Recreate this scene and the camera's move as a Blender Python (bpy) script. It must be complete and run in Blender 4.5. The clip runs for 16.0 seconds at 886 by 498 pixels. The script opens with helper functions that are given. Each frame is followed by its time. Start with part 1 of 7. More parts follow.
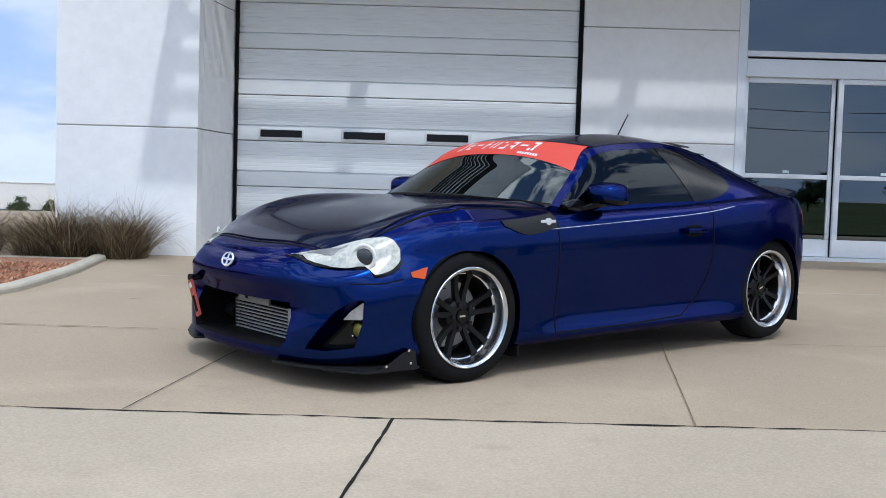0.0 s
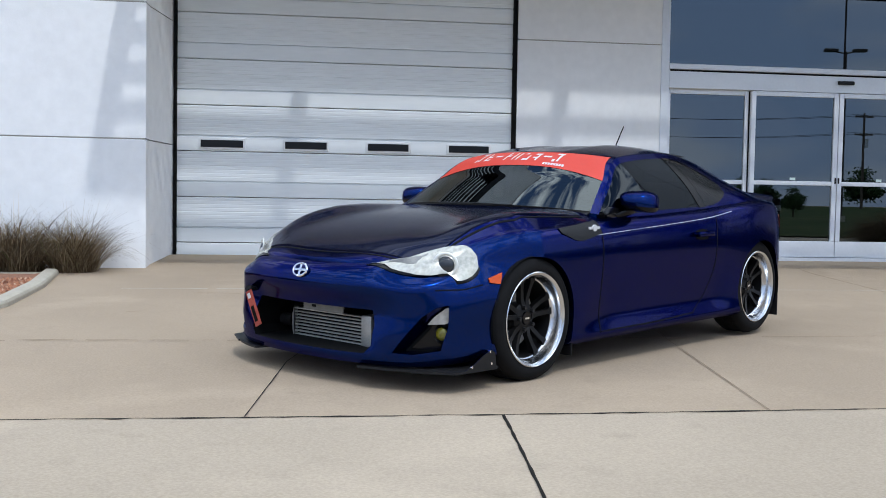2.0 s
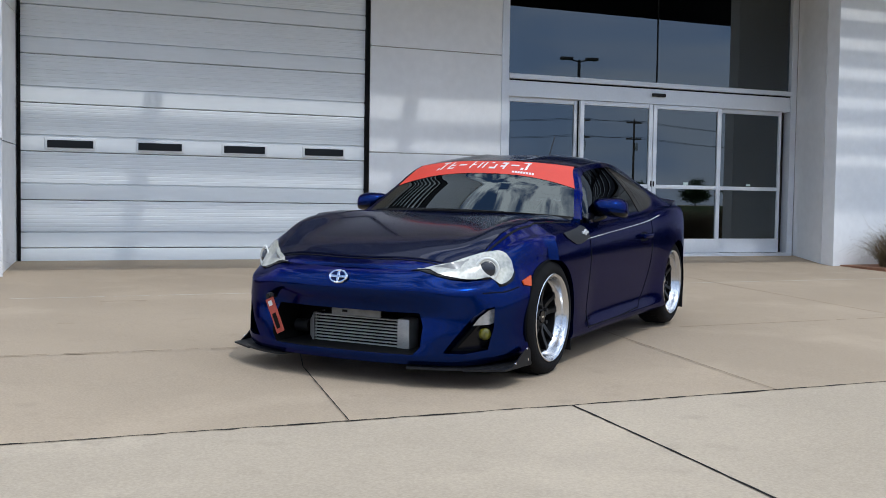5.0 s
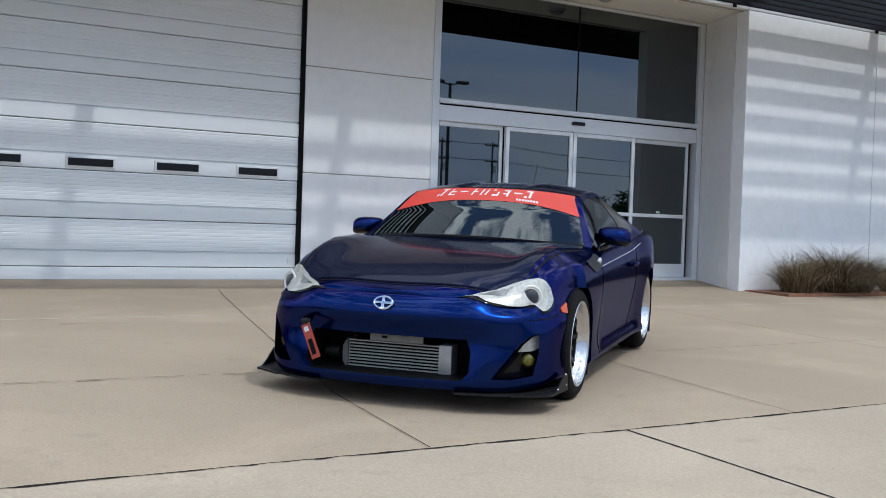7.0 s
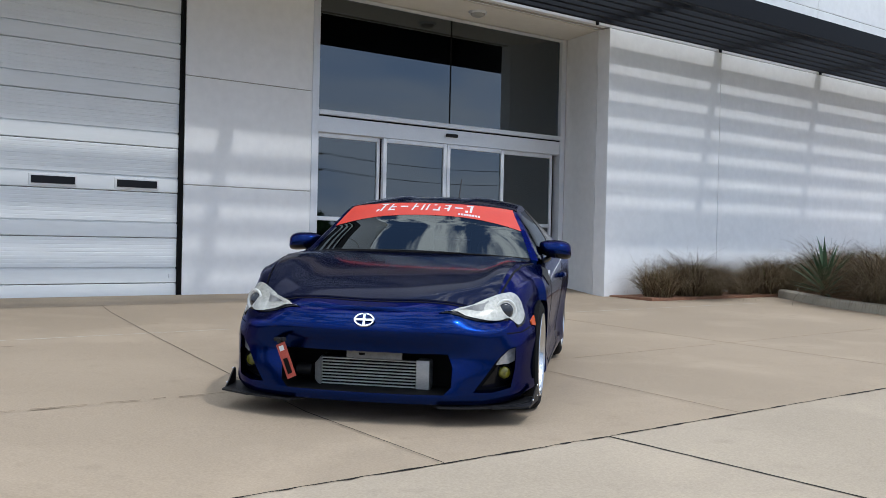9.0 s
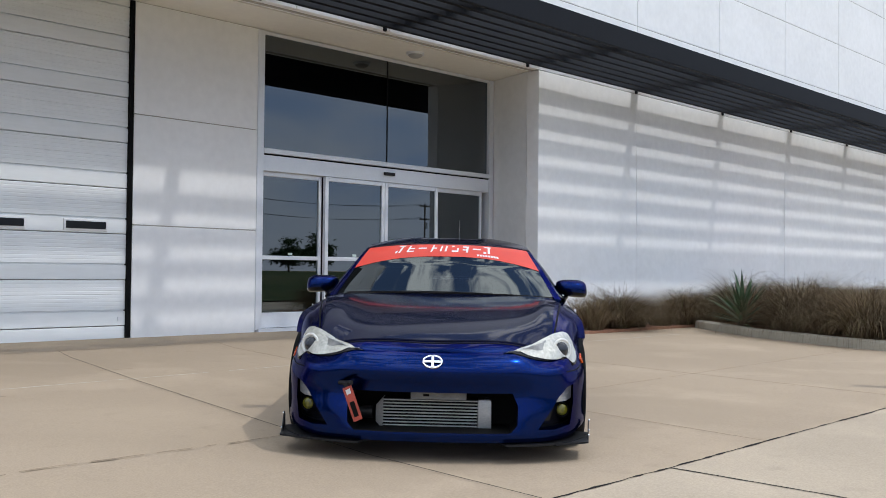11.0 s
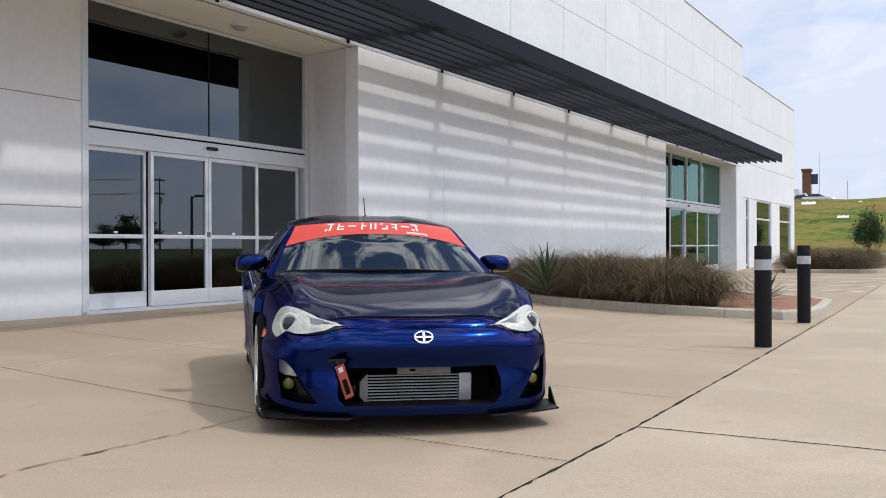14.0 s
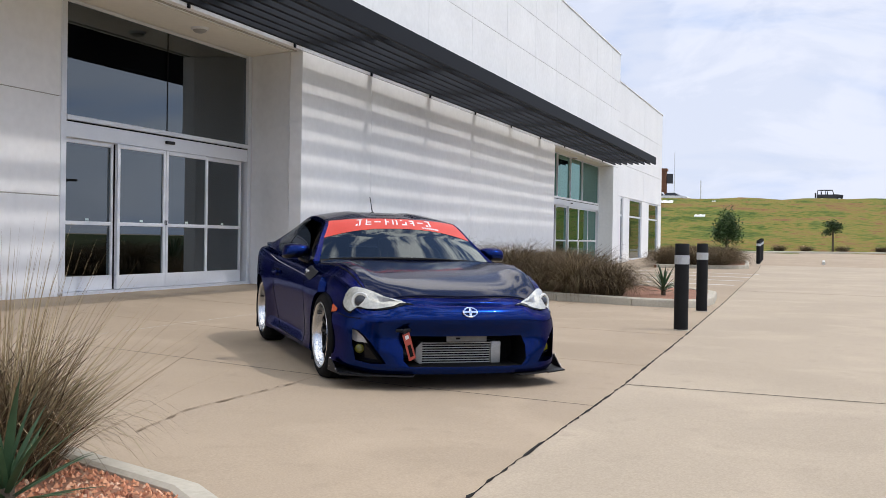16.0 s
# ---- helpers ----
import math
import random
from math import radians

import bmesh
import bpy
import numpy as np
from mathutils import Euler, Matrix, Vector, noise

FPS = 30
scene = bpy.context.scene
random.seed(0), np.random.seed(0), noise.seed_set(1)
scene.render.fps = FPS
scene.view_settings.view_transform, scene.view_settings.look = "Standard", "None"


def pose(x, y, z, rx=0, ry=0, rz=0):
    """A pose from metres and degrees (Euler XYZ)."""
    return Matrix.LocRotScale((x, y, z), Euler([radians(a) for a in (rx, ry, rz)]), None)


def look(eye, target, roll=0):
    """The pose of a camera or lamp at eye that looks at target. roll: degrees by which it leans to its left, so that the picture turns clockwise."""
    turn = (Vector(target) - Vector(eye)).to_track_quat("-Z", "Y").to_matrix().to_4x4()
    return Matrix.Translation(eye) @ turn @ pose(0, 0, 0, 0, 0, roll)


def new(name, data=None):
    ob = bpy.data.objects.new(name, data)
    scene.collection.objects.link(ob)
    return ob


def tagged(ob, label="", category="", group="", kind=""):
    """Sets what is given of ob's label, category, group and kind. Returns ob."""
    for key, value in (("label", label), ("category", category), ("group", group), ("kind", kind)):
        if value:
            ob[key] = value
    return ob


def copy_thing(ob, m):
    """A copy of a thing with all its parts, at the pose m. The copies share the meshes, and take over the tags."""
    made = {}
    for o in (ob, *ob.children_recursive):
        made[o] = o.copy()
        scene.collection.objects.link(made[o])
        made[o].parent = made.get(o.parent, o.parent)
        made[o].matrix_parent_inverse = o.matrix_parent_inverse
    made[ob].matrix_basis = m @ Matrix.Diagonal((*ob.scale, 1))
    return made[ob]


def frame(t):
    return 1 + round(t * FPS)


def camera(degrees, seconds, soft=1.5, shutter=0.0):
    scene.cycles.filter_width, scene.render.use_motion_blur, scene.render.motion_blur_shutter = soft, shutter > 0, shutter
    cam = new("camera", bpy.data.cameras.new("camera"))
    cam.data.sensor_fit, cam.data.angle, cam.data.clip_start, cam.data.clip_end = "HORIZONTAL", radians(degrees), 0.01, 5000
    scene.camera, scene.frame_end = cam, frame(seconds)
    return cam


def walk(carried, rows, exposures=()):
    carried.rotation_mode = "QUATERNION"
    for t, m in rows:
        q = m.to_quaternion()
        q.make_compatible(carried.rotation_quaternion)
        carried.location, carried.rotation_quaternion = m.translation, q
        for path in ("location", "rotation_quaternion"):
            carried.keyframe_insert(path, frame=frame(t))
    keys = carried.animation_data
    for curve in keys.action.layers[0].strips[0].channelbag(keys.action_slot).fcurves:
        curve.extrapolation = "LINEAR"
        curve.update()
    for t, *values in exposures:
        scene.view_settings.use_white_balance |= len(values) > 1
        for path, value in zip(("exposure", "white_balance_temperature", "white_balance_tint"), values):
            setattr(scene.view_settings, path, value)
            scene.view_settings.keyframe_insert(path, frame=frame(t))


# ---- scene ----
UNIT = 1.08
EXPOSURES = [(0.0, 0.54, 5870, 7.5), (3.8, 0.54, 5920, 7.5), (4.6, 0.42, 5940, 7.5), (9.2, 0.43, 6080, 8), (12.0, 0.55, 6400, 10), (16.0, 0.54, 6550, 12)]
cam = camera(46.2, 16.0, soft=0.7)
PATH = [
    (0, (-3.234, -12.101, 0.913), (-3.252, -10.104, 0.799), 1.7),
    (0.5, (-3.499, -12.154, 0.913), (-3.434, -10.157, 0.818), 1.5),
    (1, (-3.736, -12.194, 0.908), (-3.621, -10.200, 0.809), 1.1),
    (1.5, (-3.996, -12.235, 0.908), (-3.819, -10.246, 0.800), 1.4),
    (2, (-4.281, -12.324, 0.911), (-4.020, -10.344, 0.815), 1.0),
    (2.5, (-4.554, -12.375, 0.911), (-4.237, -10.402, 0.820), 0.6),
    (3, (-4.806, -12.376, 0.914), (-4.403, -10.419, 0.817), 0.6),
    (3.5, (-5.082, -12.437, 0.921), (-4.576, -10.504, 0.830), 0.8),
    (4, (-5.361, -12.450, 0.930), (-4.775, -10.539, 0.854), 0.4),
    (4.5, (-5.592, -12.345, 0.926), (-4.924, -10.461, 0.850), 0.4),
    (4.7, (-5.689, -12.297, 0.936), (-4.979, -10.429, 0.852), 0.6),
    (6.8, (-6.638, -11.879, 0.950), (-5.668, -10.131, 0.886), 1.8),
    (7, (-6.738, -11.855, 0.963), (-5.725, -10.131, 0.914), 1.9),
    (7.5, (-6.947, -11.762, 0.971), (-5.858, -10.085, 0.948), 1.7),
    (8, (-7.078, -11.620, 0.964), (-5.951, -9.968, 0.944), 1.5),
    (8.5, (-7.262, -11.543, 0.978), (-6.060, -9.945, 0.948), 1.5),
    (9, (-7.452, -11.442, 0.988), (-6.156, -9.919, 0.963), 1.3),
    (9.2, (-7.556, -11.393, 0.984), (-6.225, -9.901, 0.964), 1.2),
    (11.5, (-8.462, -10.677, 1.026), (-6.942, -9.378, 1.078), 0.5),
    (12, (-8.602, -10.501, 1.026), (-7.015, -9.285, 1.064), 0.6),
    (12.5, (-8.732, -10.323, 1.016), (-7.077, -9.200, 1.044), 0.5),
    (13, (-8.888, -10.176, 1.022), (-7.199, -9.105, 1.039), 0.1),
    (13.5, (-8.866, -9.891, 1.025), (-7.135, -8.890, 1.024), -0.6),
    (14, (-9.204, -9.832, 1.035), (-7.434, -8.901, 1.031), -0.2),
    (14.5, (-9.601, -9.733, 1.038), (-7.794, -8.877, 1.032), -0.5),
    (15, (-10.004, -9.652, 1.042), (-8.176, -8.842, 1.043), -0.7),
    (15.5, (-10.477, -9.509, 1.049), (-8.621, -8.764, 1.035), -0.2),
    (16, (-11.035, -9.401, 1.051), (-9.158, -8.712, 1.031), 0.9),
]
walk(cam, [(t, look(Vector(eye) * UNIT / 1.05, Vector(target) * UNIT / 1.05, roll)) for t, eye, target, roll in PATH], EXPOSURES)
SUN_DIR = Vector((0.22, -0.76, 1.30)).normalized()   # towards the sun

# ---- world and sun ----
ELEV = math.asin(SUN_DIR.z)
AZIM = math.atan2(SUN_DIR.x, SUN_DIR.y)


def make_world():
    w = bpy.data.worlds.new("sky")
    scene.world = w
    w.use_nodes = True
    nt = w.node_tree
    nt.nodes.clear()
    out = nt.nodes.new("ShaderNodeOutputWorld")
    bg = nt.nodes.new("ShaderNodeBackground")
    sky = nt.nodes.new("ShaderNodeTexSky")
    sky.sky_type = "NISHITA"
    sky.sun_disc = False
    sky.sun_elevation = ELEV
    sky.sun_rotation = AZIM
    sky.air_density, sky.dust_density, sky.ozone_density = 1.0, 0.6, 3.0
    tc = nt.nodes.new("ShaderNodeTexCoord")
    mp = nt.nodes.new("ShaderNodeMapping")
    mp.inputs["Scale"].default_value = (1.0, 1.0, 1.9)
    mp.inputs["Location"].default_value = (3.1, 1.7, 0.4)
    n1 = nt.nodes.new("ShaderNodeTexNoise")
    n1.inputs["Scale"].default_value = 5.2
    n1.inputs["Detail"].default_value = 8.0
    n1.inputs["Roughness"].default_value = 0.58
    n1.inputs["Distortion"].default_value = 0.5
    ramp = nt.nodes.new("ShaderNodeValToRGB")
    ramp.color_ramp.elements[0].position = 0.485
    ramp.color_ramp.elements[0].color = (0, 0, 0, 1)
    ramp.color_ramp.elements[1].position = 0.55
    ramp.color_ramp.elements[1].color = (1, 1, 1, 1)
    mix = nt.nodes.new("ShaderNodeMixRGB")
    mix.inputs["Color2"].default_value = CLOUD
    nt.links.new(tc.outputs["Generated"], mp.inputs["Vector"])
    nt.links.new(mp.outputs["Vector"], n1.inputs["Vector"])
    nt.links.new(n1.outputs["Fac"], ramp.inputs["Fac"])
    nt.links.new(ramp.outputs["Color"], mix.inputs["Fac"])
    nt.links.new(sky.outputs["Color"], mix.inputs["Color1"])
    sep = nt.nodes.new("ShaderNodeSeparateXYZ")
    low = nt.nodes.new("ShaderNodeMapRange")
    low.interpolation_type = "SMOOTHSTEP"
    low.inputs["From Min"].default_value = 0.62
    low.inputs["From Max"].default_value = 0.22
    low.inputs["To Max"].default_value = 0.96
    haze = nt.nodes.new("ShaderNodeMixRGB")
    veil = nt.nodes.new("ShaderNodeMixRGB")
    veil.inputs["Color1"].default_value = (2.1, 2.75, 4.1, 1)
    veil.inputs["Color2"].default_value = (3.35, 3.65, 4.35, 1)
    n2 = nt.nodes.new("ShaderNodeTexNoise")
    n2.inputs["Scale"].default_value = 3.6
    n2.inputs["Detail"].default_value = 7.0
    n2.inputs["Distortion"].default_value = 0.4
    mp2 = nt.nodes.new("ShaderNodeMapping")
    mp2.inputs["Scale"].default_value = (1.0, 1.0, 3.2)
    soft = nt.nodes.new("ShaderNodeMapRange")
    soft.interpolation_type = "SMOOTHSTEP"
    soft.inputs["From Min"].default_value = 0.39
    soft.inputs["From Max"].default_value = 0.585
    nt.links.new(tc.outputs["Generated"], mp2.inputs["Vector"])
    nt.links.new(mp2.outputs["Vector"], n2.inputs["Vector"])
    nt.links.new(n2.outputs["Fac"], soft.inputs["Value"])
    nt.links.new(soft.outputs["Result"], veil.inputs["Fac"])
    nt.links.new(veil.outputs["Color"], haze.inputs["Color2"])
    nt.links.new(tc.outputs["Generated"], sep.inputs["Vector"])
    nt.links.new(sep.outputs["Z"], low.inputs["Value"])
    nt.links.new(low.outputs["Result"], haze.inputs["Fac"])
    nt.links.new(mix.outputs["Color"], haze.inputs["Color1"])
    nt.links.new(haze.outputs["Color"], bg.inputs["Color"])
    bg.inputs["Strength"].default_value = 0.15
    nt.links.new(bg.outputs["Background"], out.inputs["Surface"])


CLOUD = (12.3, 12.4, 12.0, 1)
make_world()
sun_data = bpy.data.lights.new("sun", "SUN")
sun_data.energy = 1.02
sun_data.angle = radians(1.4)
sun_data.color = (1.0, 0.965, 0.92)
sun = new("sun", sun_data)
sun.matrix_world = look(SUN_DIR * 40, (0, 0, 0))
scene.view_settings.exposure = 0.0

# ---- materials ----
def material(name, color, rough=0.5, metal=0.0, vary=0.0, scale=4.0, bump=0.0, bump_scale=40.0, coat=0.0,
             spec=0.5, dark=None, per_object=0.0, emit=None, stretch=(1, 1, 1), ior=None, coat_rough=0.03):
    """A procedural surface: two scales of noise vary the colour, a finer one makes the relief."""
    m = bpy.data.materials.new(name)
    m.use_nodes = True
    nt = m.node_tree
    bs = nt.nodes["Principled BSDF"]
    bs.inputs["Roughness"].default_value = rough
    bs.inputs["Metallic"].default_value = metal
    bs.inputs["Specular IOR Level"].default_value = spec
    bs.inputs["Coat Weight"].default_value = coat
    bs.inputs["Coat Roughness"].default_value = coat_rough
    if ior:
        bs.inputs["IOR"].default_value = ior
    bs.inputs["Base Color"].default_value = (*color, 1)
    tc = nt.nodes.new("ShaderNodeTexCoord")
    mp = nt.nodes.new("ShaderNodeMapping")
    mp.inputs["Scale"].default_value = stretch
    nt.links.new(tc.outputs["Object"], mp.inputs["Vector"])
    if vary > 0:
        a = nt.nodes.new("ShaderNodeTexNoise")
        a.inputs["Scale"].default_value = scale
        a.inputs["Detail"].default_value = 6
        b = nt.nodes.new("ShaderNodeTexNoise")
        b.inputs["Scale"].default_value = scale * 11
        b.inputs["Detail"].default_value = 5
        add = nt.nodes.new("ShaderNodeMath")
        add.operation = "ADD"
        ramp = nt.nodes.new("ShaderNodeMapRange")
        ramp.inputs["From Min"].default_value = 0.65
        ramp.inputs["From Max"].default_value = 1.35
        mix = nt.nodes.new("ShaderNodeMixRGB")
        d = dark or tuple(c * (1 - vary) for c in color)
        mix.inputs["Color1"].default_value = (*d, 1)
        mix.inputs["Color2"].default_value = (*[min(1, c * (1 + vary * 0.5)) for c in color], 1)
        for n in (a, b):
            nt.links.new(mp.outputs["Vector"], n.inputs["Vector"])
        nt.links.new(a.outputs["Fac"], add.inputs[0])
        nt.links.new(b.outputs["Fac"], add.inputs[1])
        nt.links.new(add.outputs[0], ramp.inputs["Value"])
        nt.links.new(ramp.outputs["Result"], mix.inputs["Fac"])
        src = mix.outputs["Color"]
        if per_object > 0:
            info = nt.nodes.new("ShaderNodeObjectInfo")
            rr = nt.nodes.new("ShaderNodeMapRange")
            rr.inputs["To Min"].default_value = 1 - per_object
            rr.inputs["To Max"].default_value = 1 + per_object
            hs = nt.nodes.new("ShaderNodeHueSaturation")
            nt.links.new(info.outputs["Random"], rr.inputs["Value"])
            nt.links.new(rr.outputs["Result"], hs.inputs["Value"])
            nt.links.new(src, hs.inputs["Color"])
            src = hs.outputs["Color"]
        nt.links.new(src, bs.inputs["Base Color"])
    if bump > 0:
        c = nt.nodes.new("ShaderNodeTexNoise")
        c.inputs["Scale"].default_value = bump_scale
        c.inputs["Detail"].default_value = 6
        bp = nt.nodes.new("ShaderNodeBump")
        bp.inputs["Strength"].default_value = bump
        bp.inputs["Distance"].default_value = 0.01
        nt.links.new(mp.outputs["Vector"], c.inputs["Vector"])
        nt.links.new(c.outputs["Fac"], bp.inputs["Height"])
        nt.links.new(bp.outputs["Normal"], bs.inputs["Normal"])
    if emit:
        bs.inputs["Emission Color"].default_value = (*emit[0], 1)
        bs.inputs["Emission Strength"].default_value = emit[1]
    return m


def glass_material(name, tint, ior, rough=0.0, gloss=(0.86, 0.95, 1.0)):
    """Tinted pane: what is behind shows through the tint, and Fresnel drives the gloss."""
    m = bpy.data.materials.new(name)
    m.use_nodes = True
    nt = m.node_tree
    nt.nodes.clear()
    out = nt.nodes.new("ShaderNodeOutputMaterial")
    tr = nt.nodes.new("ShaderNodeBsdfTransparent")
    tr.inputs["Color"].default_value = (*tint, 1)
    gl = nt.nodes.new("ShaderNodeBsdfGlossy")
    gl.inputs["Roughness"].default_value = rough
    gl.inputs["Color"].default_value = (*gloss, 1)
    fr = nt.nodes.new("ShaderNodeFresnel")
    fr.inputs["IOR"].default_value = ior
    mx = nt.nodes.new("ShaderNodeMixShader")
    nt.links.new(fr.outputs["Fac"], mx.inputs["Fac"])
    nt.links.new(tr.outputs["BSDF"], mx.inputs[1])
    nt.links.new(gl.outputs["BSDF"], mx.inputs[2])
    nt.links.new(mx.outputs["Shader"], out.inputs["Surface"])
    return m


M_WALL = material("white_tiltup_concrete", (0.84, 0.84, 0.835), 0.75, vary=0.07, scale=0.8, bump=0.12, bump_scale=60)
M_SOFFIT = material("cream_soffit_paint", (0.78, 0.75, 0.68), 0.8, vary=0.05, scale=1.0, bump=0.1, bump_scale=50)
M_JOINT = material("grey_joint_sealant", (0.40, 0.38, 0.34), 0.8, vary=0.1)
M_SLAT = material("white_painted_door_steel", (0.785, 0.81, 0.815), 0.55, vary=0.06, scale=1.1, bump=0.03, bump_scale=12, spec=0.2, stretch=(0.35, 1, 2.2))
# for rubber seals, and for gaps whose shade is put into the colour
M_BLACKGAP = material("black_seal_and_shade", (0.005, 0.005, 0.005), 0.7, spec=0.1)
M_ALU = material("clear_anodised_aluminium", (0.72, 0.74, 0.77), 0.42, metal=0.25, vary=0.05, scale=3)
M_GLASS = glass_material("tinted_building_glass", (0.10, 0.12, 0.13), 2.16)
M_FARPANE = glass_material("green_tinted_glass", (0.10, 0.20, 0.17), 1.92, 0.0, (0.62, 0.98, 0.88))
M_CANOPY = material("dark_navy_painted_steel", (0.007, 0.008, 0.011), 0.6, vary=0.15, scale=2, spec=0.14)
# dark colour stands for the missing light inside the building
M_INTERIOR = material("unlit_inside_shade", (0.07, 0.07, 0.07), 0.8, vary=0.1)
M_BLACK = material("black_plastic", (0.009, 0.009, 0.010), 0.5, vary=0.2, scale=8, spec=0.25)

# ---- mesh helpers ----
def bm_box(bm, x0, x1, y0, y1, z0, z1, bevel=0.0):
    """A box between two corners, its edges rounded if asked."""
    vs = [bm.verts.new(c) for c in ((x0, y0, z0), (x1, y0, z0), (x1, y1, z0), (x0, y1, z0),
                                    (x0, y0, z1), (x1, y0, z1), (x1, y1, z1), (x0, y1, z1))]
    fs = [bm.faces.new([vs[i] for i in q]) for q in ((0, 3, 2, 1), (4, 5, 6, 7), (0, 1, 5, 4), (1, 2, 6, 5), (2, 3, 7, 6), (3, 0, 4, 7))]
    if bevel > 0:
        es = list({e for f in fs for e in f.edges})
        bmesh.ops.bevel(bm, geom=es, offset=bevel, segments=2, affect="EDGES", profile=0.6)
    return vs


def bm_cyl(bm, p0, p1, r0, r1=None, seg=16, cap=True):
    """A cylinder or cone from p0 to p1."""
    r1 = r0 if r1 is None else r1
    p0, p1 = Vector(p0), Vector(p1)
    q = (p1 - p0).to_track_quat("Z", "Y").to_matrix()
    rings = []
    for p, r in ((p0, r0), (p1, r1)):
        rings.append([bm.verts.new(p + q @ Vector((r * math.cos(2 * math.pi * k / seg), r * math.sin(2 * math.pi * k / seg), 0))) for k in range(seg)])
    for k in range(seg):
        bm.faces.new((rings[0][k], rings[0][(k + 1) % seg], rings[1][(k + 1) % seg], rings[1][k]))
    if cap:
        bm.faces.new(rings[0][::-1])
        bm.faces.new(rings[1])
    return rings


def smooth_by_angle(me, deg=35):
    """Soft shading with the sharp edges kept."""
    for p in me.polygons:
        p.use_smooth = True
    b = bmesh.new()
    b.from_mesh(me)
    lim = radians(deg)
    for e in b.edges:
        e.smooth = not (len(e.link_faces) == 2 and e.calc_face_angle(0) > lim)
    b.to_mesh(me)
    b.free()


def finish(name, bm, mat, smooth=None):
    me = bpy.data.meshes.new(name)
    bmesh.ops.recalc_face_normals(bm, faces=bm.faces[:])
    bm.to_mesh(me)
    bm.free()
    me.materials.append(mat)
    if smooth:
        smooth_by_angle(me, smooth)
    return me


def part(name, bm, mat, parent, label="", smooth=None):
    """A bmesh as one mesh object under a thing or a part."""
    ob = new(name, finish(name, bm, mat, smooth))
    ob.parent = parent
    return tagged(ob, label) if label else ob


def thing(name, bm, mat, label, category, group="", kind="", smooth=None):
    return tagged(new(name, finish(name, bm, mat, smooth)), label, category, group, kind)


def empty(name, m, label, category, group="", kind=""):
    e = new(name)
    e.empty_display_size = 0.1
    e.matrix_world = m
    return tagged(e, label, category, group, kind)


def box_bm(*a, bevel=0.0):
    bm = bmesh.new()
    bm_box(bm, *a, bevel=bevel)
    return bm


# ---- levels ----
FAC = -1.085         # face of the main front
BASE = 0.215         # floor level at the recessed doors
SOFF = 3.965          # underside of the recess
TALL, LOW = 8.53, 7.50
X_PIL0, X_PIL1 = -7.105, -5.66
X_RD0, X_RD1 = -5.49, -1.755
X_S0, X_S1 = 0.0, 4.52
X_REV = 4.287
X_R2A, X_R2B = 20.85, 30.35
X_STEP, X_END = 31.45, 43.6


def ground_z(x, y):
    """Height of the paving: level lot, apron rising to the doors."""
    pts = ((-7.65, 0.0), (-5.2, 0.035), (-3.0, 0.075), (-1.1, 0.125), (-0.1, 0.205))
    if y <= pts[0][0]:
        z = 0.0
    elif y >= pts[-1][0]:
        z = pts[-1][1]
    else:
        for (a, za), (b, zb) in zip(pts, pts[1:]):
            if a <= y <= b:
                z = za + (zb - za) * (y - a) / (b - a)
    fade = min(1.0, max(0.0, (30.0 - x) / 16.0))
    fall = 6.0 * min(1.0, max(0.0, (y - 8.0) / 140.0)) * min(1.0, max(0.0, (-x - 7.0) / 8.0))
    rise = 0.5 * min(1.0, max(0.0, (x - 30.0) / 20.0))
    return z * (0.35 + 0.65 * fade) - fall + rise

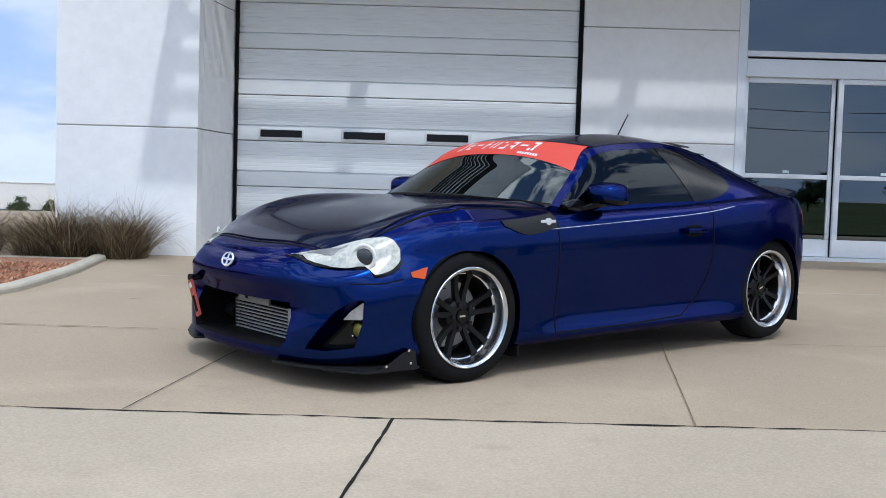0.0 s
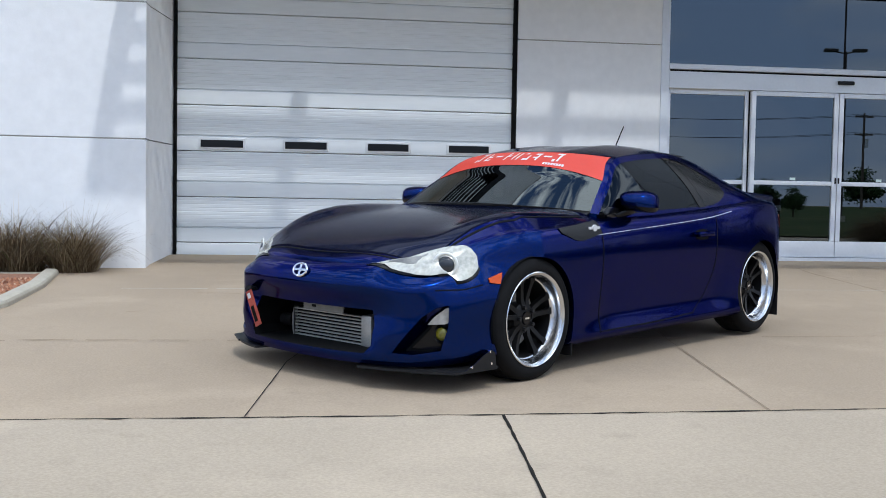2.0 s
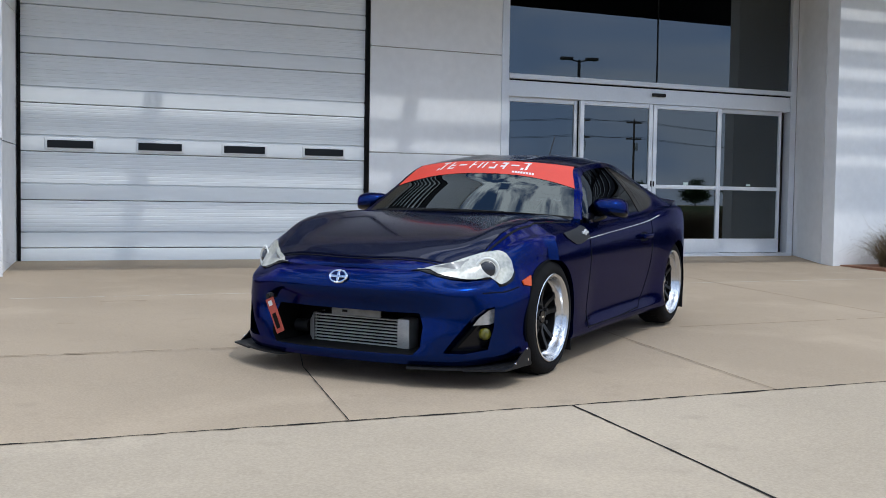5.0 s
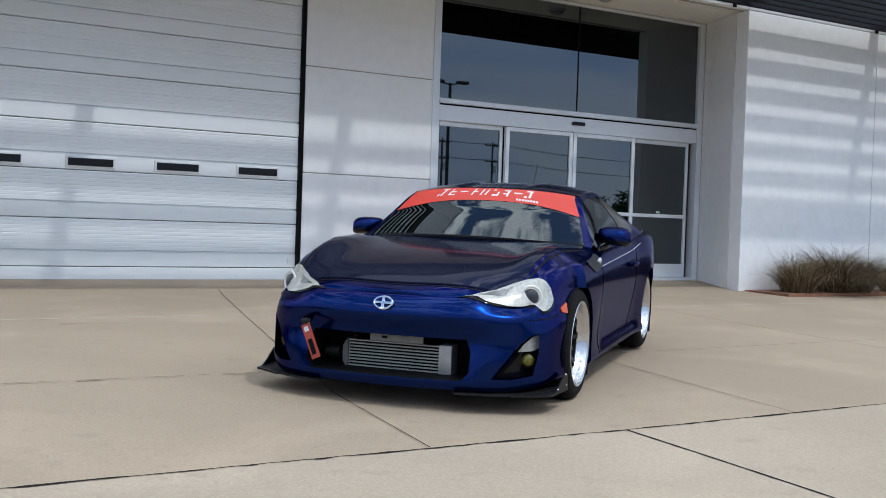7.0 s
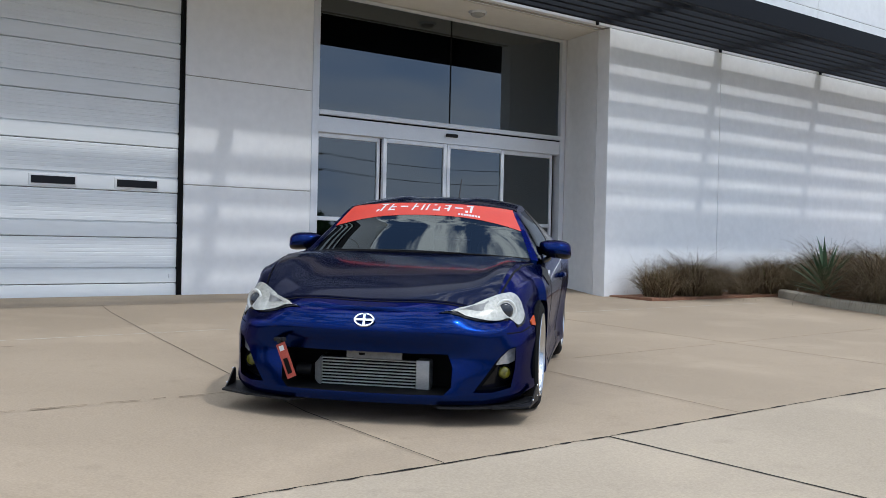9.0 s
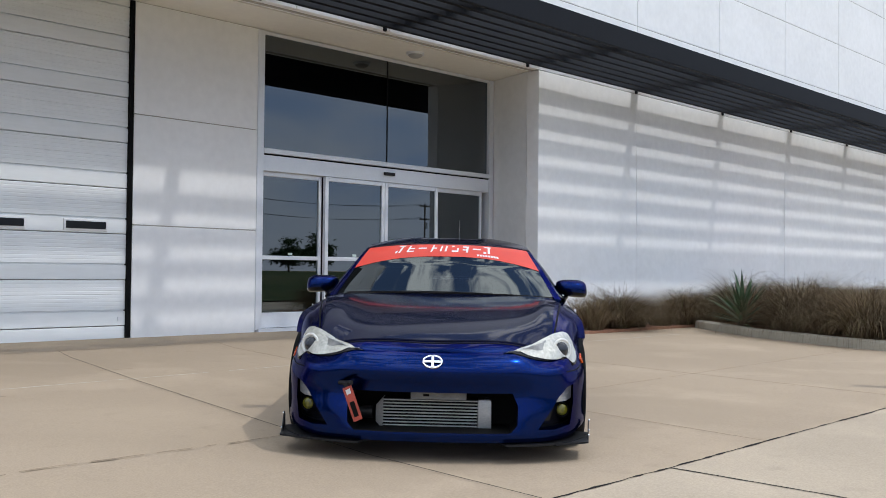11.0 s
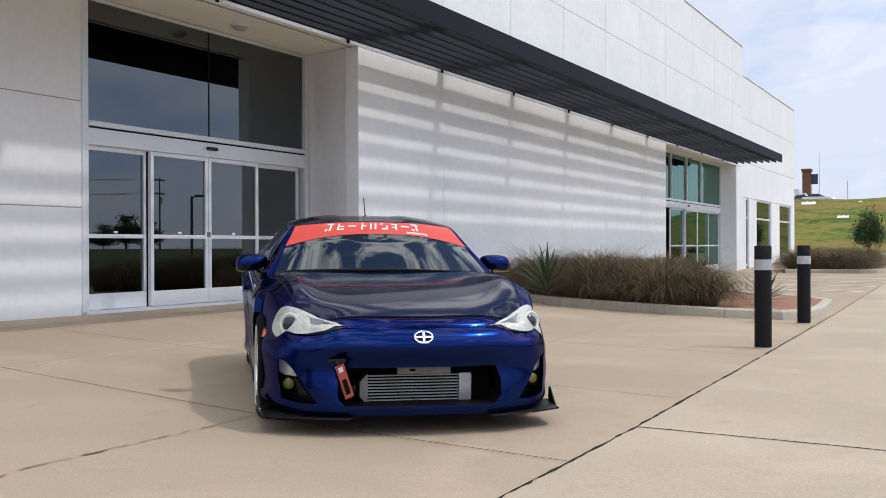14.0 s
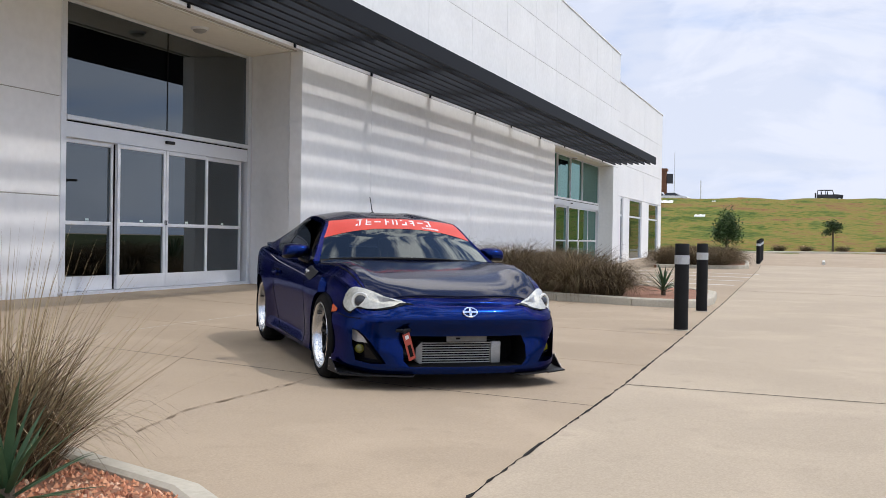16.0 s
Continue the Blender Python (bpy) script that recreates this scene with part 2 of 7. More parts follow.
# ---- paving ----
def concrete_material(name, color, dark, streak):
    """Broom-finished concrete: broad stains, blotches, fine speckle and broom lines."""
    m = bpy.data.materials.new(name)
    m.use_nodes = True
    nt = m.node_tree
    bs = nt.nodes["Principled BSDF"]
    bs.inputs["Roughness"].default_value = 0.88
    bs.inputs["Specular IOR Level"].default_value = 0.25
    tc = nt.nodes.new("ShaderNodeTexCoord")
    def noise_at(scale, detail, stretch=(1, 1, 1), dist=0.0):
        mp = nt.nodes.new("ShaderNodeMapping")
        mp.inputs["Scale"].default_value = stretch
        n = nt.nodes.new("ShaderNodeTexNoise")
        n.inputs["Scale"].default_value = scale
        n.inputs["Detail"].default_value = detail
        n.inputs["Distortion"].default_value = dist
        nt.links.new(tc.outputs["Object"], mp.inputs["Vector"])
        nt.links.new(mp.outputs["Vector"], n.inputs["Vector"])
        return n.outputs["Fac"]
    def ramp(src, a, b):
        r = nt.nodes.new("ShaderNodeMapRange")
        r.inputs["From Min"].default_value = a
        r.inputs["From Max"].default_value = b
        nt.links.new(src, r.inputs["Value"])
        return r.outputs["Result"]
    def mix(fac, c1, c2, mode="MIX"):
        x = nt.nodes.new("ShaderNodeMixRGB")
        x.blend_type = mode
        nt.links.new(fac, x.inputs["Fac"])
        for inp, c in (("Color1", c1), ("Color2", c2)):
            if isinstance(c, tuple):
                x.inputs[inp].default_value = (*c, 1)
            else:
                nt.links.new(c, x.inputs[inp])
        return x.outputs["Color"]
    base = mix(ramp(noise_at(0.35, 5, dist=0.6), 0.35, 0.65), dark, color)
    pale = mix(ramp(noise_at(0.9, 8, (1, 1, 1), 0.5), 0.52, 0.78), base, tuple(min(1, c * 1.17) for c in color))
    blot = mix(ramp(noise_at(5.0, 6), 0.58, 0.76), pale, tuple(c * 0.80 for c in color))
    fine = mix(ramp(noise_at(95, 4), 0.3, 0.7), tuple(c * 0.68 for c in color), tuple(min(1, c * 1.28) for c in color))
    half = nt.nodes.new("ShaderNodeMixRGB")
    half.inputs["Fac"].default_value = 0.34
    nt.links.new(blot, half.inputs["Color1"])
    nt.links.new(fine, half.inputs["Color2"])
    nt.links.new(half.outputs["Color"], bs.inputs["Base Color"])
    add = nt.nodes.new("ShaderNodeMath")
    nt.links.new(noise_at(60, 3, streak), add.inputs[0])
    nt.links.new(noise_at(180, 4), add.inputs[1])
    bp = nt.nodes.new("ShaderNodeBump")
    bp.inputs["Strength"].default_value = 0.22
    bp.inputs["Distance"].default_value = 0.006
    nt.links.new(add.outputs[0], bp.inputs["Height"])
    nt.links.new(bp.outputs["Normal"], bs.inputs["Normal"])
    return m


M_CONC = concrete_material("broom_finished_concrete", (0.378, 0.298, 0.213), (0.310, 0.243, 0.172), (14, 0.6, 1))
M_KERB = material("grey_kerb_concrete", (0.44, 0.40, 0.32), 0.85, vary=0.18, scale=3, bump=0.3, bump_scale=60)
M_SEAL = material("dark_joint_sealant", (0.020, 0.018, 0.016), 0.85, vary=0.35, spec=0.1, scale=6)
M_CRACK = material("brown_joint_dirt", (0.25, 0.18, 0.115), 0.9, vary=0.3, scale=5)

bm = bmesh.new()
xs = [-900, -200, -60, -20, -15, -12, -9, -7, -6, -4, -2, 0, 2, 4, 6, 8, 10, 12, 14, 17, 20, 24, 30, 34, 38, 42, 46, 50, 60, 200, 900]
ys = [-900, -200, -60, -20, -12, -9, -7.65, -6.4, -5.2, -4.1, -3.0, -2.0, -1.1, -0.6, -0.1, 4, 8, 20, 80, 148, 200, 900]
vv = [[bm.verts.new((x, y, ground_z(x, y))) for y in ys] for x in xs]
for i in range(len(xs) - 1):
    for j in range(len(ys) - 1):
        bm.faces.new((vv[i][j], vv[i + 1][j], vv[i + 1][j + 1], vv[i][j + 1]))
ground = thing("ground", bm, M_CONC, "light tan broom-finished concrete paving with sawn joints", "ground", kind="structure", smooth=30)


M_DRIVE = concrete_material("pale_drive_concrete", (0.418, 0.345, 0.258), (0.350, 0.288, 0.214), (0.6, 14, 1))
EDGE_D = [(-40, -8.2), (-6.0, -7.67), (-3.3, -7.665), (1.4, -7.56), (7.0, -7.41), (16.0, -7.12), (34.0, -6.52)]


def drive_y(x):
    for (a, ya), (b, yb) in zip(EDGE_D, EDGE_D[1:]):
        if a <= x <= b:
            return ya + (yb - ya) * (x - a) / (b - a)
    return EDGE_D[-1][1]


bm = bmesh.new()
dx = [-40, -20, -12, -9, -7, -6, -4.5, -3.3, -1.5, 0, 1.4, 3, 5, 7, 8, 10, 12, 14, 16, 17, 20, 24, 28, 31, 34]
dv = []
for x in dx:
    top = drive_y(x)
    col = [y for y in (-14.55, -12, -9, -7.65, -6.4) if y < top - 0.02] + [top]
    dv.append([bm.verts.new((x, y, ground_z(x, y) + 0.004)) for y in col])
for p, q in zip(dv, dv[1:]):
    for j in range(max(len(p), len(q)) - 1):
        vs = [p[min(j, len(p) - 1)], q[min(j, len(q) - 1)], q[min(j + 1, len(q) - 1)], p[min(j + 1, len(p) - 1)]]
        vs = list(dict.fromkeys(vs))
        if len(vs) > 2:
            bm.faces.new(vs)
drive = thing("road", bm, M_DRIVE, "pale grey concrete drive beside the tan apron", "drive", kind="structure", smooth=30)


def joint(name, pts, width, mat, rough=0.4, gap=0.0):
    """A filled paving joint: a thin bead with a wandering edge along the points, with worn breaks."""
    rnd = random.Random(name + str(pts[0]))
    bm = bmesh.new()
    path = []
    for (x0, y0), (x1, y1) in zip(pts, pts[1:]):
        n = max(2, int(math.hypot(x1 - x0, y1 - y0) / 0.07))
        path += [(x0 + (x1 - x0) * k / n, y0 + (y1 - y0) * k / n) for k in range(n)]
    path.append(pts[-1])
    prev = None
    for k, (x, y) in enumerate(path):
        a, b = path[max(0, k - 1)], path[min(len(path) - 1, k + 1)]
        d = Vector((b[0] - a[0], b[1] - a[1])).normalized()
        nx, ny = -d.y, d.x
        w = width * (1 + rough * (rnd.random() - 0.5) * 2) / 2
        j = width * rough * (rnd.random() - 0.5) * 0.7
        z = ground_z(x, y) + 0.0065
        row = [bm.verts.new((x + nx * (j + w), y + ny * (j + w), z)), bm.verts.new((x + nx * j, y + ny * j, z + 0.0015)), bm.verts.new((x + nx * (j - w), y + ny * (j - w), z))]
        if prev and not (gap and rnd.random() < gap):
            bm.faces.new((prev[0], row[0], row[1], prev[1]))
            bm.faces.new((prev[1], row[1], row[2], prev[2]))
        prev = row
    return part(name, bm, mat, ground)


joint("joint", EDGE_D, 0.0145, M_SEAL, 0.9)
joint("joint", [(-3.285, -7.667), (-3.335, -8.3), (-3.395, -8.95), (-4.4, -20)], 0.012, M_SEAL, 0.3)
joint("joint", [(-4.31, -7.66), (-4.17, -6.4), (-3.84, -4.9), (-2.92, -0.7)], 0.005, M_SEAL, 0.3)
joint("joint", [(-2.14, -7.65), (-1.86, -5.5), (-1.55, -3.6), (-1.05, -0.7)], 0.006, M_CRACK, 0.35)
joint("joint", [(0.75, -7.56), (0.95, -5.4), (1.4, -0.7)], 0.006, M_CRACK, 0.3)
joint("joint", [(4.9, -5.4), (5.9, -4.95)], 0.010, M_CRACK, 0.5, 0.2)
joint("joint", [(-6.25, -5.80), (-5.6, -5.66), (-4.38, -5.68)], 0.012, M_CRACK, 1.0, 0.22)
joint("joint", [(-4.38, -5.68), (-1.3, -5.55), (2.2, -5.42), (6.0, -5.3)], 0.004, M_CRACK, 0.5, 0.08)
joint("joint", [(-5.6, -2.9), (-1.0, -2.75), (5.9, -2.6)], 0.008, material("pale_joint_filler", (0.50, 0.47, 0.40), 0.9, vary=0.2), 0.5, 0.1)
joint("joint", [(-5.5, -0.72), (4.2, -0.70)], 0.010, M_CRACK, 0.3)
joint("joint", [(12.0, -7.25), (11.0, -12), (9.0, -20)], 0.012, M_SEAL, 0.4)
joint("joint", [(-20, -13.1), (30, -11.9)], 0.012, M_SEAL, 0.4)
for x0, y0, x1, y1 in ((-3.32, -2.2, -3.02, -2.22), (-4.95, -3.2, -4.6, -3.22), (4.6, -6.65, 4.95, -6.7), (-5.3, -4.4, -5.2, -4.42)):
    joint("stain", [(x0, y0), (x1, y1)], 0.018, M_CRACK, 0.6)


# ---- building shell ----
def slab(name, x0, x1, z0, z1, parent, y=FAC, t=0.22, mat=None):
    return part(name, box_bm(x0 + 0.006, x1 - 0.006, y, y + t, z0 + 0.006, z1 - 0.006, bevel=0.006), mat or M_WALL, parent)


def wall(name, box, label):
    return thing(name, box_bm(*box), M_JOINT, label, "wall", kind="structure")


w = wall("wall_front", (X_REV + 0.4, X_R2A - 0.03, FAC + 0.012, 0.6, -0.2, SOFF), "white painted tilt-up concrete front wall")
cuts = [X_REV, 6.99, 12.71, 18.37, X_R2A]
for a, b in zip(cuts, cuts[1:]):
    slab("panel", a, b, -0.2, SOFF, w)
bm = bmesh.new()
ring = [(X_REV + 0.006, FAC + 0.226), (X_REV + 0.26, FAC + 0.226), (X_S1 + 0.3, 0.0), (X_S1 + 0.045, 0.0)]
lo, hi = [bm.verts.new((x, y, -0.2)) for x, y in ring], [bm.verts.new((x, y, SOFF - 0.006)) for x, y in ring]
for k in range(4):
    bm.faces.new((lo[k], lo[(k + 1) % 4], hi[(k + 1) % 4], hi[k]))
bm.faces.new(lo[::-1])
bm.faces.new(hi)
part("reveal_panel", bm, M_WALL, w)
part("reveal_panel", box_bm(X_R2A - 0.2, X_R2A, FAC + 0.22, 0.8, -0.2, SOFF, bevel=0.006), M_WALL, w)

w = wall("wall_upper", (X_PIL0 + 0.02, X_STEP - 0.02, FAC + 0.012, 0.6, SOFF + 0.02, TALL - 0.02), "white painted tilt-up concrete upper wall")
levels = [SOFF, 5.10, 6.24, 7.38, TALL]
vx = [X_PIL0, X_PIL1, -2.8, -0.3, 1.2, X_REV, 6.99, 9.85, 12.71, 15.54, 18.37, X_R2A, 24.0, 26.9, 29.7, X_STEP]
for a, b in zip(vx, vx[1:]):
    for c, d in zip(levels, levels[1:]):
        slab("panel", a, b, c, d, w)
part("parapet_cap", box_bm(X_PIL0 - 0.02, X_STEP + 0.03, FAC - 0.03, FAC + 0.4, TALL, TALL + 0.05, bevel=0.01), M_WALL, w)

w = wall("wall_pillar", (X_PIL0 + 0.02, X_PIL1 - 0.03, FAC + 0.012, 0.5, -0.2, SOFF - 0.02), "white painted tilt-up concrete pier")
for c, d in ((-0.2, 1.412), (1.412, 2.76), (2.76, SOFF)):
    slab("panel", X_PIL0, X_PIL1, c, d, w, FAC, 0.22)
    bm = bmesh.new()
    ring = [(X_PIL1 - 0.6, FAC + 0.223), (X_PIL1 - 0.008, FAC + 0.223), (X_RD0 - 0.04, 0.12), (X_PIL1 - 0.6, 0.12)]
    lo, hi = [bm.verts.new((x, y, c + 0.006)) for x, y in ring], [bm.verts.new((x, y, d - 0.006)) for x, y in ring]
    for k in range(4):
        bm.faces.new((lo[k], lo[(k + 1) % 4], hi[(k + 1) % 4], hi[k]))
    bm.faces.new(lo[::-1])
    bm.faces.new(hi)
    part("reveal_panel", bm, M_WALL, w)
    part("side_panel", box_bm(X_PIL0 + 0.006, X_PIL0 + 0.25, FAC + 0.223, FAC + 1.25, c + 0.006, d - 0.006, bevel=0.006), M_WALL, w)
part("side_panel", box_bm(X_PIL0 + 0.002, X_PIL0 + 0.25, FAC + 1.26, 14, -0.2, TALL, bevel=0.006), M_WALL, w)

w = wall("wall_recess", (X_RD1 + 0.07, X_S0 - 0.02, 0.012, 0.4, 0.0, SOFF), "white painted recessed wall panel")
for c, d in ((0.0, 1.46), (1.46, 2.702), (2.702, SOFF)):
    slab("panel", X_RD1 + 0.04, X_S0, c, d, w, 0.0, 0.25)

w = wall("wall_far", (X_STEP + 0.02, X_END - 0.02, FAC + 0.30, 12, -0.2, LOW - 0.02), "lower white painted end wing")
FW = ((32.3, 32.9), (34.4, 37.6), (39.6, 42.6))
fx = [X_STEP, 32.3, 32.9, 34.4, 37.6, 39.6, 42.6, X_END]
for k, (a, b) in enumerate(zip(fx, fx[1:])):
    if k % 2 == 0:
        slab("panel", a, b, -0.2, 2.86, w, FAC + 0.06, 0.22)
for c, d in ((2.86, 4.2), (4.2, 5.9), (5.9, LOW)):
    slab("panel", X_STEP, 38.0, c, d, w, FAC + 0.06, 0.22)
    slab("panel", 38.0, X_END, c, d, w, FAC + 0.06, 0.22)
part("parapet_cap", box_bm(X_STEP + 0.04, X_END + 0.03, FAC + 0.03, FAC + 0.5, LOW, LOW + 0.05, bevel=0.01), M_WALL, w)
for n, (a, b) in enumerate(FW):
    # black sheet behind the pane stands for the unlit room
    win = thing("window_%d" % (n + 1), box_bm(a, b, FAC + 0.22, FAC + 0.28, 0.2, 2.86), M_BLACKGAP, "aluminium framed fixed window in white wall", "window", kind="structure")
    for z0, z1 in ((0.2, 0.27), (2.05, 2.12), (2.79, 2.86)):
        part("window_frame", box_bm(a, b, FAC + 0.10, FAC + 0.18, z0, z1), M_ALU, win)
    for x0 in (a, b - 0.06):
        part("window_frame", box_bm(x0, x0 + 0.06, FAC + 0.10, FAC + 0.18, 0.27, 2.79), M_ALU, win)
    part("pane", box_bm(a + 0.06, b - 0.06, FAC + 0.13, FAC + 0.15, 0.27, 2.79), M_GLASS, win).visible_shadow = False

# soffits of the two recesses
for n, (a, b) in enumerate(((X_PIL1, X_REV + 0.3), (X_R2A, X_R2B))):
    thing("ceiling_%d" % (n + 1), box_bm(a - 0.1, b + 0.1, FAC + 0.24, 0.55, SOFF, SOFF + 0.12), M_SOFFIT, "cream painted soffit over the recessed doors", "ceiling", kind="structure")
b = bmesh.new()
bm_box(b, X_PIL1, X_REV, FAC + 0.10, FAC + 0.14, SOFF - 0.008, SOFF + 0.02)
thing("trim_soffit", b, M_JOINT, "thin soffit reveal strip", "trim", kind="structure")
for x, y in ((2.27, -0.5), (25.8, -0.55)):
    lampb = empty("soffit_light", pose(x, y, SOFF), "small round grey soffit light, unlit", "light fixture", "soffit lights")
    b = bmesh.new()
    bm_cyl(b, (0, 0, -0.03), (0, 0, 0.01), 0.12, 0.13, seg=28)
    part("housing", b, M_ALU, lampb, smooth=40)
    b = bmesh.new()
    bmesh.ops.create_uvsphere(b, u_segments=24, v_segments=10, radius=0.10)
    for v in b.verts:
        v.co.z = v.co.z * 0.5 - 0.03
    part("diffuser", b, material("grey_lamp_glass", (0.35, 0.35, 0.34), 0.3, vary=0.1), lampb, smooth=60)

# ---- sectional door ----
rd = thing("door_1", box_bm(X_RD0 - 0.06, X_RD1 + 0.06, 0.13, 0.16, 0.15, SOFF), M_BLACKGAP, "closed white ribbed steel sectional overhead door", "overhead door", kind="structure")


def section_bm(z0, z1):
    """One door section: a raised lower band, a groove, and a flat sheet with faint ribs."""
    prof = [(0.080, z0 + 0.002), (0.052, z0 + 0.004), (0.041, z0 + 0.010)]
    h = z1 - z0
    if h > 0.3:
        prof += [(0.041, z0 + 0.160), (0.070, z0 + 0.163), (0.070, z0 + 0.176), (0.046, z0 + 0.180)]
        for k in range(1, 8):
            z = z0 + 0.182 + (h - 0.182) * k / 8
            d = 0.0035 if k == 4 else 0.0018
            prof += [(0.046, z - 0.006), (0.046 + d, z - 0.002), (0.046 + d, z + 0.002), (0.046, z + 0.006)]
    prof += [(0.046, z1 - 0.012), (0.052, z1 - 0.004), (0.080, z1 - 0.002)]
    bm = bmesh.new()
    rows = [[bm.verts.new((x, y, z)) for x in (X_RD0 - 0.012, X_RD1 - 0.005)] for y, z in prof]
    for p, q in zip(rows, rows[1:]):
        bm.faces.new((p[0], p[1], q[1], q[0]))
    return bm


zs_ = [0.165] + [0.340 + 0.507 * k for k in range(9)]
for a, b in zip(zs_, zs_[1:]):
    part("door_section", section_bm(a, b), M_SLAT, rd)
part("bottom_seal", box_bm(X_RD0 + 0.02, X_RD1, 0.05, 0.09, 0.165, 0.190), M_BLACKGAP, rd)
M_DOORPANE = material("dark_door_pane", (0.012, 0.013, 0.015), 0.3, spec=0.2)
M_BEZEL = material("white_window_bezel", (0.74, 0.75, 0.75), 0.45)
for k in range(4):
    xc = -5.015 + 0.922 * k
    win = part("door_window", box_bm(xc - 0.255, xc + 0.255, 0.028, 0.05, 1.375, 1.500, bevel=0.008), M_BEZEL, rd)
    part("pane", box_bm(xc - 0.230, xc + 0.230, 0.018, 0.030, 1.398, 1.477, bevel=0.003), M_DOORPANE, win)
part("jamb_seal", box_bm(X_RD0 - 0.045, X_RD0 - 0.014, 0.0, 0.10, 0.18, SOFF), M_BLACKGAP, rd)
part("jamb_seal", box_bm(X_RD1 - 0.004, X_RD1 + 0.042, 0.004, 0.10, 0.18, SOFF), M_BLACKGAP, rd)
part("threshold", box_bm(X_RD0, X_RD1, -0.06, 0.12, 0.06, 0.172), M_KERB, rd)
part("lock_cap", box_bm(X_RD1 - 0.10, X_RD1 - 0.05, 0.03, 0.05, 0.40, 0.44), M_ALU, rd)


# ---- sliding glass entrance ----
def entrance(name, x0, x1, z0, head, top, leaves, y, label, glass=M_GLASS):
    """Aluminium sliding entrance with a transom light above it."""
    e = thing(name, box_bm(x0, x1, y + 0.05, y + 0.09, head - 0.25, head, bevel=0.004), M_ALU, label, "door", kind="structure")
    f = 0.078
    for a, b in ((x0 - 0.03, x0 + f - 0.01), (x1 - f + 0.01, x1 + 0.03)):
        part("jamb", box_bm(a, b, y - 0.02, y + 0.12, z0, top, bevel=0.006), M_ALU, e)
    part("head_rail", box_bm(x0 + f - 0.008, x1 - f + 0.008, y - 0.01, y + 0.048, head - 0.245, head - 0.03, bevel=0.006), M_ALU, e)
    part("transom_bar", box_bm(x0 + f - 0.008, x1 - f + 0.008, y - 0.03, y + 0.11, head - 0.028, head + 0.035, bevel=0.006), M_ALU, e)
    # near-black strip drawn as the shade under the transom bar
    part("drip_shadow", box_bm(x0 + f, x1 - f, y - 0.012, y + 0.04, head - 0.050, head - 0.032), M_BLACKGAP, e)
    part("top_rail", box_bm(x0 + f - 0.008, x1 - f + 0.008, y + 0.0, y + 0.10, top - 0.04, top, bevel=0.004), M_ALU, e)
    mid = (x0 + x1) / 2 + 0.0
    for a, b in ((x0 + f, mid - 0.008), (mid + 0.008, x1 - f)):
        part("transom_pane", box_bm(a, b, y + 0.03, y + 0.04, head + 0.035, top - 0.04), glass, e).visible_shadow = False
    part("pane_seal", box_bm(mid - 0.010, mid + 0.010, y + 0.026, y + 0.046, head + 0.035, top - 0.04), M_BLACKGAP, e)
    for k in range(len(leaves) - 1):
        a, b = leaves[k], leaves[k + 1]
        yy = y - 0.02 if 0 < k < len(leaves) - 2 else y + 0.045
        lo = z0 + 0.02
        hi = head - 0.25
        leaf = part("door_leaf", box_bm(a + 0.004, b - 0.004, yy, yy + 0.05, lo, lo + 0.19, bevel=0.006), M_ALU, e)
        st = 0.062 if 0 < k < len(leaves) - 2 else 0.05
        for p, q in ((a + 0.004, a + st), (b - st, b - 0.004)):
            part("stile", box_bm(p, q, yy, yy + 0.05, lo + 0.192, hi, bevel=0.006), M_ALU, leaf)
        part("rail", box_bm(a + st + 0.002, b - st - 0.002, yy, yy + 0.05, hi - 0.055, hi, bevel=0.006), M_ALU, leaf)
        part("rail", box_bm(a + st + 0.002, b - st - 0.002, yy, yy + 0.05, z0 + 0.875, z0 + 0.925, bevel=0.006), M_ALU, leaf)
        for p, q in ((lo + 0.192, z0 + 0.873), (z0 + 0.927, hi - 0.057)):
            part("pane", box_bm(a + st + 0.002, b - st - 0.002, yy + 0.022, yy + 0.030, p, q), glass, leaf).visible_shadow = False
        part("sticker", box_bm((a + b) / 2 - 0.035, (a + b) / 2 + 0.035, yy + 0.018, yy + 0.0205, z0 + 0.935, z0 + 0.965), M_STICKER, leaf)
        if k in (1, 2):
            sx = b - 0.02 if k == 1 else a + 0.02
            part("lock", box_bm(sx - 0.010, sx + 0.010, yy - 0.006, yy, z0 + 0.90, z0 + 0.97, bevel=0.002), M_BLACK, leaf)
    part("sill", box_bm(x0, x1, y - 0.05, y + 0.12, z0 - 0.03, z0 + 0.015, bevel=0.004), M_ALU, e)
    s = part("motion_sensor", box_bm(mid - 0.10, mid + 0.10, y - 0.05, y - 0.012, head - 0.150, head - 0.105, bevel=0.010), M_BLACK, e, "black motion sensor bar")
    return e


M_STICKER = material("pale_green_sticker", (0.60, 0.70, 0.66), 0.5, vary=0.2, scale=60)
entrance("door_2", X_S0 + 0.02, X_S1, BASE + 0.015, 2.455, SOFF - 0.01, [0.085, 1.10, 2.20, 3.29, 4.36], 0.005, "closed aluminium and tinted glass sliding entrance doors")
entrance("door_3", X_R2A + 0.02, X_R2B - 0.02, 0.10, 2.45, SOFF - 0.01, [23.6, 25.2, 26.8, 28.4, 30.2], -0.50, "closed green tinted glass sliding doors in the far recess", M_FARPANE)
for k in range(4):
    thing("trim_mullion", box_bm(21.6 + 1.9 * k, 21.64 + 1.9 * k, -0.53, -0.42, 2.49, SOFF), M_ALU, "aluminium mullion", "trim", kind="structure")
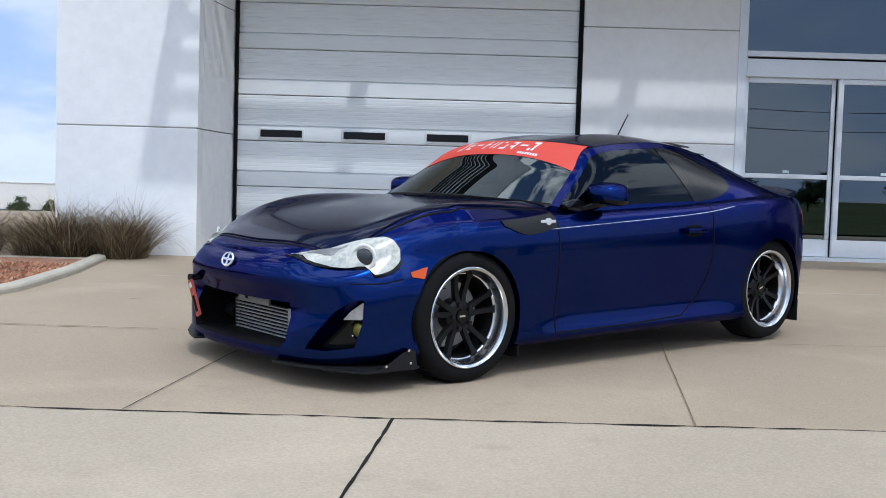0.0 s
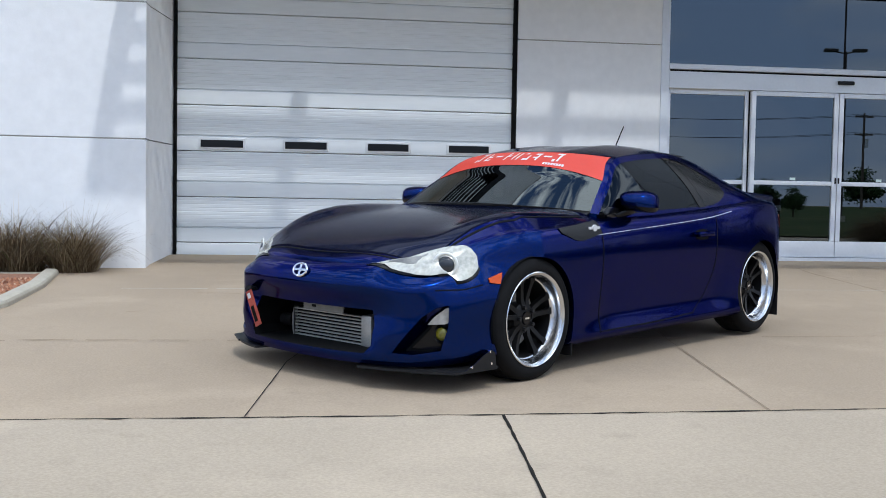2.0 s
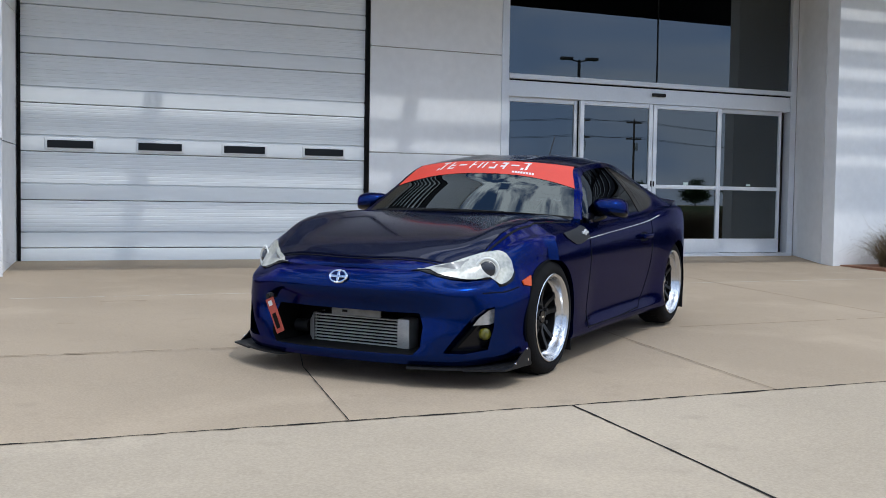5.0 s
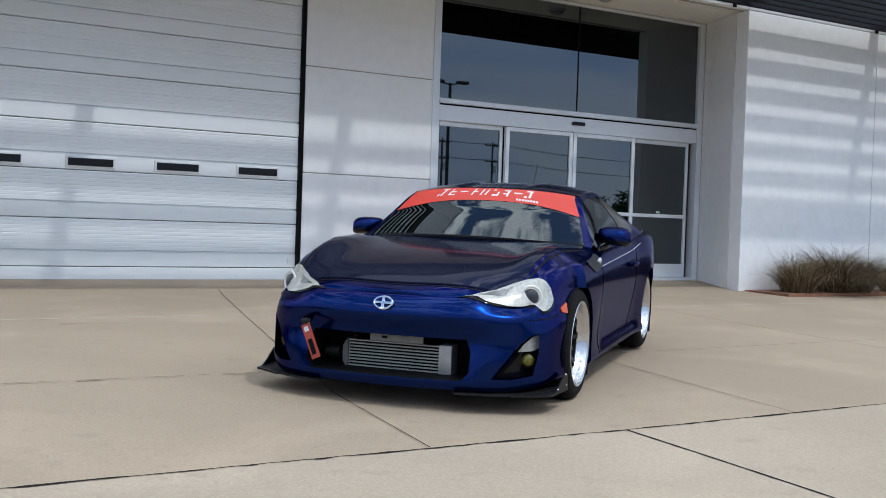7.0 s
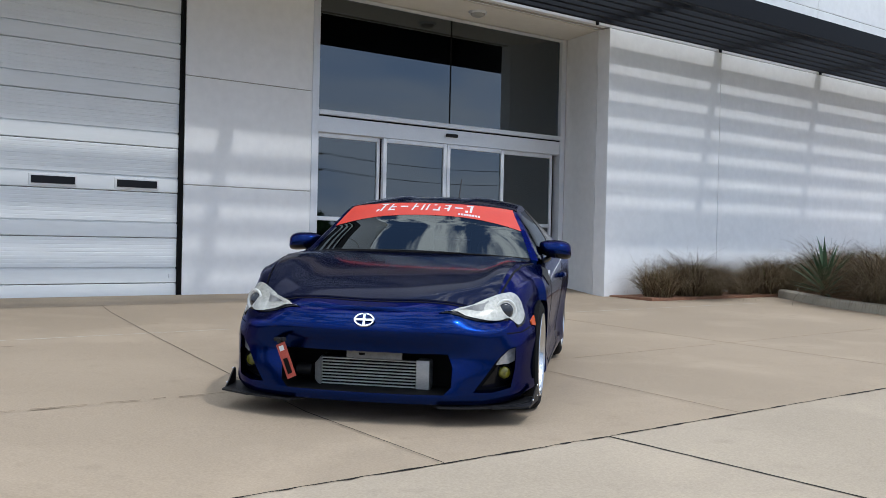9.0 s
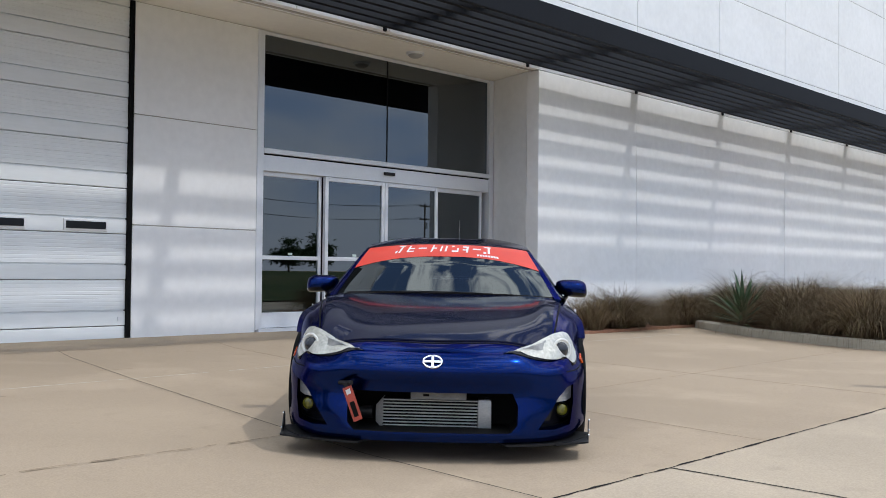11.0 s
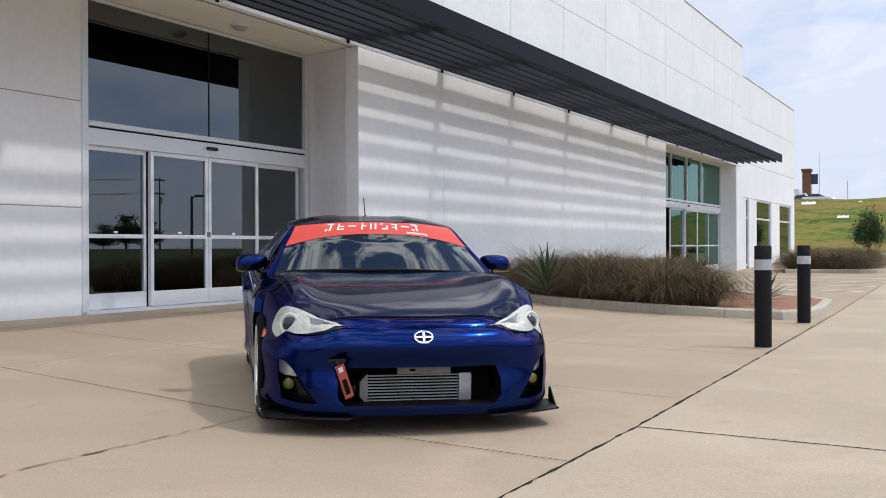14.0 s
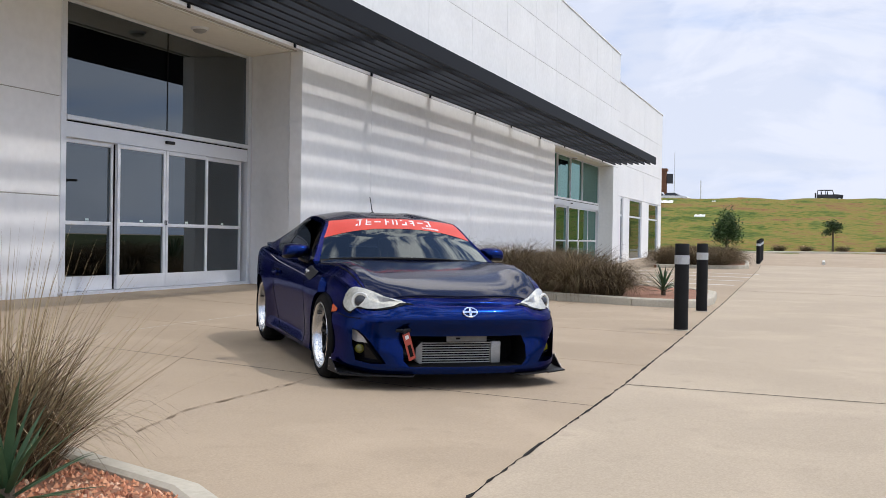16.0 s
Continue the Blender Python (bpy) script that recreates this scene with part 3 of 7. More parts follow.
thing("wall_pier", box_bm(X_R2B, X_STEP - 0.006, FAC + 0.004, 0.8, -0.2, SOFF - 0.006, bevel=0.006), M_WALL, "white painted pier beside the far recess", "wall", kind="structure")

# rooms added behind the glass, closed all round; their dark colour stands for shade
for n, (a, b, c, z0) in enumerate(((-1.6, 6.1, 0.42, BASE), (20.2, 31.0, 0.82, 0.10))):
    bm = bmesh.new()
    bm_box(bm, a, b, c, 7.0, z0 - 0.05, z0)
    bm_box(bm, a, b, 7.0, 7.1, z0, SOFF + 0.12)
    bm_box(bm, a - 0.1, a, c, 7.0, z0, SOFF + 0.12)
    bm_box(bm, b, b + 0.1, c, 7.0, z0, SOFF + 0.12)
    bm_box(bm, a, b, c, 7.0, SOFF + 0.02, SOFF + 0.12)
    thing("wall_room_%d" % (n + 1), bm, M_INTERIOR, "empty room added behind the tinted glass, coloured dark for its shade", "wall", kind="structure")
thing("roof", box_bm(X_PIL0 + 0.3, X_END - 0.3, 0.6, 40, LOW - 0.6, LOW - 0.5), M_INTERIOR, "flat building roof", "roof", kind="structure")

# ---- slatted canopy ----
CAN_END = 29.3
CAN_START = -5.72
can = thing("canopy", box_bm(CAN_START, CAN_END, -2.90, -2.84, 3.93, 4.21, bevel=0.01), M_CANOPY, "dark navy steel slatted canopy along the front", "canopy")
part("wall_rail", box_bm(CAN_START, CAN_END, FAC - 0.050, FAC - 0.015, 4.06, 4.16, bevel=0.006), M_CANOPY, can)
blade = bmesh.new()
vs = bm_box(blade, CAN_START + 0.02, CAN_END + 0.02, -0.020, 0.020, -0.065, 0.065)
bmesh.ops.rotate(blade, verts=blade.verts[:], cent=(0, 0, 0), matrix=Matrix.Rotation(radians(-16), 3, "X"))
blade_me = finish("slat", blade, M_CANOPY)
for k in range(7):
    o = new("slat", blade_me)
    o.parent = can
    o.location = (0, -2.66 + 0.222 * k, 4.0)
for x in [-5.62, -3.8, -0.84, 1.1, 4.0] + [6.94 + 3.02 * k for k in range(8)]:
    part("arm", box_bm(x - 0.09, x + 0.09, -2.83, FAC - 0.015, 4.07, 4.195, bevel=0.006), M_CANOPY, can)
    part("bracket", box_bm(x - 0.022, x + 0.022, FAC - 0.03, FAC + 0.0, 3.96, 4.22, bevel=0.004), M_CANOPY, can)

# ---- the car ----
def glossy_paint(name, color, flake, metal=0.95, rough=0.19):
    """Metallic base with fine flake under a clear coat."""
    m = material(name, color, rough, metal=metal, coat=0.22, spec=0.15)
    nt = m.node_tree
    bs = nt.nodes["Principled BSDF"]
    bs.inputs["Specular Tint"].default_value = (0.10, 0.16, 0.42, 1)
    tc = nt.nodes.new("ShaderNodeTexCoord")
    v = nt.nodes.new("ShaderNodeTexVoronoi")
    v.inputs["Scale"].default_value = 900
    mx = nt.nodes.new("ShaderNodeMixRGB")
    mx.inputs["Color1"].default_value = (*color, 1)
    mx.inputs["Color2"].default_value = (*flake, 1)
    mr = nt.nodes.new("ShaderNodeMapRange")
    mr.inputs["From Min"].default_value = 0.25
    mr.inputs["From Max"].default_value = 1.0
    nt.links.new(tc.outputs["Object"], v.inputs["Vector"])
    nt.links.new(v.outputs["Color"], mr.inputs["Value"])
    nt.links.new(mr.outputs["Result"], mx.inputs["Fac"])
    nt.links.new(mx.outputs["Color"], bs.inputs["Base Color"])
    return m


def carbon_material():
    """Clear-coated carbon weave: a fine checker of two blue-blacks, the blue standing for reflected sky."""
    m = material("carbon_weave", (0.008, 0.008, 0.012), 0.14, metal=0.35, coat=0.25, spec=0.08, coat_rough=0.04)
    nt = m.node_tree
    bs = nt.nodes["Principled BSDF"]
    bs.inputs["Specular Tint"].default_value = (0.25, 0.27, 0.40, 1)
    tc = nt.nodes.new("ShaderNodeTexCoord")
    ck = nt.nodes.new("ShaderNodeTexChecker")
    ck.inputs["Scale"].default_value = 260
    ck.inputs["Color1"].default_value = (0.004, 0.006, 0.021, 1)
    ck.inputs["Color2"].default_value = (0.012, 0.016, 0.044, 1)
    nt.links.new(tc.outputs["Object"], ck.inputs["Vector"])
    nt.links.new(ck.outputs["Color"], bs.inputs["Base Color"])
    return m


M_PAINT = glossy_paint("blue_pearl_paint", (0.0007, 0.0080, 0.056), (0.0018, 0.0225, 0.168), rough=0.22)
M_CARBON = carbon_material()
M_CARGLASS = glass_material("tinted_windscreen_glass", (0.08, 0.10, 0.11), 1.62)
M_SIDEGLASS = glass_material("dark_tinted_side_glass", (0.03, 0.034, 0.038), 1.36, 0.0, (0.5, 0.55, 0.62))
M_TYRE = material("tyre_rubber", (0.007, 0.007, 0.0075), 0.85, vary=0.3, scale=20, bump=0.3, bump_scale=120, spec=0.15)
M_LIP = material("polished_rim_lip", (0.62, 0.63, 0.65), 0.2, metal=1.0, vary=0.05, scale=10)
M_RIMBLACK = material("satin_black_wheel", (0.006, 0.006, 0.0065), 0.45, vary=0.2, scale=9, spec=0.2)
M_CHROME = material("chrome", (0.82, 0.83, 0.85), 0.09, metal=1.0)
M_LAMPBODY = material("headlamp_reflector", (0.50, 0.495, 0.44), 0.25, metal=0.25, vary=0.4, scale=5, coat=0.6)
M_LAMPWHITE = material("lamp_ring_white", (0.60, 0.60, 0.56), 0.25, coat=1.0)
M_LAMPLENS = material("projector_lens", (0.02, 0.022, 0.028), 0.08, coat=0.4, spec=0.4)
M_YELLOW = material("yellow_fog_lens", (0.17, 0.16, 0.012), 0.12, coat=0.6, vary=0.8, scale=60)
M_CLEARLAMP = material("clear_parking_lens", (0.50, 0.51, 0.52), 0.2, metal=0.35, vary=0.4, scale=60, coat=1.0)
M_ORANGE = material("orange_marker_lens", (0.52, 0.07, 0.006), 0.2, coat=0.2, spec=0.25)
M_RED = material("red_banner_vinyl", (0.58, 0.040, 0.020), 0.5, vary=0.05, scale=6)
M_WHITEVINYL = material("white_vinyl", (0.66, 0.66, 0.66), 0.5)
M_STRAP = material("faded_red_webbing", (0.42, 0.075, 0.05), 0.75, vary=0.25, scale=20, bump=0.4, bump_scale=300)
M_IC = material("raw_aluminium_core", (0.46, 0.46, 0.45), 0.45, metal=0.7, vary=0.25, scale=14)
M_GLOSSBLACK = material("gloss_black_trim", (0.004, 0.004, 0.005), 0.14, coat=0.0, spec=0.22)
M_TAIL = material("tail_lamp_red", (0.26, 0.07, 0.05), 0.12, coat=0.5)
M_SEAT = material("dark_seat_cloth", (0.03, 0.03, 0.032), 0.85, vary=0.2, scale=30)
M_SILVERSTRIPE = material("silver_pinstripe", (0.58, 0.58, 0.60), 0.4, metal=0.1)


def curve(table, x):
    """Smooth value through (x, value) rows given in rising or falling x."""
    rows = sorted(table)
    xs = [r[0] for r in rows]
    n = len(rows)
    if x <= xs[0]:
        return rows[0][1]
    if x >= xs[-1]:
        return rows[-1][1]
    k = max(i for i in range(n - 1) if xs[i] <= x)
    def slope(i):
        if i == 0:
            return (rows[1][1] - rows[0][1]) / (xs[1] - xs[0])
        if i == n - 1:
            return (rows[-1][1] - rows[-2][1]) / (xs[-1] - xs[-2])
        a = (rows[i][1] - rows[i - 1][1]) / (xs[i] - xs[i - 1])
        b = (rows[i + 1][1] - rows[i][1]) / (xs[i + 1] - xs[i])
        return 0.0 if a * b <= 0 else 2 * a * b / (a + b)
    d = xs[k + 1] - xs[k]
    t = (x - xs[k]) / d
    m0, m1 = slope(k) * d, slope(k + 1) * d
    p0, p1 = rows[k][1], rows[k + 1][1]
    return (2 * t**3 - 3 * t**2 + 1) * p0 + (t**3 - 2 * t**2 + t) * m0 + (-2 * t**3 + 3 * t**2) * p1 + (t**3 - t**2) * m1


def step(a, b, x):
    t = min(1.0, max(0.0, (x - a) / (b - a)))
    return t * t * (3 - 2 * t)


def spline(points, n):
    """n + 1 points on a smooth open curve through the given ones."""
    p = [Vector(q) for q in points]
    ds = [0.0]
    for a, b in zip(p, p[1:]):
        ds.append(ds[-1] + (b - a).length)
    tabs = [[(d, q[i]) for d, q in zip(ds, p)] for i in range(len(p[0]))]
    return [Vector([curve(t, ds[-1] * k / n) for t in tabs]) for k in range(n + 1)]


def aft(x):
    """Places behind the doors, drawn out to the true wheelbase."""
    return x if x > -1.5 else -1.5 + (x + 1.5) * 1.066 if x > -2.33 else x - 0.055


PLAN = spline([(0.778, 0), (0.770, 0.2), (0.738, 0.40), (0.676, 0.59), (0.578, 0.722), (0.43, 0.808), (0.23, 0.856), (0.0, 0.874),
               (-0.45, 0.868), (-1.2, 0.862), (-1.75, 0.864), (-2.2, 0.886), (-2.45, 0.872), (-2.66, 0.812), (-2.82, 0.70),
               (-2.94, 0.52), (-3.02, 0.28), (-3.05, 0)], 110)
PLAN = [Vector((aft(p.x), p.y * 0.951)) for p in PLAN]
SHOULDER = [(0.783, 0.565), (0.710, 0.572), (0.601, 0.60), (0.455, 0.645), (0.273, 0.692), (0.091, 0.722), (-0.200, 0.738), (-0.600, 0.757),
            (-1.200, 0.778), (-1.700, 0.802), (-2.100, 0.833), (-2.400, 0.845), (-2.700, 0.835), (-3.100, 0.805)]
HOOD_Z = [(0.783, 0.565), (0.710, 0.580), (0.546, 0.644), (0.364, 0.694), (0.182, 0.730), (0.000, 0.757), (-0.300, 0.787), (-0.620, 0.808),
          (-0.750, 0.62), (-2.200, 0.62), (-2.500, 0.845), (-2.800, 0.865), (-3.100, 0.81)]
BUMP = [(0.62, 0.0), (0.38, 0.03), (0.1, 0.054), (-0.2, 0.044), (-0.5, 0.014), (-0.7, 0.0), (-1.8, 0.0), (-2.4, 0.02), (-2.9, 0.0)]


SHOULDER, HOOD_Z, BUMP = ([(aft(x), v) for x, v in rows] for rows in (SHOULDER, HOOD_Z, BUMP))


def body_bm():
    """Closed shell: a skirt round the plan outline, a crowned top and a floor."""
    bm = bmesh.new()
    n = len(PLAN) - 1
    cols = []
    for i, p in enumerate(PLAN):
        a, b = PLAN[max(0, i - 1)], PLAN[min(n, i + 1)]
        t = (b - a).normalized()
        nrm = Vector((t.y, -t.x))
        if i in (0, n):
            nrm = Vector((1 if i == 0 else -1, 0))
        wf, wr = step(0.31, 0.68, p.x), step(2.5, 2.95, -p.x)
        mid = 1 - step(0.36, 0.58, abs(p.y))
        ws = 1 - wf - wr
        zs = curve(SHOULDER, p.x)
        door = (1 - step(-0.7, -0.35, p.x)) * step(-2.05, -1.7, p.x)
        front = [(0.120, 0.020), (0.155, 0.004), (0.25, 0.022 * mid), (0.36, 0.008 + 0.05 * mid), (0.462, 0.0), (0.52, 0.018), (zs - 0.012, 0.055), (zs, 0.075)]
        side = [(0.14, 0.035), (0.175, 0.004), (0.27, 0.010 + 0.022 * door), (0.42, 0.004 + 0.014 * door), (0.58, 0.0), (zs - 0.07, 0.010), (zs - 0.015, 0.038), (zs, 0.068)]
        rear = [(0.22, 0.10), (0.27, 0.04), (0.40, 0.012), (0.55, 0.0), (0.67, 0.012), (0.76, 0.03), (zs - 0.01, 0.06), (zs, 0.08)]
        rows = []
        corner = 0.062 * step(0.42, 0.62, p.y) * (1 - step(0.80, 0.87, p.y)) * (1 if p.x > 0 else 0)
        for f, s, r in zip(front, side, rear):
            rows.append((wf * f[0] + ws * s[0] + wr * r[0], wf * f[1] + ws * s[1] + wr * r[1] + corner * step(0.44, 0.56, wf * f[0] + ws * s[0] + wr * r[0])))
        tab_in = [(k, q[1]) for k, q in enumerate(rows)]
        tab_z = [(k, q[0]) for k, q in enumerate(rows)]
        col = []
        for k in range(29):
            u = 7 * k / 28
            d, z = curve(tab_in, u), curve(tab_z, u)
            q = p - nrm * d
            col.append((q.x, max(0.0, q.y) if i not in (0, n) else 0.0, z))
        cols.append(col)
    make = lambda s: [[bm.verts.new((x, s * y, z)) for x, y, z in col] for col in cols]  # noqa: E731
    left, right = make(1), make(-1)
    for side in (left, right):
        for a, b in zip(side, side[1:]):
            for k in range(28):
                bm.faces.new((a[k], b[k], b[k + 1], a[k + 1]))
    K = 26
    top, floor = [], []
    for i in range(n + 1):
        x, y, z = cols[i][-1]
        row = [left[i][-1]]
        for k in range(1, K):
            w = 1 - 2 * k / K
            yy = w * y
            zc, bump = curve(HOOD_Z, x), curve(BUMP, x)
            blend = 1 - abs(w) ** 5
            g = math.exp(-(((abs(yy) - 0.64) / 0.13) ** 2))
            zz = z + ((zc - z) * blend + bump * g * min(1.0, (1 - abs(w)) * 9)) * (1 if 0 < i < n else 0)
            row.append(bm.verts.new((x, yy, zz)))
        row.append(right[i][-1])
        top.append(row)
        x, y, z = cols[i][0]
        floor.append([left[i][0]] + [bm.verts.new((x, y * (1 - 2 * k / 6), z)) for k in range(1, 6)] + [right[i][0]])
    for grid in (top, floor):
        for a, b in zip(grid, grid[1:]):
            for k in range(len(a) - 1):
                try:
                    bm.faces.new((a[k], b[k], b[k + 1], a[k + 1]))
                except ValueError:
                    pass
    bmesh.ops.remove_doubles(bm, verts=bm.verts[:], dist=0.0004)
    bmesh.ops.dissolve_degenerate(bm, edges=bm.edges[:], dist=0.0002)
    bmesh.ops.recalc_face_normals(bm, faces=bm.faces[:])
    return bm


EDGE_X = [(0, -0.62), (0.17, -0.845), (0.34, -1.055), (0.48, -1.55), (0.62, -1.86), (0.8, -2.25), (1, -2.64)]
EDGE_Y = [(0, 0.725), (0.17, 0.635), (0.34, 0.550), (0.48, 0.530), (0.62, 0.530), (0.8, 0.56), (1, 0.60)]
EDGE_Z = [(0, 0.785), (0.17, 0.945), (0.34, 1.085), (0.48, 1.125), (0.62, 1.095), (0.8, 0.985), (1, 0.845)]
MID_X = [(0, -0.47), (0.17, -0.735), (0.34, -0.96), (0.48, -1.46), (0.62, -1.86), (0.8, -2.26), (1, -2.72)]
MID_Z = [(0, 0.812), (0.17, 0.985), (0.34, 1.122), (0.48, 1.183), (0.62, 1.160), (0.8, 1.045), (1, 0.870)]
BELT_X = [(0, -0.62), (0.17, -0.86), (0.34, -1.2), (0.48, -1.70), (0.62, -1.96), (0.8, -2.27), (1, -2.64)]
BELT_Z = [(0, 0.762), (0.17, 0.766), (0.34, 0.776), (0.48, 0.790), (0.62, 0.815), (0.8, 0.840), (1, 0.840)]
BELT_Y = [(0, 0.752), (0.34, 0.752), (0.62, 0.756), (0.8, 0.764), (1, 0.71)]


def top_pt(s, w, lift=0.0):
    """Windscreen, roof and rear screen: s from the scuttle to the tail, w across from -1 to 1."""
    q = abs(w) ** 2.0
    x = curve(MID_X, s) * (1 - q) + curve(EDGE_X, s) * q
    z = curve(MID_Z, s) * (1 - abs(w) ** 2.4) + curve(EDGE_Z, s) * abs(w) ** 2.4
    roof = step(0.33, 0.40, s) * (1 - step(0.62, 0.75, s))
    z -= 0.014 * roof * (1 - step(0.30, 0.48, abs(w)))
    z += lift
    return Vector((x - lift * 0.5 * (1 - step(0.3, 0.45, s)), w * curve(EDGE_Y, s), z))


def side_pt(s, v, lift=0.0, sign=1):
    """Flank of the cabin: v from the roof rail down to the belt."""
    e = Vector((curve(EDGE_X, s), curve(EDGE_Y, s), curve(EDGE_Z, s)))
    b = Vector((curve(BELT_X, s), curve(BELT_Y, s), curve(BELT_Z, s)))
    p = e.lerp(b, v)
    p.y += 0.028 * math.sin(math.pi * v) + lift
    return Vector((p.x, sign * p.y, p.z))


def patch_bm(fn, nu, nv, depth=0.0, inward=None):
    """A grid surface from fn(u, v); with depth, its rim is turned in so that it has thickness."""
    bm = bmesh.new()
    g = [[bm.verts.new(fn(i / nu, j / nv)) for j in range(nv + 1)] for i in range(nu + 1)]
    for i in range(nu):
        for j in range(nv):
            bm.faces.new((g[i][j], g[i + 1][j], g[i + 1][j + 1], g[i][j + 1]))
    if depth > 0:
        bmesh.ops.recalc_face_normals(bm, faces=bm.faces[:])
        rim = [e for e in bm.edges if e.is_boundary]
        r = bmesh.ops.extrude_edge_only(bm, edges=rim)
        d = Vector(inward) * depth
        for v in r["geom"]:
            if isinstance(v, bmesh.types.BMVert):
                v.co += d
    return bm


def bool_cut(ob, cutters):
    """Cut the given meshes out of ob once, and keep the plain result."""
    obs = []
    for bm in cutters:
        c = new("cutter", finish("cutter", bm, M_BLACK))
        c.parent = ob.parent
        md = ob.modifiers.new("cut", "BOOLEAN")
        md.operation, md.solver, md.object = "DIFFERENCE", "EXACT", c
        obs.append(c)
    bpy.context.view_layer.update()
    dg = bpy.context.evaluated_depsgraph_get()
    me = bpy.data.meshes.new_from_object(ob.evaluated_get(dg))
    ob.modifiers.clear()
    ob.data = me
    for c in obs:
        bpy.data.objects.remove(c)


def prism_bm(outline, fn, a, b):
    """A prism: the 2D outline placed by fn(p, d) at the depths a and b."""
    bm = bmesh.new()
    r0 = [bm.verts.new(fn(p, a)) for p in outline]
    r1 = [bm.verts.new(fn(p, b)) for p in outline]
    n = len(outline)
    for i in range(n):
        bm.faces.new((r0[i], r0[(i + 1) % n], r1[(i + 1) % n], r1[i]))
    bm.faces.new(r0[::-1])
    bm.faces.new(r1)
    bmesh.ops.recalc_face_normals(bm, faces=bm.faces[:])
    return bm


CAR_AT = Matrix.Translation((-3.512, -6.295, 0.014)) @ Matrix.Rotation(radians(-140.0), 4, "Z") @ Matrix.Rotation(radians(1.0), 4, "Y") @ Matrix.Rotation(radians(-0.55), 4, "X")
car = empty("coupe", CAR_AT, "lowered blue two-door coupe with black carbon bonnet on concrete", "car")

body = part("body", body_bm(), M_PAINT, car, "glossy metallic blue painted body")
AXLES = ((0.0, 0.818), (-2.335, 0.806))
GRILLE = [(-0.395, 0.168), (0.395, 0.168), (0.430, 0.205), (0.432, 0.30), (0.405, 0.362), (-0.405, 0.362), (-0.432, 0.30), (-0.430, 0.205)]
cutters = []
for ax, _ in AXLES:
    for s in (1, -1):
        b = bmesh.new()
        bm_cyl(b, (ax, s * 0.52, 0.298), (ax, s * 1.1, 0.290), 0.302, seg=56)
        cutters.append(b)
cutters.append(prism_bm(GRILLE, lambda p, d: (d, p[0], p[1]), 0.44, 1.2))
FOG = [(0.535, 0.182), (0.620, 0.178), (0.705, 0.195), (0.722, 0.300), (0.722, 0.398), (0.690, 0.388), (0.645, 0.345), (0.600, 0.275), (0.562, 0.222)]


def fog_x(y):
    """Depth of the fog lamp recess: its floor leans back round the corner."""
    return 0.585 - 0.92 * (abs(y) - 0.55)


for s in (1, -1):
    cutters.append(prism_bm(FOG, lambda p, d: (fog_x(p[0]) + d, s * p[0], p[1]), 0.0, 0.5))
bool_cut(body, cutters)
smooth_by_angle(body.data, 32)
body.data.materials.append(M_BLACKGAP)
for f in body.data.polygons:
    c, nr = f.center, f.normal
    in_mouth = 0.43 < c.x < 0.765 and abs(c.y) < 0.47 and 0.14 < c.z < 0.37 and abs(nr.x) < 0.35
    if in_mouth or (0.43 < c.x < 0.46 and abs(c.y) < 0.47 and c.z < 0.37):
        f.material_index = 1
    if 0.53 < abs(c.y) < 0.73 and 0.17 < c.z < 0.405 and -0.01 < c.x - fog_x(c.y) < 0.012:
        f.material_index = 1

from mathutils.bvhtree import BVHTree
body_tree = BVHTree.FromPolygons([v.co[:] for v in body.data.vertices], [p.vertices[:] for p in body.data.polygons])


def on_body(origin, way, off):
    hit, nrm, _, _ = body_tree.ray_cast(Vector(origin), Vector(way))
    if hit is None:
        hit, nrm, _, _ = body_tree.find_nearest(Vector(origin) + Vector(way) * 0.6)
    if nrm.dot(Vector(way)) > 0:
        nrm = -nrm
    return hit + nrm * off


def decal(name, low, high, view, mat, parent, off=0.004, nu=16, nv=8, label="", sign=1, curved=True):
    """A thin shaped panel laid on the body. low and high: its lower and upper outline, as seen from the view:
    'front' in (y, z), 'side' in (x, z), 'top' in (x, y)."""
    lo = spline(low, nu) if curved else spline_straight(low, nu)
    hi = spline(high, nu) if curved else spline_straight(high, nu)
    def fn(u, v):
        p = lo[round(u * nu)].lerp(hi[round(u * nu)], v)
        if view == "front":
            return on_body((1.6, sign * p[0], p[1]), (-1, 0, 0), off)
        if view == "side":
            return on_body((p[0], sign * 1.5, p[1]), (0, -sign, 0), off)
        return on_body((p[0], sign * p[1], 1.6), (0, 0, -1), off)
    inward = {"front": (-1, 0, 0), "side": (0, -sign, 0), "top": (0, 0, -1)}[view]
    return part(name, patch_bm(fn, nu, nv, 0.006, inward), mat, parent, label, smooth=40)


def hugging(name, low, high, mat, parent, off=0.006, nu=20, nv=8, label="", sign=1):
    """A thin shaped panel between two space curves, drawn onto the nearest body surface."""
    lo, hi = spline(low, nu), spline(high, nu)
    def fn(u, v):
        p = lo[round(u * nu)].lerp(hi[round(u * nu)], v)
        p = Vector((p.x, sign * p.y, p.z))
        hit, nrm, _, _ = body_tree.find_nearest(p)
        if nrm.x < 0 and nrm.z < 0:
            nrm = -nrm
        return hit + nrm * off * (1 + 1.2 * math.sin(math.pi * u) * math.sin(math.pi * v))
    return part(name, patch_bm(fn, nu, nv, 0.008, (-0.8, -0.5 * sign, -0.2)), mat, parent, label, smooth=40)


def spline_straight(points, n):
    p = [Vector(q) for q in points]
    out = []
    for k in range(n + 1):
        t = (len(p) - 1) * k / n
        i = min(int(t), len(p) - 2)
        out.append(p[i].lerp(p[i + 1], t - i))
    return out


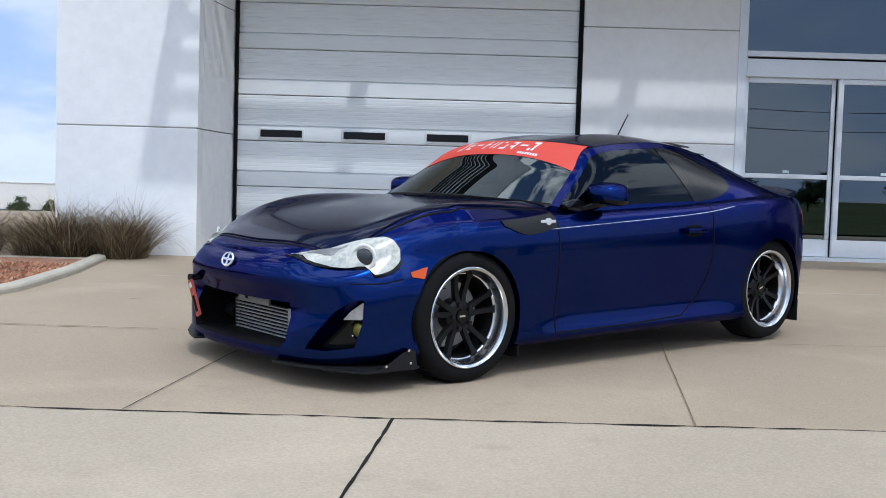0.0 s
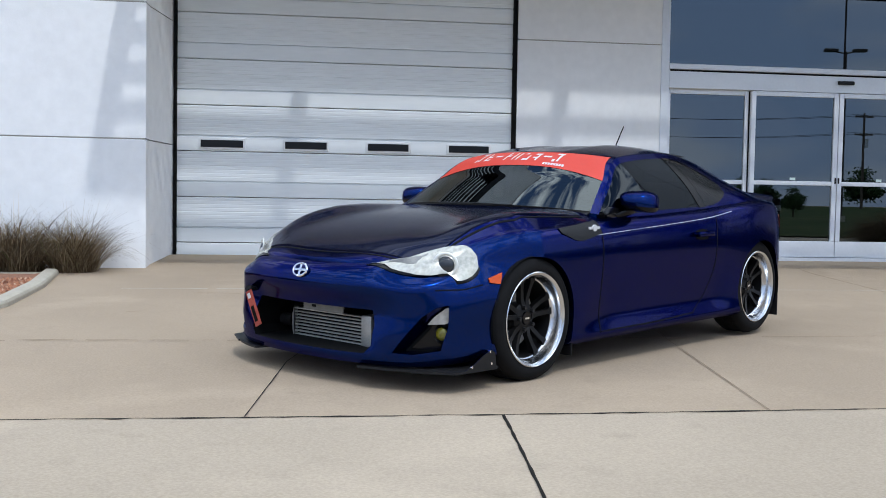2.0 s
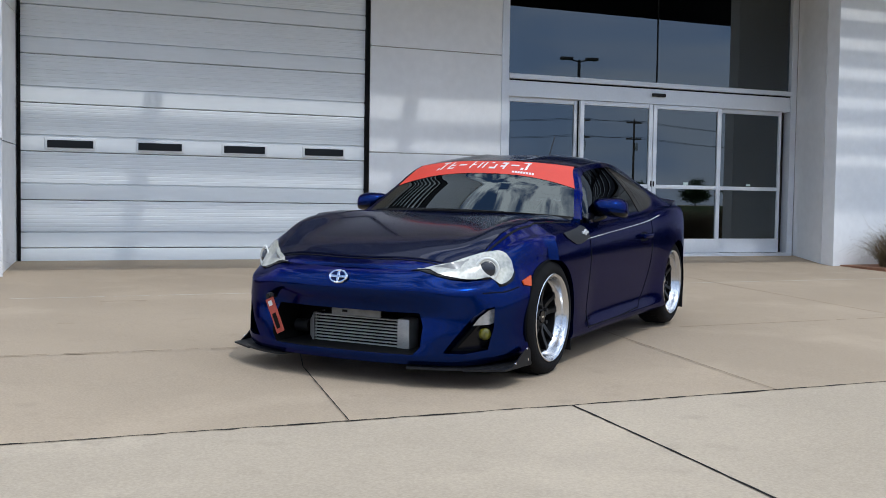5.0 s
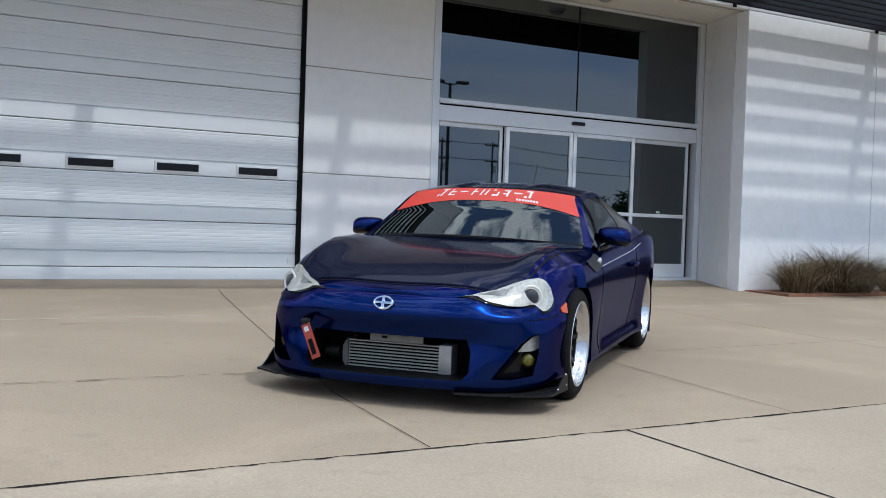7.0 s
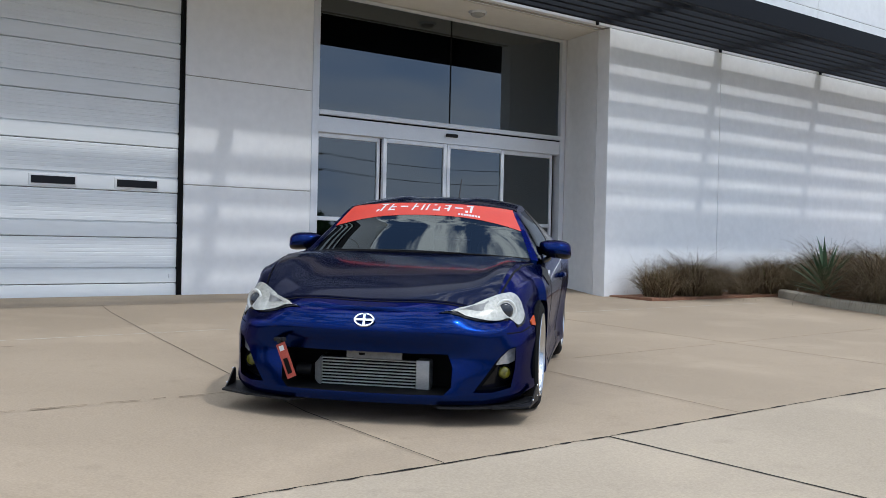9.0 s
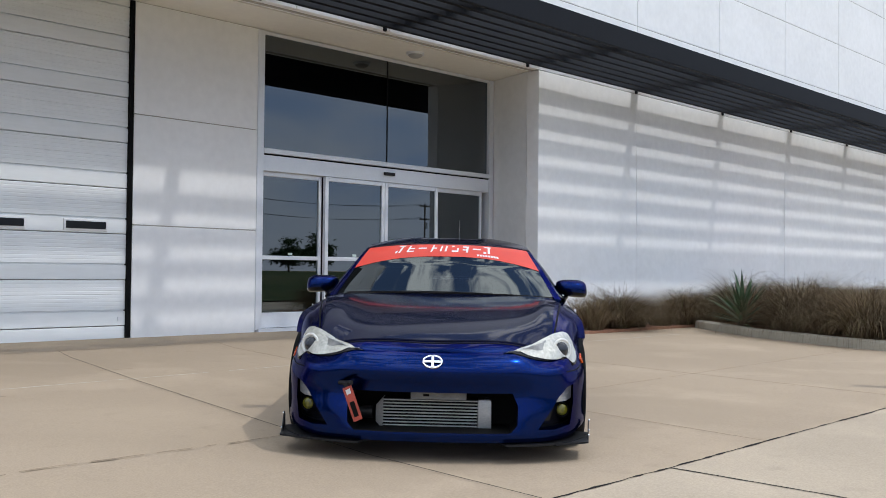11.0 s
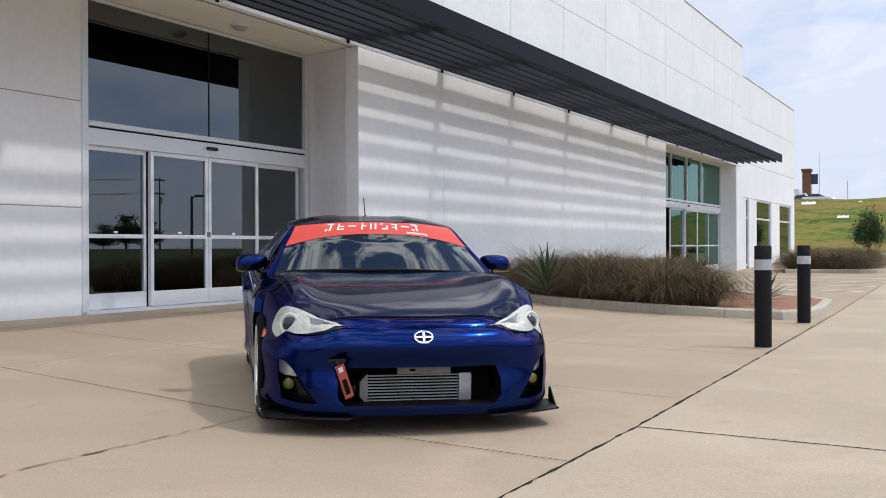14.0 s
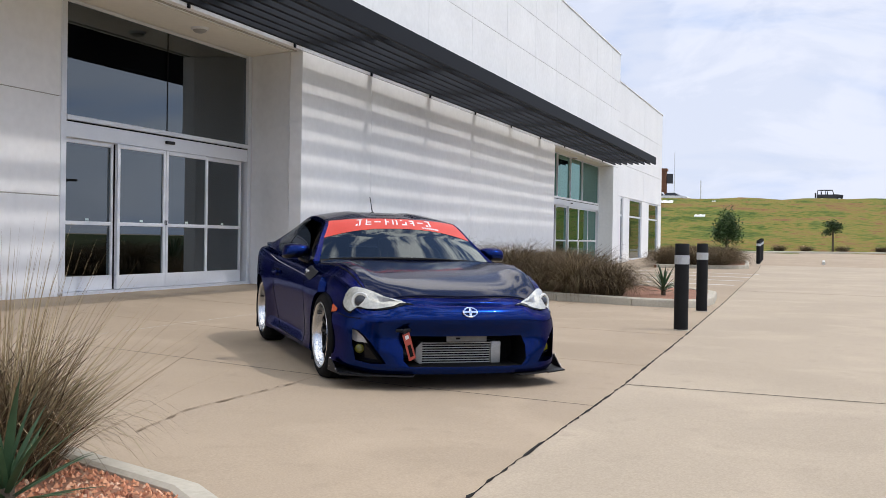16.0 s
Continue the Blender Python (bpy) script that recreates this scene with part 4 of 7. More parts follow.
# bonnet and its seams
decal("bonnet", [(0.530, -0.60), (0.603, -0.30), (0.622, 0.0), (0.603, 0.30), (0.530, 0.60)],
      [(-0.50, -0.70), (-0.53, -0.35), (-0.54, 0.0), (-0.53, 0.35), (-0.50, 0.70)], "top", M_CARBON, car, 0.006, 26, 30, "clear-coated black carbon bonnet")
for s in (1, -1):
    decal("bonnet_seam", [(0.530, 0.604), (0.2, 0.652), (-0.15, 0.69), (-0.50, 0.708)], [(0.530, 0.612), (0.2, 0.660), (-0.15, 0.698), (-0.50, 0.716)], "top", M_BLACKGAP, car, 0.002, 20, 1, sign=s)
decal("nose_seam", [(0.548, -0.6), (0.625, -0.30), (0.645, 0), (0.625, 0.30), (0.548, 0.6)], [(0.540, -0.6), (0.617, -0.30), (0.637, 0), (0.617, 0.30), (0.540, 0.6)], "top", M_BLACKGAP, car, 0.002, 24, 1)

# cabin frame: pillars and rails
for s in (1, -1):
    part("windscreen_pillar", patch_bm(lambda u, v: top_pt(0.36 * u, s * (0.952 + 0.048 * v), 0.002), 18, 3, 0.02, (0, 0, -1)), M_PAINT, car, smooth=40)
    part("rear_pillar", patch_bm(lambda u, v: top_pt(0.62 + 0.38 * u, s * (0.80 + 0.20 * v), 0.002), 18, 3, 0.02, (0, 0, -1)), M_PAINT, car, smooth=40)
    part("roof_rail", patch_bm(lambda u, v: side_pt(0.0 + 0.75 * u, 0.085 * v, 0.001, s), 40, 3, 0.02, (0, -s, 0)), M_PAINT, car, smooth=40)
    part("rear_quarter", patch_bm(lambda u, v: side_pt(0.50 + 0.50 * u, v, 0.0, s), 24, 10, 0.02, (0, -s, 0)), M_PAINT, car, smooth=40)
    part("door_top", patch_bm(lambda u, v: side_pt(0.0 + 0.66 * u, 0.93 + 0.10 * v, 0.001, s), 40, 3, 0.02, (0, -s, 0)), M_PAINT, car, smooth=40)
    part("side_window", patch_bm(lambda u, v: side_pt(0.02 + 0.455 * u, 0.075 + 0.865 * v, 0.0, s), 28, 8), M_SIDEGLASS, car, "dark tinted side window", smooth=60).visible_shadow = False
    part("sail_panel", patch_bm(lambda u, v: side_pt(0.025 + 0.10 * u, 0.10 + (0.86 - 0.0 * u) * v + 0.55 * u * (1 - v), 0.004, s), 8, 8, 0.01, (0, -s, 0)), M_GLOSSBLACK, car, "black sail panel at the mirror", smooth=60)
    part("centre_pillar", patch_bm(lambda u, v: side_pt(0.47 + 0.03 * u, 0.075 + 0.865 * v, 0.003, s), 4, 8, 0.02, (0, -s, 0)), M_GLOSSBLACK, car, smooth=60)
    part("quarter_window", patch_bm(lambda u, v: side_pt(0.50 + 0.168 * u, 0.085 + 0.44 * u ** 2.2 + (0.845 - 0.44 * u ** 2.2 - 0.22 * u ** 3) * v, 0.004, s), 16, 8, 0.01, (0, -s, 0)), M_GLOSSBLACK, car, "dark tinted quarter window", smooth=60)
part("roof", patch_bm(lambda u, v: top_pt(0.335 + 0.30 * u, -1 + 2 * v, 0.004), 24, 30, 0.02, (0, 0, -1)), M_CARBON, car, "clear-coated black carbon roof panel", smooth=50)
screen = part("windscreen", patch_bm(lambda u, v: top_pt(0.012 + 0.333 * u, -0.958 + 1.916 * v, 0.0), 24, 24), M_CARGLASS, car, "tinted curved windscreen", smooth=60)
screen.visible_shadow = False
part("rear_window", patch_bm(lambda u, v: top_pt(0.63 + 0.36 * u, -0.83 + 1.66 * v, 0.0), 18, 18), M_GLOSSBLACK, car, "dark louvred rear window", smooth=60)
for k in range(5):
    part("rear_louvre", patch_bm(lambda u, v: top_pt(0.655 + 0.06 * k + 0.035 * u, -0.8 + 1.6 * v, 0.012 + 0.02 * u), 2, 18, 0.006, (0, 0, -1)), M_BLACK, car, smooth=40)
banner = part("banner", patch_bm(lambda u, v: top_pt(0.335 - (0.103 + 0.055 * abs(2 * v - 1) ** 2.5) * u, -0.955 + 1.91 * v, 0.004), 8, 30), M_RED, car, "red sun strip across the windscreen top", smooth=60)


def strip_pt(a, c, lift=0.007):
    """A place on the sun strip: a across from the car's right to its left, c from its lower to its upper edge."""
    w = -0.93 + 1.86 * a
    lowest = 0.335 - (0.103 + 0.055 * abs(2 * a - 1) ** 2.5)
    return top_pt(lowest + (0.335 - lowest) * c, w, lift)


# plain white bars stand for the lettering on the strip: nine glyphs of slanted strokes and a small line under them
GLYPHS = (((0.1, 0.85, 0.8, 1.0), (0.45, 0.1, 0.65, 0.85), (0.1, 0.1, 0.3, 0.35)), ((0.15, 0.1, 0.32, 0.95), (0.32, 0.45, 0.8, 0.6), (0.32, 0.1, 0.85, 0.25)),
          ((0.1, 0.45, 0.9, 0.62),), ((0.35, 0.05, 0.52, 1.0), (0.52, 0.45, 0.85, 0.62)), ((0.15, 0.1, 0.32, 0.9), (0.62, 0.1, 0.80, 0.9)),
          ((0.12, 0.75, 0.4, 0.92), (0.25, 0.05, 0.9, 0.25), (0.7, 0.25, 0.88, 0.6)), ((0.15, 0.7, 0.8, 0.88), (0.55, 0.05, 0.75, 0.7), (0.2, 0.3, 0.55, 0.45)),
          ((0.1, 0.45, 0.9, 0.62),), ((0.1, 0.8, 0.8, 0.97), (0.5, 0.1, 0.72, 0.8), (0.08, 0.05, 0.35, 0.3)))
for k, strokes in enumerate(GLYPHS):
    a0 = 0.175 + 0.0675 * k
    for x0, y0, x1, y1 in strokes:
        f0 = lambda u, v: strip_pt(a0 + 0.062 * (x0 + (x1 - x0) * u) + 0.012 * (y0 + (y1 - y0) * v), 0.28 + 0.60 * (y0 + (y1 - y0) * v))  # noqa: E731,B023
        part("bar", patch_bm(f0, 2, 2), M_WHITEVINYL, banner)
for k in range(8):
    f0 = lambda u, v: strip_pt(0.68 + 0.016 * k + 0.012 * u, 0.10 + 0.12 * v)  # noqa: E731,B023
    part("bar", patch_bm(f0, 1, 1), M_WHITEVINYL, banner)

# interior
part("interior", box_bm(-2.2, -0.66, -0.70, 0.70, 0.60, 0.66, bevel=0.02), M_SEAT, car)
part("dashboard", patch_bm(lambda u, v: Vector((-0.58 - 0.42 * u, -0.68 + 1.36 * v, 0.775 + 0.05 * math.sin(math.pi * min(1, u * 1.2)) - 0.25 * step(0.8, 1.0, u))), 10, 12), M_SEAT, car, smooth=50)
for s in (1, -1):
    b = box_bm(-1.95, -1.80, s * 0.36 - 0.22, s * 0.36 + 0.22, 0.6, 0.96, bevel=0.05)
    bm_box(b, -1.93, -1.83, s * 0.36 - 0.12, s * 0.36 + 0.12, 0.95, 1.03, bevel=0.03)
    part("seat", b, M_SEAT, car, smooth=40)
b = bmesh.new()
R = 0.18
rings = []
for i in range(28):
    a = 2 * math.pi * i / 28
    c0 = Vector((-1.05 - 0.05 * math.sin(a) * 1.6, 0.36 + R * math.cos(a), 0.84 + R * 0.9 * math.sin(a)))
    out = Vector((-0.25 * math.sin(a), math.cos(a), math.sin(a)))
    rings.append([b.verts.new(c0 + out * 0.016 * math.cos(t) + Vector((1, 0, 0.3)) * 0.016 * math.sin(t)) for t in (0, 1.57, 3.14, 4.71)])
for i in range(28):
    for j in range(4):
        b.faces.new((rings[i][j], rings[(i + 1) % 28][j], rings[(i + 1) % 28][(j + 1) % 4], rings[i][(j + 1) % 4]))
bm_cyl(b, (-1.05, 0.36, 0.84), (-0.90, 0.36, 0.79), 0.06, 0.04, seg=14)
part("steering_wheel", b, M_BLACK, car, smooth=50)
b = box_bm(-1.13, -1.11, -0.11, 0.11, 1.015, 1.065, bevel=0.01)
part("rear_view_mirror", b, M_BLACK, car)


# ---- wheels ----
def lathe(bm, profile, seg=64):
    """Turn (radius, depth) rows round the y axis."""
    rings = []
    for r, d in profile:
        rings.append([bm.verts.new((r * math.cos(2 * math.pi * k / seg), d, r * math.sin(2 * math.pi * k / seg))) for k in range(seg)])
    for a, c in zip(rings, rings[1:]):
        for k in range(seg):
            bm.faces.new((a[k], a[(k + 1) % seg], c[(k + 1) % seg], c[k]))


def make_wheel(parent, face):
    """A wheel about the origin, its outer face at y = face."""
    w = part("wheel", hub_bm(face), M_RIMBLACK, parent, smooth=40)
    b = bmesh.new()
    lathe(b, [(0.212, face - 0.205), (0.245, face - 0.215), (0.282, face - 0.20), (0.2965, face - 0.175), (0.2975, face - 0.11), (0.2965, face - 0.045),
              (0.288, face - 0.018), (0.266, face - 0.003), (0.242, face - 0.001), (0.226, face - 0.008), (0.218, face - 0.02)])
    part("tyre", b, M_TYRE, w, "low-profile black rubber tyre", smooth=40)
    b = bmesh.new()
    for k in range(72):
        a = 2 * math.pi * k / 72
        m = Matrix.Rotation(a, 4, "Y")
        for d0, d1, tw in ((0.05, 0.10, 0.10), (0.12, 0.17, -0.10)):
            vs = bm_box(b, 0.2968, 0.3005, face - d1, face - d0, -0.0085, 0.0085)
            for v in vs:
                v.co.z += (v.co.y - face + 0.11) * tw * 2
                v.co = m @ v.co
    tread = part("tread", b, M_TYRE, w)
    tagged(tread, kind="stuff")
    b = bmesh.new()
    lathe(b, [(0.218, face - 0.022), (0.227, face - 0.010), (0.228, face - 0.002), (0.224, face + 0.001), (0.219, face - 0.003), (0.213, face - 0.006), (0.2095, face - 0.012),
              (0.206, face - 0.030), (0.199, face - 0.058), (0.196, face - 0.062), (0.191, face - 0.064)])
    part("rim_lip", b, M_LIP, w, "polished stepped rim lip", smooth=25)
    b = bmesh.new()
    lathe(b, [(0.197, face - 0.063), (0.190, face - 0.068), (0.188, face - 0.10), (0.186, face - 0.19), (0.16, face - 0.20)])
    part("barrel", b, M_RIMBLACK, w, smooth=30)
    for k in range(10):
        b = bmesh.new()
        prof = [(0.045, -0.070, 0.014), (0.09, -0.080, 0.0115), (0.14, -0.074, 0.0105), (0.175, -0.066, 0.012), (0.194, -0.064, 0.019)]
        rows = []
        for r, d, hw in prof:
            rows.append([b.verts.new(q) for q in ((r, face + d + 0.006, -hw), (r, face + d + 0.006, hw), (r, face + d - 0.024, hw * 0.9), (r, face + d - 0.024, -hw * 0.9))])
        for p, q in zip(rows, rows[1:]):
            for j in range(4):
                b.faces.new((p[j], q[j], q[(j + 1) % 4], p[(j + 1) % 4]))
        b.faces.new(rows[0])
        b.faces.new(rows[-1][::-1])
        bmesh.ops.rotate(b, verts=b.verts[:], cent=(0, 0, 0), matrix=Matrix.Rotation(2 * math.pi * k / 10 + (0.10 if k % 2 else -0.10), 3, "Y"))
        part("spoke", b, M_RIMBLACK, w, smooth=40)
    for k in range(5):
        a = 2 * math.pi * k / 5
        b = bmesh.new()
        bm_cyl(b, (0.055 * math.cos(a), face - 0.085, 0.055 * math.sin(a)), (0.055 * math.cos(a), face - 0.052, 0.055 * math.sin(a)), 0.0105, seg=6)
        part("lug_nut", b, M_BLACK, w)
    b = bmesh.new()
    bm_cyl(b, (0, face - 0.07, 0), (0, face - 0.058, 0), 0.034, 0.030, seg=28)
    part("centre_cap", b, M_GLOSSBLACK, w, smooth=40)
    b = bmesh.new()
    bm_box(b, -0.016, 0.016, face - 0.058, face - 0.0565, -0.004, 0.004)
    part("cap_mark", b, M_CHROME, w)
    b = bmesh.new()
    bm_cyl(b, (0, face - 0.165, 0), (0, face - 0.145, 0), 0.150, seg=48)
    part("brake_disc", b, M_IC, w, smooth=40)
    b = bmesh.new()
    bm_cyl(b, (0.138, face - 0.045, 0.134), (0.144, face - 0.012, 0.139), 0.004, seg=8)
    part("valve", b, M_BLACK, w)
    return w


def hub_bm(face):
    b = bmesh.new()
    lathe(b, [(0.0, face - 0.066), (0.040, face - 0.066), (0.062, face - 0.072), (0.074, face - 0.082), (0.074, face - 0.15)], 40)
    return b


for n, (ax, face) in enumerate(AXLES):
    w = make_wheel(car, face)
    for s in (1, -1):
        turn = Matrix.Identity(4) if s > 0 else Matrix.Rotation(math.pi, 4, "Z")
        m = Matrix.Translation((ax, 0, 0.298)) @ turn @ Matrix.Rotation(0.35 * n, 4, "Y")
        if s > 0:
            w.matrix_basis = m
        else:
            copy_thing(w, m)
    for s in (1, -1):
        b = bmesh.new()
        rr = []
        for d in (0.50, 0.805):
            rr.append([b.verts.new((ax + 0.309 * math.cos(t), s * d, 0.290 + 0.309 * math.sin(t))) for t in [math.pi * k / 24 for k in range(-2, 27)]])
        for k in range(28):
            b.faces.new((rr[0][k], rr[0][k + 1], rr[1][k + 1], rr[1][k]))
        b.faces.new(rr[0])
        part("wheel_liner", b, M_BLACKGAP, car)

# ---- front details ----
for s in (1, -1):
    lamp = hugging("headlamp", [(0.630, 0.372, 0.508), (0.575, 0.47, 0.476), (0.50, 0.575, 0.460), (0.425, 0.655, 0.468), (0.37, 0.712, 0.508), (0.34, 0.732, 0.556)],
                   [(0.628, 0.376, 0.516), (0.545, 0.47, 0.570), (0.455, 0.57, 0.618), (0.385, 0.64, 0.643), (0.350, 0.685, 0.645), (0.332, 0.722, 0.608)],
                   M_LAMPBODY, car, 0.007, 26, 12, "hazed clear headlamp with projector", s)
    hugging("lamp_edge", [(0.645, 0.350, 0.506), (0.582, 0.47, 0.467), (0.502, 0.58, 0.450), (0.422, 0.664, 0.458), (0.362, 0.724, 0.502), (0.332, 0.744, 0.556)],
            [(0.630, 0.372, 0.510), (0.575, 0.47, 0.478), (0.50, 0.575, 0.462), (0.425, 0.655, 0.470), (0.37, 0.712, 0.510), (0.34, 0.732, 0.558)], M_GLOSSBLACK, lamp, 0.004, 26, 2, "", s)
    hugging("lamp_shade", [(0.600, 0.43, 0.520), (0.545, 0.515, 0.525), (0.50, 0.560, 0.535)], [(0.590, 0.44, 0.535), (0.525, 0.515, 0.570), (0.47, 0.560, 0.595)],
            material("grey_lamp_bezel", (0.20, 0.20, 0.19), 0.3, vary=0.4, scale=18, coat=0.8), lamp, 0.0135, 10, 4, "", s)
    hit, _, _, _ = body_tree.find_nearest(Vector((0.448, s * 0.628, 0.556)))
    centre = hit + Vector((0.75, s * 0.62, 0.2)).normalized() * 0.010
    axis = Vector((0.84, s * 0.52, 0.10)).normalized()
    q = axis.to_track_quat("Z", "Y").to_matrix().to_4x4()
    place = Matrix.Translation(centre) @ q
    b = bmesh.new()
    bmesh.ops.create_uvsphere(b, u_segments=28, v_segments=14, radius=0.040)
    for v in b.verts:
        v.co.z *= 0.45
        v.co = place @ v.co
    part("projector", b, M_LAMPLENS, lamp, "dark glass projector lens", smooth=60)
    b = bmesh.new()
    ring = []
    for k in range(40):
        a = 2 * math.pi * k / 40
        o = Vector((math.cos(a), math.sin(a), 0))
        ring.append([b.verts.new(place @ (o * (0.052 + 0.008 * math.cos(t)) + Vector((0, 0, 0.006 * math.sin(t) + 0.004)))) for t in (0, 1.05, 2.1, 3.14, 4.2, 5.2)])
    for k in range(40):
        for j in range(6):
            b.faces.new((ring[k][j], ring[(k + 1) % 40][j], ring[(k + 1) % 40][(j + 1) % 6], ring[k][(j + 1) % 6]))
    part("lamp_ring", b, M_LAMPWHITE, lamp, smooth=60)
    # fog lamp bezel, parking lamp and fog lamp
    bez = decal("fog_bezel", [(0.556, 0.196), (0.62, 0.190), (0.66, 0.194), (0.700, 0.206)], [(0.560, 0.200), (0.61, 0.270), (0.66, 0.345), (0.712, 0.384)], "front", M_GLOSSBLACK, car, 0.006, 16, 10, "gloss black fog lamp surround", sign=s)
    part("parking_lamp", prism_bm([(0.628, 0.306), (0.684, 0.308), (0.714, 0.322), (0.716, 0.388), (0.688, 0.380), (0.650, 0.342)],
         lambda p, d: (fog_x(p[0]) + d, s * p[0], p[1]), 0.002, 0.040), M_CLEARLAMP, bez, "clear parking lamp")
    c0 = on_body((1.6, s * 0.655, 0.262), (-1, 0, 0), 0.016)
    b = bmesh.new()
    bmesh.ops.create_uvsphere(b, u_segments=24, v_segments=12, radius=0.031)
    q2 = Matrix.Translation(c0) @ Vector((0.95, s * 0.25, 0)).to_track_quat("Z", "Y").to_matrix().to_4x4()
    for v in b.verts:
        v.co.z *= 0.4
        v.co = q2 @ v.co
    part("fog_lamp", b, M_YELLOW, bez, "yellow tinted fog lamp lens", smooth=60)
    b = bmesh.new()
    rr = []
    for k in range(32):
        a = 2 * math.pi * k / 32
        o = Vector((math.cos(a), math.sin(a), 0))
        rr.append([b.verts.new(q2 @ (o * (0.038 + 0.006 * math.cos(t)) + Vector((0, 0, 0.008 * math.sin(t))))) for t in (0, 1.57, 3.14, 4.71)])
    for k in range(32):
        for j in range(4):
            b.faces.new((rr[k][j], rr[(k + 1) % 32][j], rr[(k + 1) % 32][(j + 1) % 4], rr[k][(j + 1) % 4]))
    part("fog_rim", b, M_GLOSSBLACK, bez, smooth=60)
    # side marker, wing vent, handle, seams
    decal("side_marker", [(0.305, 0.488), (0.250, 0.480)], [(0.308, 0.508), (0.222, 0.530)], "side", M_ORANGE, car, 0.006, 8, 4, "orange side marker lamp", sign=s, curved=False)
    vent = decal("wing_vent", [(-0.20, 0.700), (-0.34, 0.660), (-0.535, 0.690)], [(-0.19, 0.722), (-0.36, 0.735), (-0.535, 0.752)], "side", M_BLACK, car, 0.005, 14, 6, "matt black wing vent", sign=s)
    b = bmesh.new()
    cv = on_body((-0.478, s * 1.5, 0.716), (0, -s, 0), 0.008)
    bm_box(b, cv.x - 0.048, cv.x + 0.048, cv.y - 0.004, cv.y + 0.004, cv.z - 0.007, cv.z + 0.007, bevel=0.003)
    bm_cyl(b, (cv.x, cv.y - 0.004, cv.z), (cv.x, cv.y + s * 0.006, cv.z), 0.017, seg=20)
    # flat pale silver; the chrome's bright reflection is put into the colour
    part("badge", b, M_SILVERSTRIPE, vent, "chrome model badge")
    for low, high in (([(-0.538, 0.18), (-0.545, 0.45), (-0.535, 0.765)], [(-0.545, 0.18), (-0.552, 0.45), (-0.542, 0.765)]),
                      ([(-1.50, 0.20), (-1.66, 0.30), (-1.75, 0.50), (-1.75, 0.785)], [(-1.507, 0.196), (-1.668, 0.30), (-1.758, 0.50), (-1.758, 0.785)]),
                      ([(-0.55, 0.183), (-1.0, 0.183), (-1.50, 0.196)], [(-0.55, 0.190), (-1.0, 0.190), (-1.50, 0.203)]),
                      ([(0.56, 0.462), (0.46, 0.462), (0.345, 0.480)], [(0.56, 0.467), (0.46, 0.467), (0.345, 0.485)])):
        decal("door_seam", low, high, "side", M_BLACKGAP, car, 0.0015, 24, 1, sign=s)
    decal("pinstripe", [(-0.37, 0.676), (-0.8, 0.698), (-1.3, 0.724), (-1.72, 0.752), (-1.95, 0.782)], [(-0.37, 0.6785), (-0.8, 0.7005), (-1.3, 0.7265), (-1.72, 0.7545), (-1.95, 0.7845)], "side", M_SILVERSTRIPE, car, 0.003, 30, 1, sign=s)
    hp = on_body((-1.575, s * 1.5, 0.656), (0, -s, 0), 0.0)
    b = box_bm(hp.x - 0.095, hp.x + 0.085, min(hp.y + s * 0.012, hp.y + s * 0.036), max(hp.y + s * 0.012, hp.y + s * 0.036), hp.z - 0.013, hp.z + 0.017, bevel=0.011)
    bm_cyl(b, (hp.x - 0.07, hp.y - s * 0.01, hp.z), (hp.x - 0.07, hp.y + s * 0.02, hp.z), 0.016, seg=12)
    bm_cyl(b, (hp.x + 0.06, hp.y - s * 0.01, hp.z), (hp.x + 0.06, hp.y + s * 0.02, hp.z), 0.014, seg=12)
    part("door_handle", b, M_PAINT, car, smooth=40)
    decal("handle_cup", [(-1.645, 0.627), (-1.575, 0.622), (-1.505, 0.630)], [(-1.645, 0.680), (-1.575, 0.686), (-1.505, 0.677)], "side", M_BLACKGAP, car, 0.0012, 10, 4, sign=s)
    # door mirror on its stalk
    mir = part("door_mirror", patch_bm(lambda u, v: Vector((-0.70 - 0.17 * (0.5 + 0.5 * math.cos(math.pi * v)) ** 0.9 * 1.0, 0, 0)), 1, 1), M_PAINT, car, "blue door mirror housing")
    b = bmesh.new()
    bmesh.ops.create_uvsphere(b, u_segments=28, v_segments=16, radius=1.0)
    for v in b.verts:
        x, y, z = v.co
        x = max(-0.55, x)
        v.co = Vector((-0.885 + 0.100 * x, s * (0.812 + 0.100 * math.copysign(abs(y) ** 0.7, y) + 0.012 * (0.5 - z)), 0.852 + 0.066 * math.copysign(abs(z) ** 0.58, z) * (0.86 + 0.14 * y) - 0.006 * y))
    me = finish("door_mirror", b, M_PAINT, 60)
    me.materials.append(M_GLOSSBLACK)
    for f in me.polygons:
        f.material_index = 1 if f.center.z < 0.832 else 0
    mir.data = me
    part("mirror_glass", box_bm(-0.944, -0.939, s * 0.812 - 0.076, s * 0.812 + 0.076, 0.808, 0.891, bevel=0.0015), M_CHROME, mir)
    b = bmesh.new()
    rows = []
    for t in range(7):
        k = t / 6
        c1 = Vector((-0.78 - 0.08 * k, s * (0.735 + 0.06 * k), 0.762 + 0.045 * k))
        rows.append([b.verts.new(c1 + Vector((0.045 * (1 - 0.3 * k) * math.cos(a), 0, 0.020 * math.sin(a)))) for a in [2 * math.pi * j / 12 for j in range(12)]])
    for p, q in zip(rows, rows[1:]):
        for j in range(12):
            b.faces.new((p[j], p[(j + 1) % 12], q[(j + 1) % 12], q[j]))
    b.faces.new(rows[-1])
